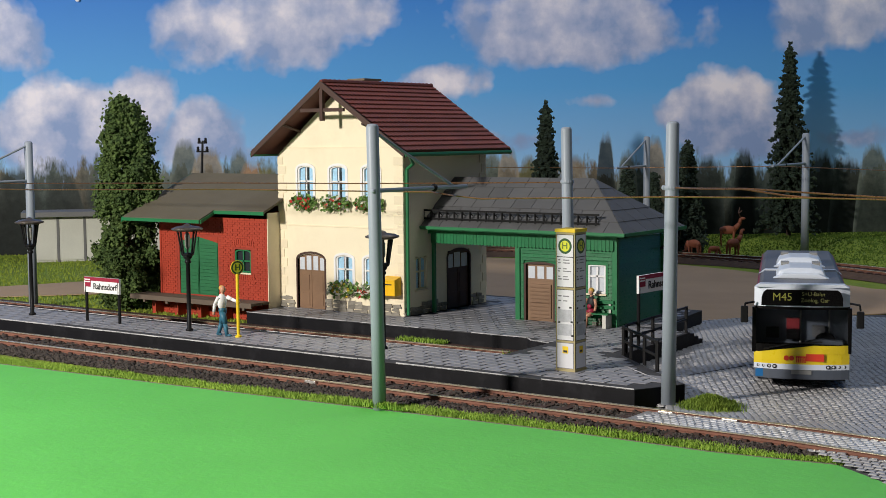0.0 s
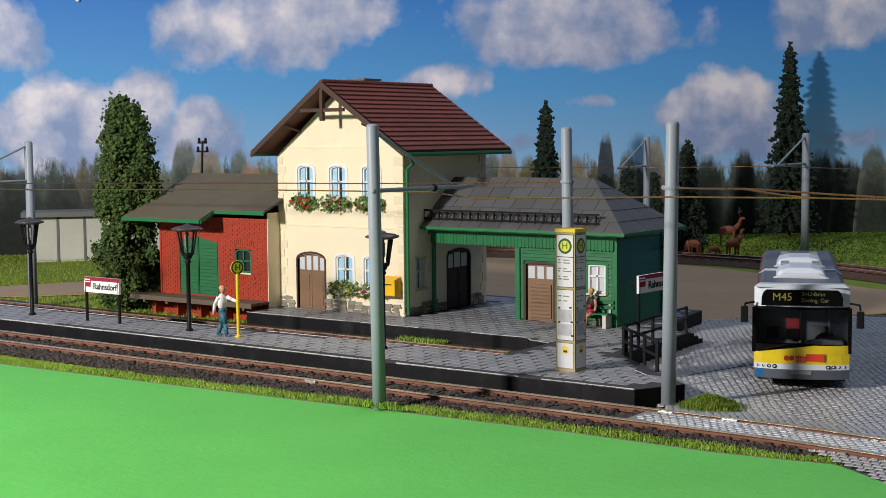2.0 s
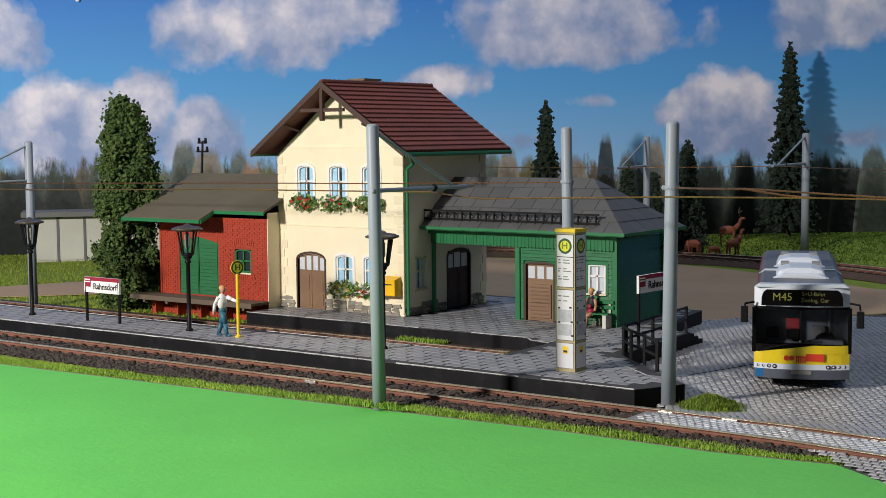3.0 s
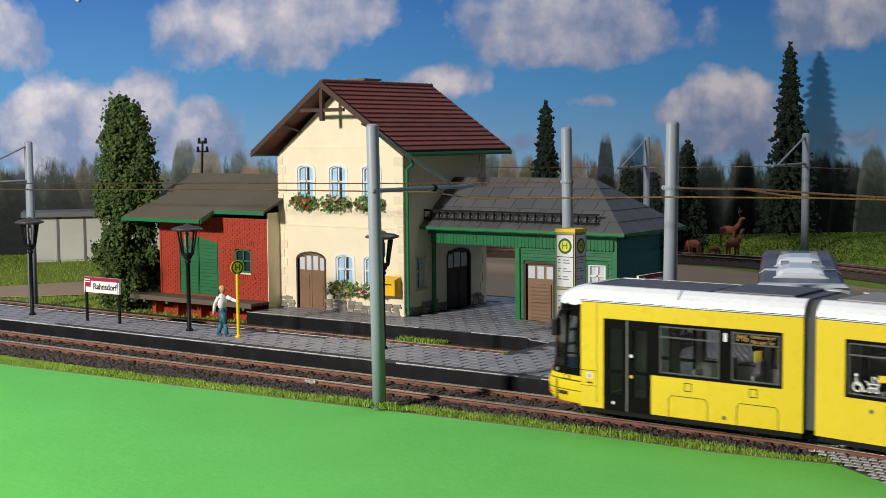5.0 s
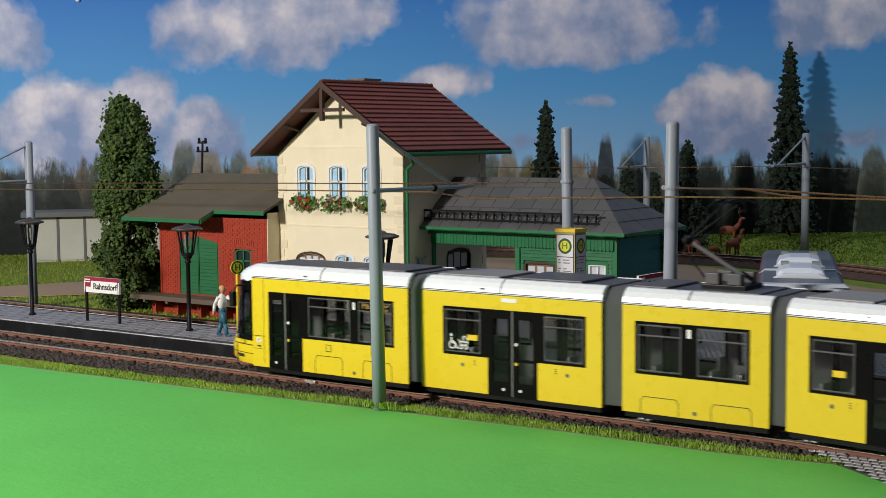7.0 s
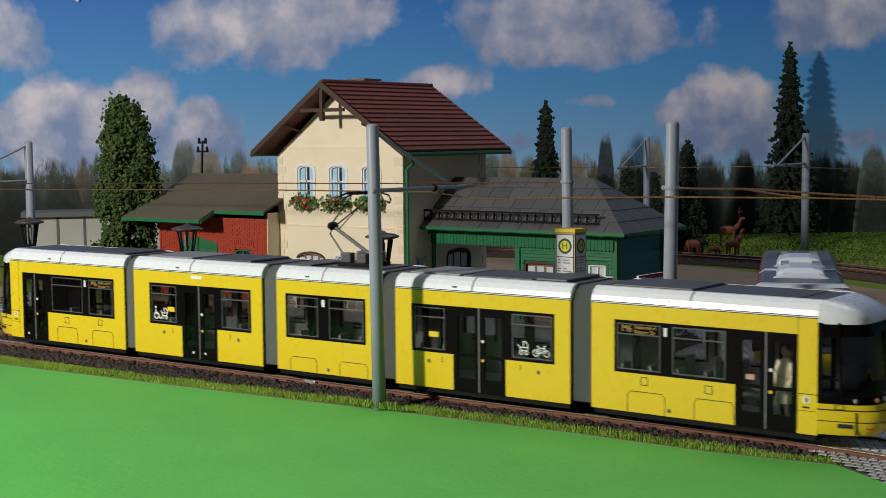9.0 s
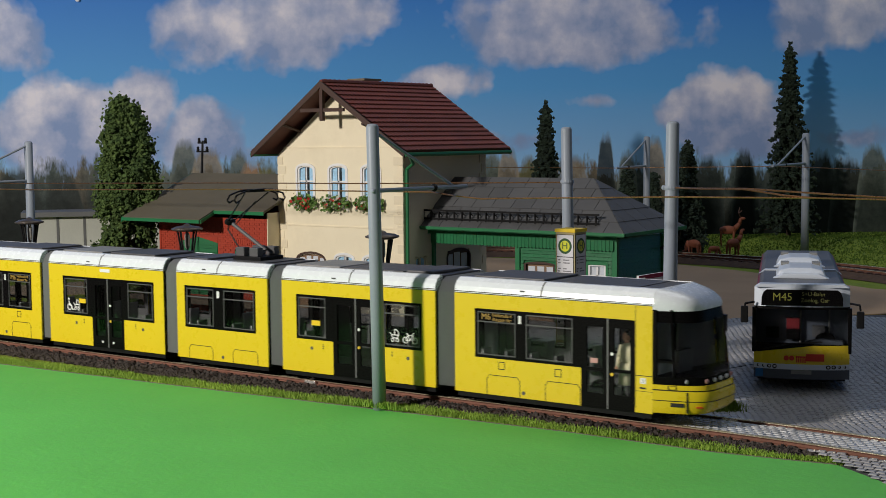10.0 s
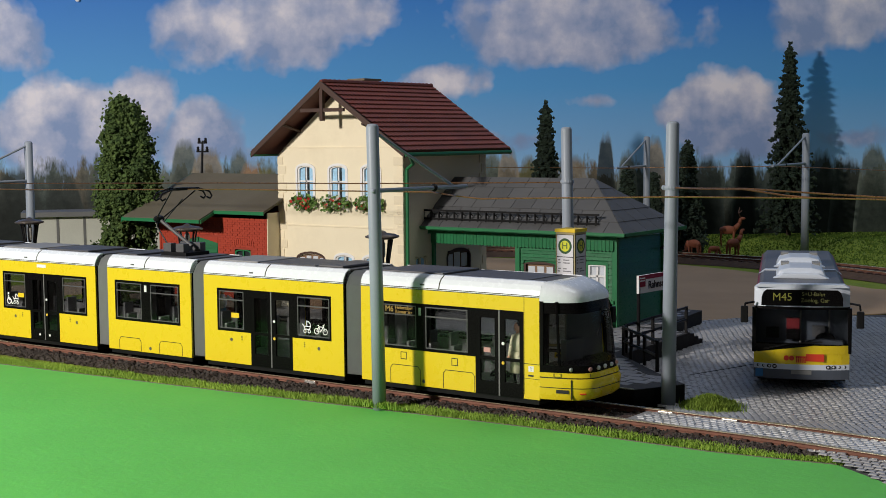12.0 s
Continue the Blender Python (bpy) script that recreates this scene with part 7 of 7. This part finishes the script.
    while x < L1 - 0.5:
        if not any(a - 0.2 < x < b + 0.2 for a, b in drs):
            for s in (-1, 1):
                f = bm_new()
                box(f, x - 0.22, x + 0.22, s * 0.95 - 0.18, s * 0.95 + 0.18, 0.75, 0.85)
                box(f, x + 0.16, x + 0.24, s * 0.95 - 0.18, s * 0.95 + 0.18, 0.85, 1.42)
                part("seat", f, SEAT_GREY, body)
        x += 0.72
    return body, mid


def bellows(ends):
    """The pleated grey gangway between two car bodies."""
    xa, xb = ends
    mid, L = (xa + xb) / 2, (xb - xa) / 2 + 0.05
    bm = bm_new()
    n, rings = 24, []
    for i in range(n + 1):
        k = 1.0 if i % 2 else 0.945
        w, h = 1.11 * k, 3.16 * (1 if i % 2 else 0.988)
        rings.append([bm.verts.new((-L + 2 * L * i / n, y, z)) for y, z in ((-w, 0.36), (w, 0.36), (w, h - 0.35), (w - 0.14, h - 0.1), (w - 0.34, h), (-w + 0.34, h), (-w + 0.14, h - 0.1), (-w, h - 0.35))])
    for p, q in zip(rings, rings[1:]):
        for k in range(8):
            bm.faces.new((p[k], p[(k + 1) % 8], q[(k + 1) % 8], q[k]))
    ob = part("bellows", bm, BELLOWS, TRAM, "grey pleated bellows")
    SECTIONS.append((ob, xa, xb))


def cab_nose(body, x, s):
    """The tapering driver's end: yellow bumper, dark windscreen, white brow."""
    def outline(tip, n=22, w=1.2):
        pts = []
        for i in range(n + 1):
            u = math.sin(math.pi * (i / n - 0.5))
            pts.append((x + s * tip * (1 - abs(u) ** 5.5), w * u))
        return pts
    def loft(name, mat, rows, label="", par=body, cap=True):
        bm = bm_new()
        rings = [[bm.verts.new((px, py, z)) for px, py in outline(tip, w=w)] for z, tip, w in rows]
        for p, q in zip(rings, rings[1:]):
            for i in range(len(p) - 1):
                bm.faces.new((p[i], p[i + 1], q[i + 1], q[i]))
        if cap:
            for ring in (rings[0], rings[-1][::-1]):
                bm.faces.new([bm.verts.new(v.co) for v in ring])
        return part(name, bm, mat, par, label, smooth=True)
    loft("bumper", TRAM_YELLOW, [(0.33, 1.12, 1.18), (0.45, 1.26, 1.2), (0.78, 1.30, 1.2), (0.86, 1.26, 1.2)], "yellow bumper")
    loft("bumper_groove", TRAM_LINE, [(0.86, 1.23, 1.195), (0.89, 1.23, 1.195)])
    loft("nose_panel", TRAM_YELLOW, [(0.89, 1.25, 1.2), (1.0, 1.21, 1.2)], "yellow nose panel")
    loft("light_band", TRAM_BLACK, [(1.0, 1.17, 1.195), (1.18, 1.14, 1.195)], "dark headlight band")
    ws = loft("windscreen", GLASS, [(1.18, 1.14, 1.19), (1.9, 1.06, 1.19), (2.45, 0.96, 1.19)], "dark curved windscreen", cap=False)
    ws.visible_shadow = False
    loft("screen_header", TRAM_BLACK, [(2.45, 0.965, 1.195), (2.72, 0.90, 1.195)])
    loft("brow", TRAM_WHITE, [(2.72, 0.93, 1.2), (2.82, 0.92, 1.2), (2.90, 0.87, 1.19), (2.98, 0.78, 1.175), (3.06, 0.64, 1.13), (3.13, 0.46, 1.07), (3.18, 0.28, 1.0), (3.205, 0.12, 0.93)], "white rounded brow")
    for y in (-1.18, 1.18):
        bm = bm_new()
        box(bm, *sorted((x, x + s * 0.10)), y - 0.025, y + 0.025, 1.18, 2.75)
        part("screen_pillar", bm, TRAM_BLACK, body)
        bm = bm_new()
        pipe(bm, [(x + s * 0.50, y * 0.92, 1.18), (x + s * 0.42, y * 0.92, 2.75)], 0.035, 6)
        part("screen_pillar", bm, TRAM_BLACK, body)
        bm = bm_new()
        box(bm, *sorted((x + s * 0.12, x + s * 0.55)), y * 0.985 - 0.01, y * 0.985 + 0.01, 1.52, 1.56)
        part("side_light_bar", bm, TRAM_BLACK, body)
    for i in range(7):
        u = -0.82 + 1.64 * i / 6
        bm = bm_new()
        blob(bm, (x + s * (1.16 * (1 - abs(u) ** 5.5) + 0.005), 1.2 * u, 1.09), (0.035, 0.085, 0.055), 8, 6)
        part("headlight", bm, LENS if i not in (1, 5) else BLUSH, body)
    for z, mat, h in ((0.62, TRAM_LINE, 0.02),):
        loft("bumper_line", mat, [(z, 1.285, 1.203), (z + h, 1.286, 1.203)])
    bm = bm_new()
    box(bm, *sorted((x + s * 0.5, x + s * 0.85)), -0.6, 0.6, 0.9, 1.12)
    part("driver_desk", bm, INTERIOR, body)
    bm = bm_new()
    box(bm, *sorted((x + s * 0.1, x + s * 0.25)), -0.3, 0.3, 0.6, 1.7)
    part("driver_seat", bm, SEAT_GREY, body)
    bm = bm_new()
    box(bm, *sorted((x - s * 0.02, x + s * 0.02)), 0.1, 1.1, 0.4, 2.7)
    part("cab_wall", bm, INTERIOR, body)
    bm = bm_new()
    pipe(bm, [(x + s * 0.97, 0.15, 2.5), (x + s * 1.04, 0.05, 2.2), (x + s * 1.09, -0.25, 1.9)], 0.018, 5)
    part("wiper", bm, BLACK_METAL, body)
    # one mirror, on the driver's left
    bm = bm_new()
    pipe(bm, [(x + s * 0.32, s * 1.12, 2.60), (x + s * 0.52, s * 1.30, 2.58), (x + s * 0.60, s * 1.36, 2.36)], 0.03, 6)
    m = part("mirror_arm", bm, BLACK_METAL, body)
    bm = bm_new()
    box(bm, *sorted((x + s * 0.52, x + s * 0.68)), s * 1.36 - 0.09, s * 1.36 + 0.09, 1.98, 2.40)
    part("mirror", bm, BLACK_METAL, m, bevel=0.03)
    # yellow corner post lines, crest and bars for writing
    for yy in (-1.2, 1.2):
        sg = -1 if yy < 0 else 1
        def flat(nm, mat, a, b, c, d):
            bm = bm_new()
            box(bm, *sorted((x - s * a, x - s * b)), *sorted((yy, yy + sg * 0.005)), c, d)
            part(nm, bm, mat, body)
        flat("panel_line", TRAM_LINE, 0.0, 0.46, 1.165, 1.18)
        flat("panel_line", TRAM_LINE, 0.0, 0.46, 0.80, 0.81)
        flat("panel_line", TRAM_LINE, 0.44, 0.45, 0.4, 2.86)
        flat("crest", WHITE, 0.17, 0.32, 0.98, 1.12)
        flat("crest_mark", DARK_INK, 0.21, 0.27, 1.0, 1.10)
        flat("print_bar", DARK_INK, 0.17, 0.33, 0.86, 0.90)
    def nose_strip(nm, mat, u0, u1, z0, z1, tip, side=-1):
        """A thin plate that follows the bowed nose from u0 to u1 of its half width."""
        bm = bm_new()
        rows = []
        for i in range(5):
            u = u0 + (u1 - u0) * i / 4
            dx = tip * (1 - u ** 5.5)
            rows.append([bm.verts.new((x + s * (dx + e), side * (1.2 * u + e), z)) for e in (-0.01, 0.012) for z in (z0, z1)])
        for p, q in zip(rows, rows[1:]):
            for m0, m1 in ((0, 1), (1, 3), (3, 2), (2, 0)):
                bm.faces.new((p[m0], q[m0], q[m1], p[m1]))
        for p in (rows[0], rows[-1]):
            bm.faces.new((p[0], p[1], p[3], p[2]))
        part(nm, bm, mat, body)
    for side in (-1, 1):
        nose_strip("panel_line", TRAM_LINE, 0.835, 0.845, 0.36, 0.84, 1.285, side)
        nose_strip("panel_line", TRAM_LINE, 0.60, 0.605, 0.89, 1.0, 1.235, side)
        nose_strip("number_bar", DARK_INK, 0.86, 0.93, 0.50, 0.585, 1.285, side)
        nose_strip("print_bar", LIGHT_RED, 0.70, 0.77, 0.49, 0.515, 1.288, side)
        nose_strip("towing_flap", TRAM_LINE, 0.90, 0.94, 0.90, 0.985, 1.235, side)
        nose_strip("towing_flap_cover", TRAM_YELLOW, 0.904, 0.936, 0.908, 0.977, 1.24, side)


BLUSH = surface("pink_lamp_lens", (0.55, 0.30, 0.28), 0.2, var=0.05)
eb, em = tram_section((-7.68, -2.04), [(-7.05, -5.76), (-5.6, -4.12)], [(-3.95, -2.5)], 1, [(-7.3, -5.2, 0.10, ROOF_GREY), (-5.1, -2.6, 0.03, ROOF_GREY)], [("arch", -6.2, 0.80), ("arch", -4.47, 0.80), ("flap", -6.25, 1.05), ("flap", -4.6, 1.02), ("cap", -5.6, 0.42)])
cab_nose(eb, -2.04 - em, 1)
bellows((-8.30, -7.68))
db, dm = tram_section((-13.64, -8.30), [(-13.1, -11.97), (-10.05, -8.74)], [(-11.77, -10.17)], 0, [(-13.4, -11.8, 0.10, ROOF_LIGHT), (-11.7, -9.6, 0.08, ROOF_GREY), (-9.5, -8.6, 0.14, ROOF_GREY)], [("cap", -12.55, 0.98), ("cap", -9.2, 0.98)])
bellows((-14.2, -13.64))
cb, cm = tram_section((-17.88, -14.2), [(-17.54, -16.28), (-16.02, -14.66)], [], 0, [(-17.8, -16.9, 0.10, ROOF_GREY), (-16.2, -14.6, 0.06, ROOF_GREY)], [("arch", -16.9, 0.70), ("arch", -15.1, 0.70), ("cap", -16.0, 0.42)])
bellows((-18.45, -17.88))
bb, bmid = tram_section((-23.80, -18.45), [(-23.11, -21.88), (-20.13, -18.88)], [(-21.72, -20.25)], 0, [(-23.5, -21.6, 0.10, ROOF_LIGHT), (-21.2, -19.2, 0.12, ROOF_GREY)], [("cap", -22.5, 0.98), ("cap", -19.4, 0.98)])
bellows((-24.25, -23.80))
ab, am = tram_section((-29.85, -24.25), [(-27.80, -26.16), (-26.0, -24.72)], [(-29.22, -27.95)], -1, [(-26.5, -24.6, 0.10, ROOF_GREY), (-29.2, -26.7, 0.03, ROOF_GREY)], [("arch", -27.0, 0.80), ("arch", -25.3, 0.80), ("flap", -27.0, 1.02), ("flap", -25.4, 1.05), ("cap", -26.1, 0.42)])
cab_nose(ab, -29.85 - am, -1)


def decal(body, mid, x0, x1, z0, z1, mat, name="sticker", s=-1, y=1.213):
    bm = bm_new()
    box(bm, x0 - mid, x1 - mid, *sorted((s * (y - 0.02), s * y)), z0, z1)
    return part(name, bm, mat, body)


# destination boxes, stickers and pictograms on the near side
for body, mid, x0 in ((eb, em, -7.0), (ab, am, -25.95)):
    decal(body, mid, x0 + 0.1, x0 + 1.12, 2.12, 2.40, TRAM_BLACK, "destination_box", y=1.19)
    words("route_number", "M6", 0.22, AMBER, body, at(x0 + 0.28 - mid, -1.192, 2.26, 90, 0, 0))
    for k, text in enumerate(("Hellersdorf", "Riesaer Str")):
        words("destination", text, 0.125, AMBER, body, at(x0 + 0.76 - mid, -1.192, 2.31 - 0.11 * k, 90, 0, 0))
for body, mid, x0 in ((db, dm, -12.55), (bb, bmid, -22.35)):
    decal(body, mid, x0, x0 + 0.3, 1.62, 1.76, STOP_YELLOW, "sticker", y=1.19)


def stroke(f, pts, w=0.022):
    """A painted line of even width through the points (x, z) on the near window plane."""
    for (xa, za), (xb, zb) in zip(pts, pts[1:]):
        d = math.hypot(xb - xa, zb - za)
        nx, nz = -(zb - za) / d * w / 2, (xb - xa) / d * w / 2
        prism(f, [(xa - nx, za - nz), (xb - nx, zb - nz), (xb + nx, zb + nz), (xa + nx, za + nz)], "y", -1.193, -1.185)


def circle(f, x, z, r, w=0.022):
    ring = [[(x + q * math.cos(math.tau * k / 16), z + q * math.sin(math.tau * k / 16)) for k in range(16)] for q in (r, r - w)]
    ring_prism(f, ring[0], ring[1], "y", -1.193, -1.185)


def pram_sign(body, x, z):
    f = bm_new()
    for dx in (-0.075, 0.085):
        circle(f, x + dx, z + 0.055, 0.055)
    stroke(f, [(x - 0.07, z + 0.11), (x - 0.11, z + 0.19), (x + 0.13, z + 0.19), (x + 0.09, z + 0.11), (x - 0.07, z + 0.11)], 0.026)
    stroke(f, [(x + 0.13, z + 0.19), (x + 0.12, z + 0.27), (x + 0.06, z + 0.33), (x - 0.01, z + 0.34), (x + 0.0, z + 0.20)], 0.026)
    stroke(f, [(x - 0.10, z + 0.19), (x - 0.17, z + 0.25)])
    part("pram_pictogram", f, WHITE, body, "white pram pictogram")


def bicycle_sign(body, x, z):
    f = bm_new()
    for dx in (-0.155, 0.155):
        circle(f, x + dx, z + 0.09, 0.09)
    stroke(f, [(x - 0.155, z + 0.09), (x - 0.07, z + 0.22), (x + 0.09, z + 0.22), (x - 0.01, z + 0.08), (x - 0.155, z + 0.09)])
    stroke(f, [(x + 0.155, z + 0.09), (x + 0.08, z + 0.27), (x + 0.14, z + 0.29)])
    stroke(f, [(x - 0.01, z + 0.08), (x - 0.08, z + 0.26), (x - 0.12, z + 0.26)])
    part("bicycle_pictogram", f, WHITE, body, "white bicycle pictogram")


def wheelchair_sign(body, x, z):
    f = bm_new()
    circle(f, x, z + 0.11, 0.11, 0.03)
    stroke(f, [(x - 0.03, z + 0.30), (x - 0.01, z + 0.16), (x + 0.10, z + 0.15), (x + 0.15, z + 0.02), (x + 0.19, z + 0.04)], 0.034)
    rod(f, (x - 0.03, -1.185, z + 0.36), (x - 0.03, -1.193, z + 0.36), 0.038, 0.038, 12)
    part("wheelchair_pictogram", f, WHITE, body, "white wheelchair pictogram")


pram_sign(db, -9.64 - dm, 1.38)
bicycle_sign(db, -9.13 - dm, 1.37)
wheelchair_sign(bb, -22.83 - bmid, 1.36)
pram_sign(bb, -22.48 - bmid, 1.37)
for body, mid, xs in ((db, dm, (-9.75, -12.15)), (bb, bmid, (-19.75, -22.15))):
    for xx in xs:
        for k in range(3):
            decal(body, mid, xx, xx + 0.045, 0.99 + 0.05 * k, 1.015 + 0.05 * k, DARK_INK, "print_bar", y=1.204)
for body, mid, xs in ((bb, bmid, (-21.25, -20.75)), (ab, am, (-28.95,))):
    for xx in xs:
        f = bm_new()
        rod(f, (xx - mid, -1.2, 0.46), (xx - mid, -1.214, 0.46), 0.04, 0.04, 12)
        part("door_stud", f, WHITE, body)
decal(bb, bmid, -21.3, -20.85, 2.66, 2.76, WHITE, "roof_sign")
decal(eb, em, -3.7, -3.5, 1.36, 1.48, BLUSH, "sticker", y=1.196)
decal(eb, em, -5.74, -5.66, 2.15, 2.35, WHITE, "sticker")
decal(cb, cm, -16.2, -16.1, 2.15, 2.35, WHITE, "sticker")
decal(ab, am, -26.12, -26.04, 2.15, 2.35, WHITE, "sticker")
standing_doll("figurine", "", at(-2.95 - em, -0.75, 0.42, 0, 0, -25), surface("cream_coat", (0.62, 0.58, 0.40), 0.6, var=0.06), DARK_INK, DARK_INK, coat=True, parent=eb, s=0.95)


def pantograph(body, mid):
    x = -15.65 - mid
    z0 = 3.20
    bm = bm_new()
    box(bm, x - 0.55, x + 0.55, -0.5, 0.5, z0, z0 + 0.14)
    base = part("pantograph_base", bm, BLACK_METAL, body, bevel=0.02)
    for sx in (-0.35, 0.2):
        for sy in (-0.35, 0.35):
            f = bm_new()
            box(f, x + sx - 0.12, x + sx + 0.22, sy - 0.12, sy + 0.12, z0 + 0.14, z0 + 0.40)
            part("spring_box", f, ROOF_GREY, base, bevel=0.02)
    knee = (x - 1.13, 0, z0 + 1.10)
    top = (x - 0.02, 0, z0 + 1.99)
    f = bm_new()
    pipe(f, [(x + 0.3, 0, z0 + 0.3), knee], 0.055, 8)
    part("lower_arm", f, ROOF_GREY, base, "grey lower arm")
    f = bm_new()
    pipe(f, [(x - 0.62, 0.0, z0 + 0.12), (x - 0.75, 0, z0 + 0.30), (x - 1.23, 0, z0 + 0.86), (x - 1.15, 0, z0 + 1.08)], 0.022, 6)
    part("guide_rod", f, BLACK_METAL, base)
    f = bm_new()
    blob(f, knee, (0.13, 0.22, 0.12), 10, 6)
    part("knee_joint", f, BLACK_METAL, base)
    for sy in (-1, 1):
        f = bm_new()
        pipe(f, [(knee[0], sy * 0.12, knee[2]), (top[0], sy * 0.5, top[2])], 0.022, 6)
        part("upper_arm", f, BLACK_METAL, base)
    f = bm_new()
    pipe(f, [(knee[0] + 0.2, 0, knee[2] - 0.1), (top[0] - 0.05, 0, top[2] - 0.25)], 0.016, 6)
    part("guide_rod", f, BLACK_METAL, base)
    for dx in (-0.14, 0.14):
        f = bm_new()
        pipe(f, [(top[0] + dx, sy * q, top[2] + h) for sy, q, h in ((-1, 0.86, -0.20), (-1, 1.0, -0.26), (-1, 1.08, -0.18), (-1, 0.98, -0.04), (-1, 0.6, 0.06), (1, 0.6, 0.06), (1, 0.98, -0.04), (1, 1.08, -0.18), (1, 1.0, -0.26), (1, 0.86, -0.20))], 0.026, 6)
        part("collector_horn", f, BLACK_METAL, base)
        f = bm_new()
        box(f, top[0] + dx - 0.05, top[0] + dx + 0.05, -0.5, 0.5, top[2] + 0.03, top[2] + 0.11)
        part("collector_strip", f, BLACK_METAL, base)


pantograph(cb, cm)
for body, mid, xs in ((eb, em, (-6.2, -4.5)), (cb, cm, (-16.9, -15.1)), (ab, am, (-27.0, -25.3))):
    for xx in xs:
        for sy in (-0.755, 0.755):
            f = bm_new()
            rod(f, (xx - mid, sy - 0.06, 0.30), (xx - mid, sy + 0.06, 0.30), 0.30, 0.30, 20)
            part("wheel", f, BLACK_METAL, body)

# leading mark of the tram along the track, second by second
RUN = [(0, 40.4), (2.4, 27.3), (4.8, 14.22), (5, 13.16), (5.5, 10.48), (6, 7.76), (6.5, 5.03), (7, 2.31), (7.6, -1.0), (8.2, -4.45), (8.8, -7.78), (9, -8.71), (9.5, -10.82), (10, -12.75), (10.5, -14.18), (11, -15.22), (11.5, -15.81), (12, -15.84)]


def run_at(t):
    """Smooth run between the marks."""
    ts, ss = [r[0] for r in RUN], [r[1] for r in RUN]
    slope = [(ss[min(i + 1, len(ss) - 1)] - ss[max(i - 1, 0)]) / (ts[min(i + 1, len(ts) - 1)] - ts[max(i - 1, 0)]) for i in range(len(ts))]
    slope[-1] = 0.0
    for i in range(len(ts) - 1):
        if ts[i] <= t <= ts[i + 1]:
            h = ts[i + 1] - ts[i]
            u = (t - ts[i]) / h
            return (2 * u ** 3 - 3 * u * u + 1) * ss[i] + (u ** 3 - 2 * u * u + u) * h * slope[i] + (-2 * u ** 3 + 3 * u * u) * ss[i + 1] + (u ** 3 - u * u) * h * slope[i + 1]
    return ss[-1]


def motions():
    """The tram runs in along its track and stops; each car body and bellows follows the bend."""
    times = [i * 0.2 for i in range(61)]
    walk(TRAM, [(t, at(run_at(t), RAIL_Y, 0)) for t in times])
    for ob, xa, xb in SECTIONS:
        rows = []
        for t in times:
            s = run_at(t)
            x0, y0, _ = track_point(s + xa)
            x1, y1, _ = track_point(s + xb)
            rows.append((t, at((x0 + x1) / 2 - s, (y0 + y1) / 2 - RAIL_Y, 0, 0, 0, math.degrees(math.atan2(y1 - y0, x1 - x0)))))
        walk(ob, rows)


motions()
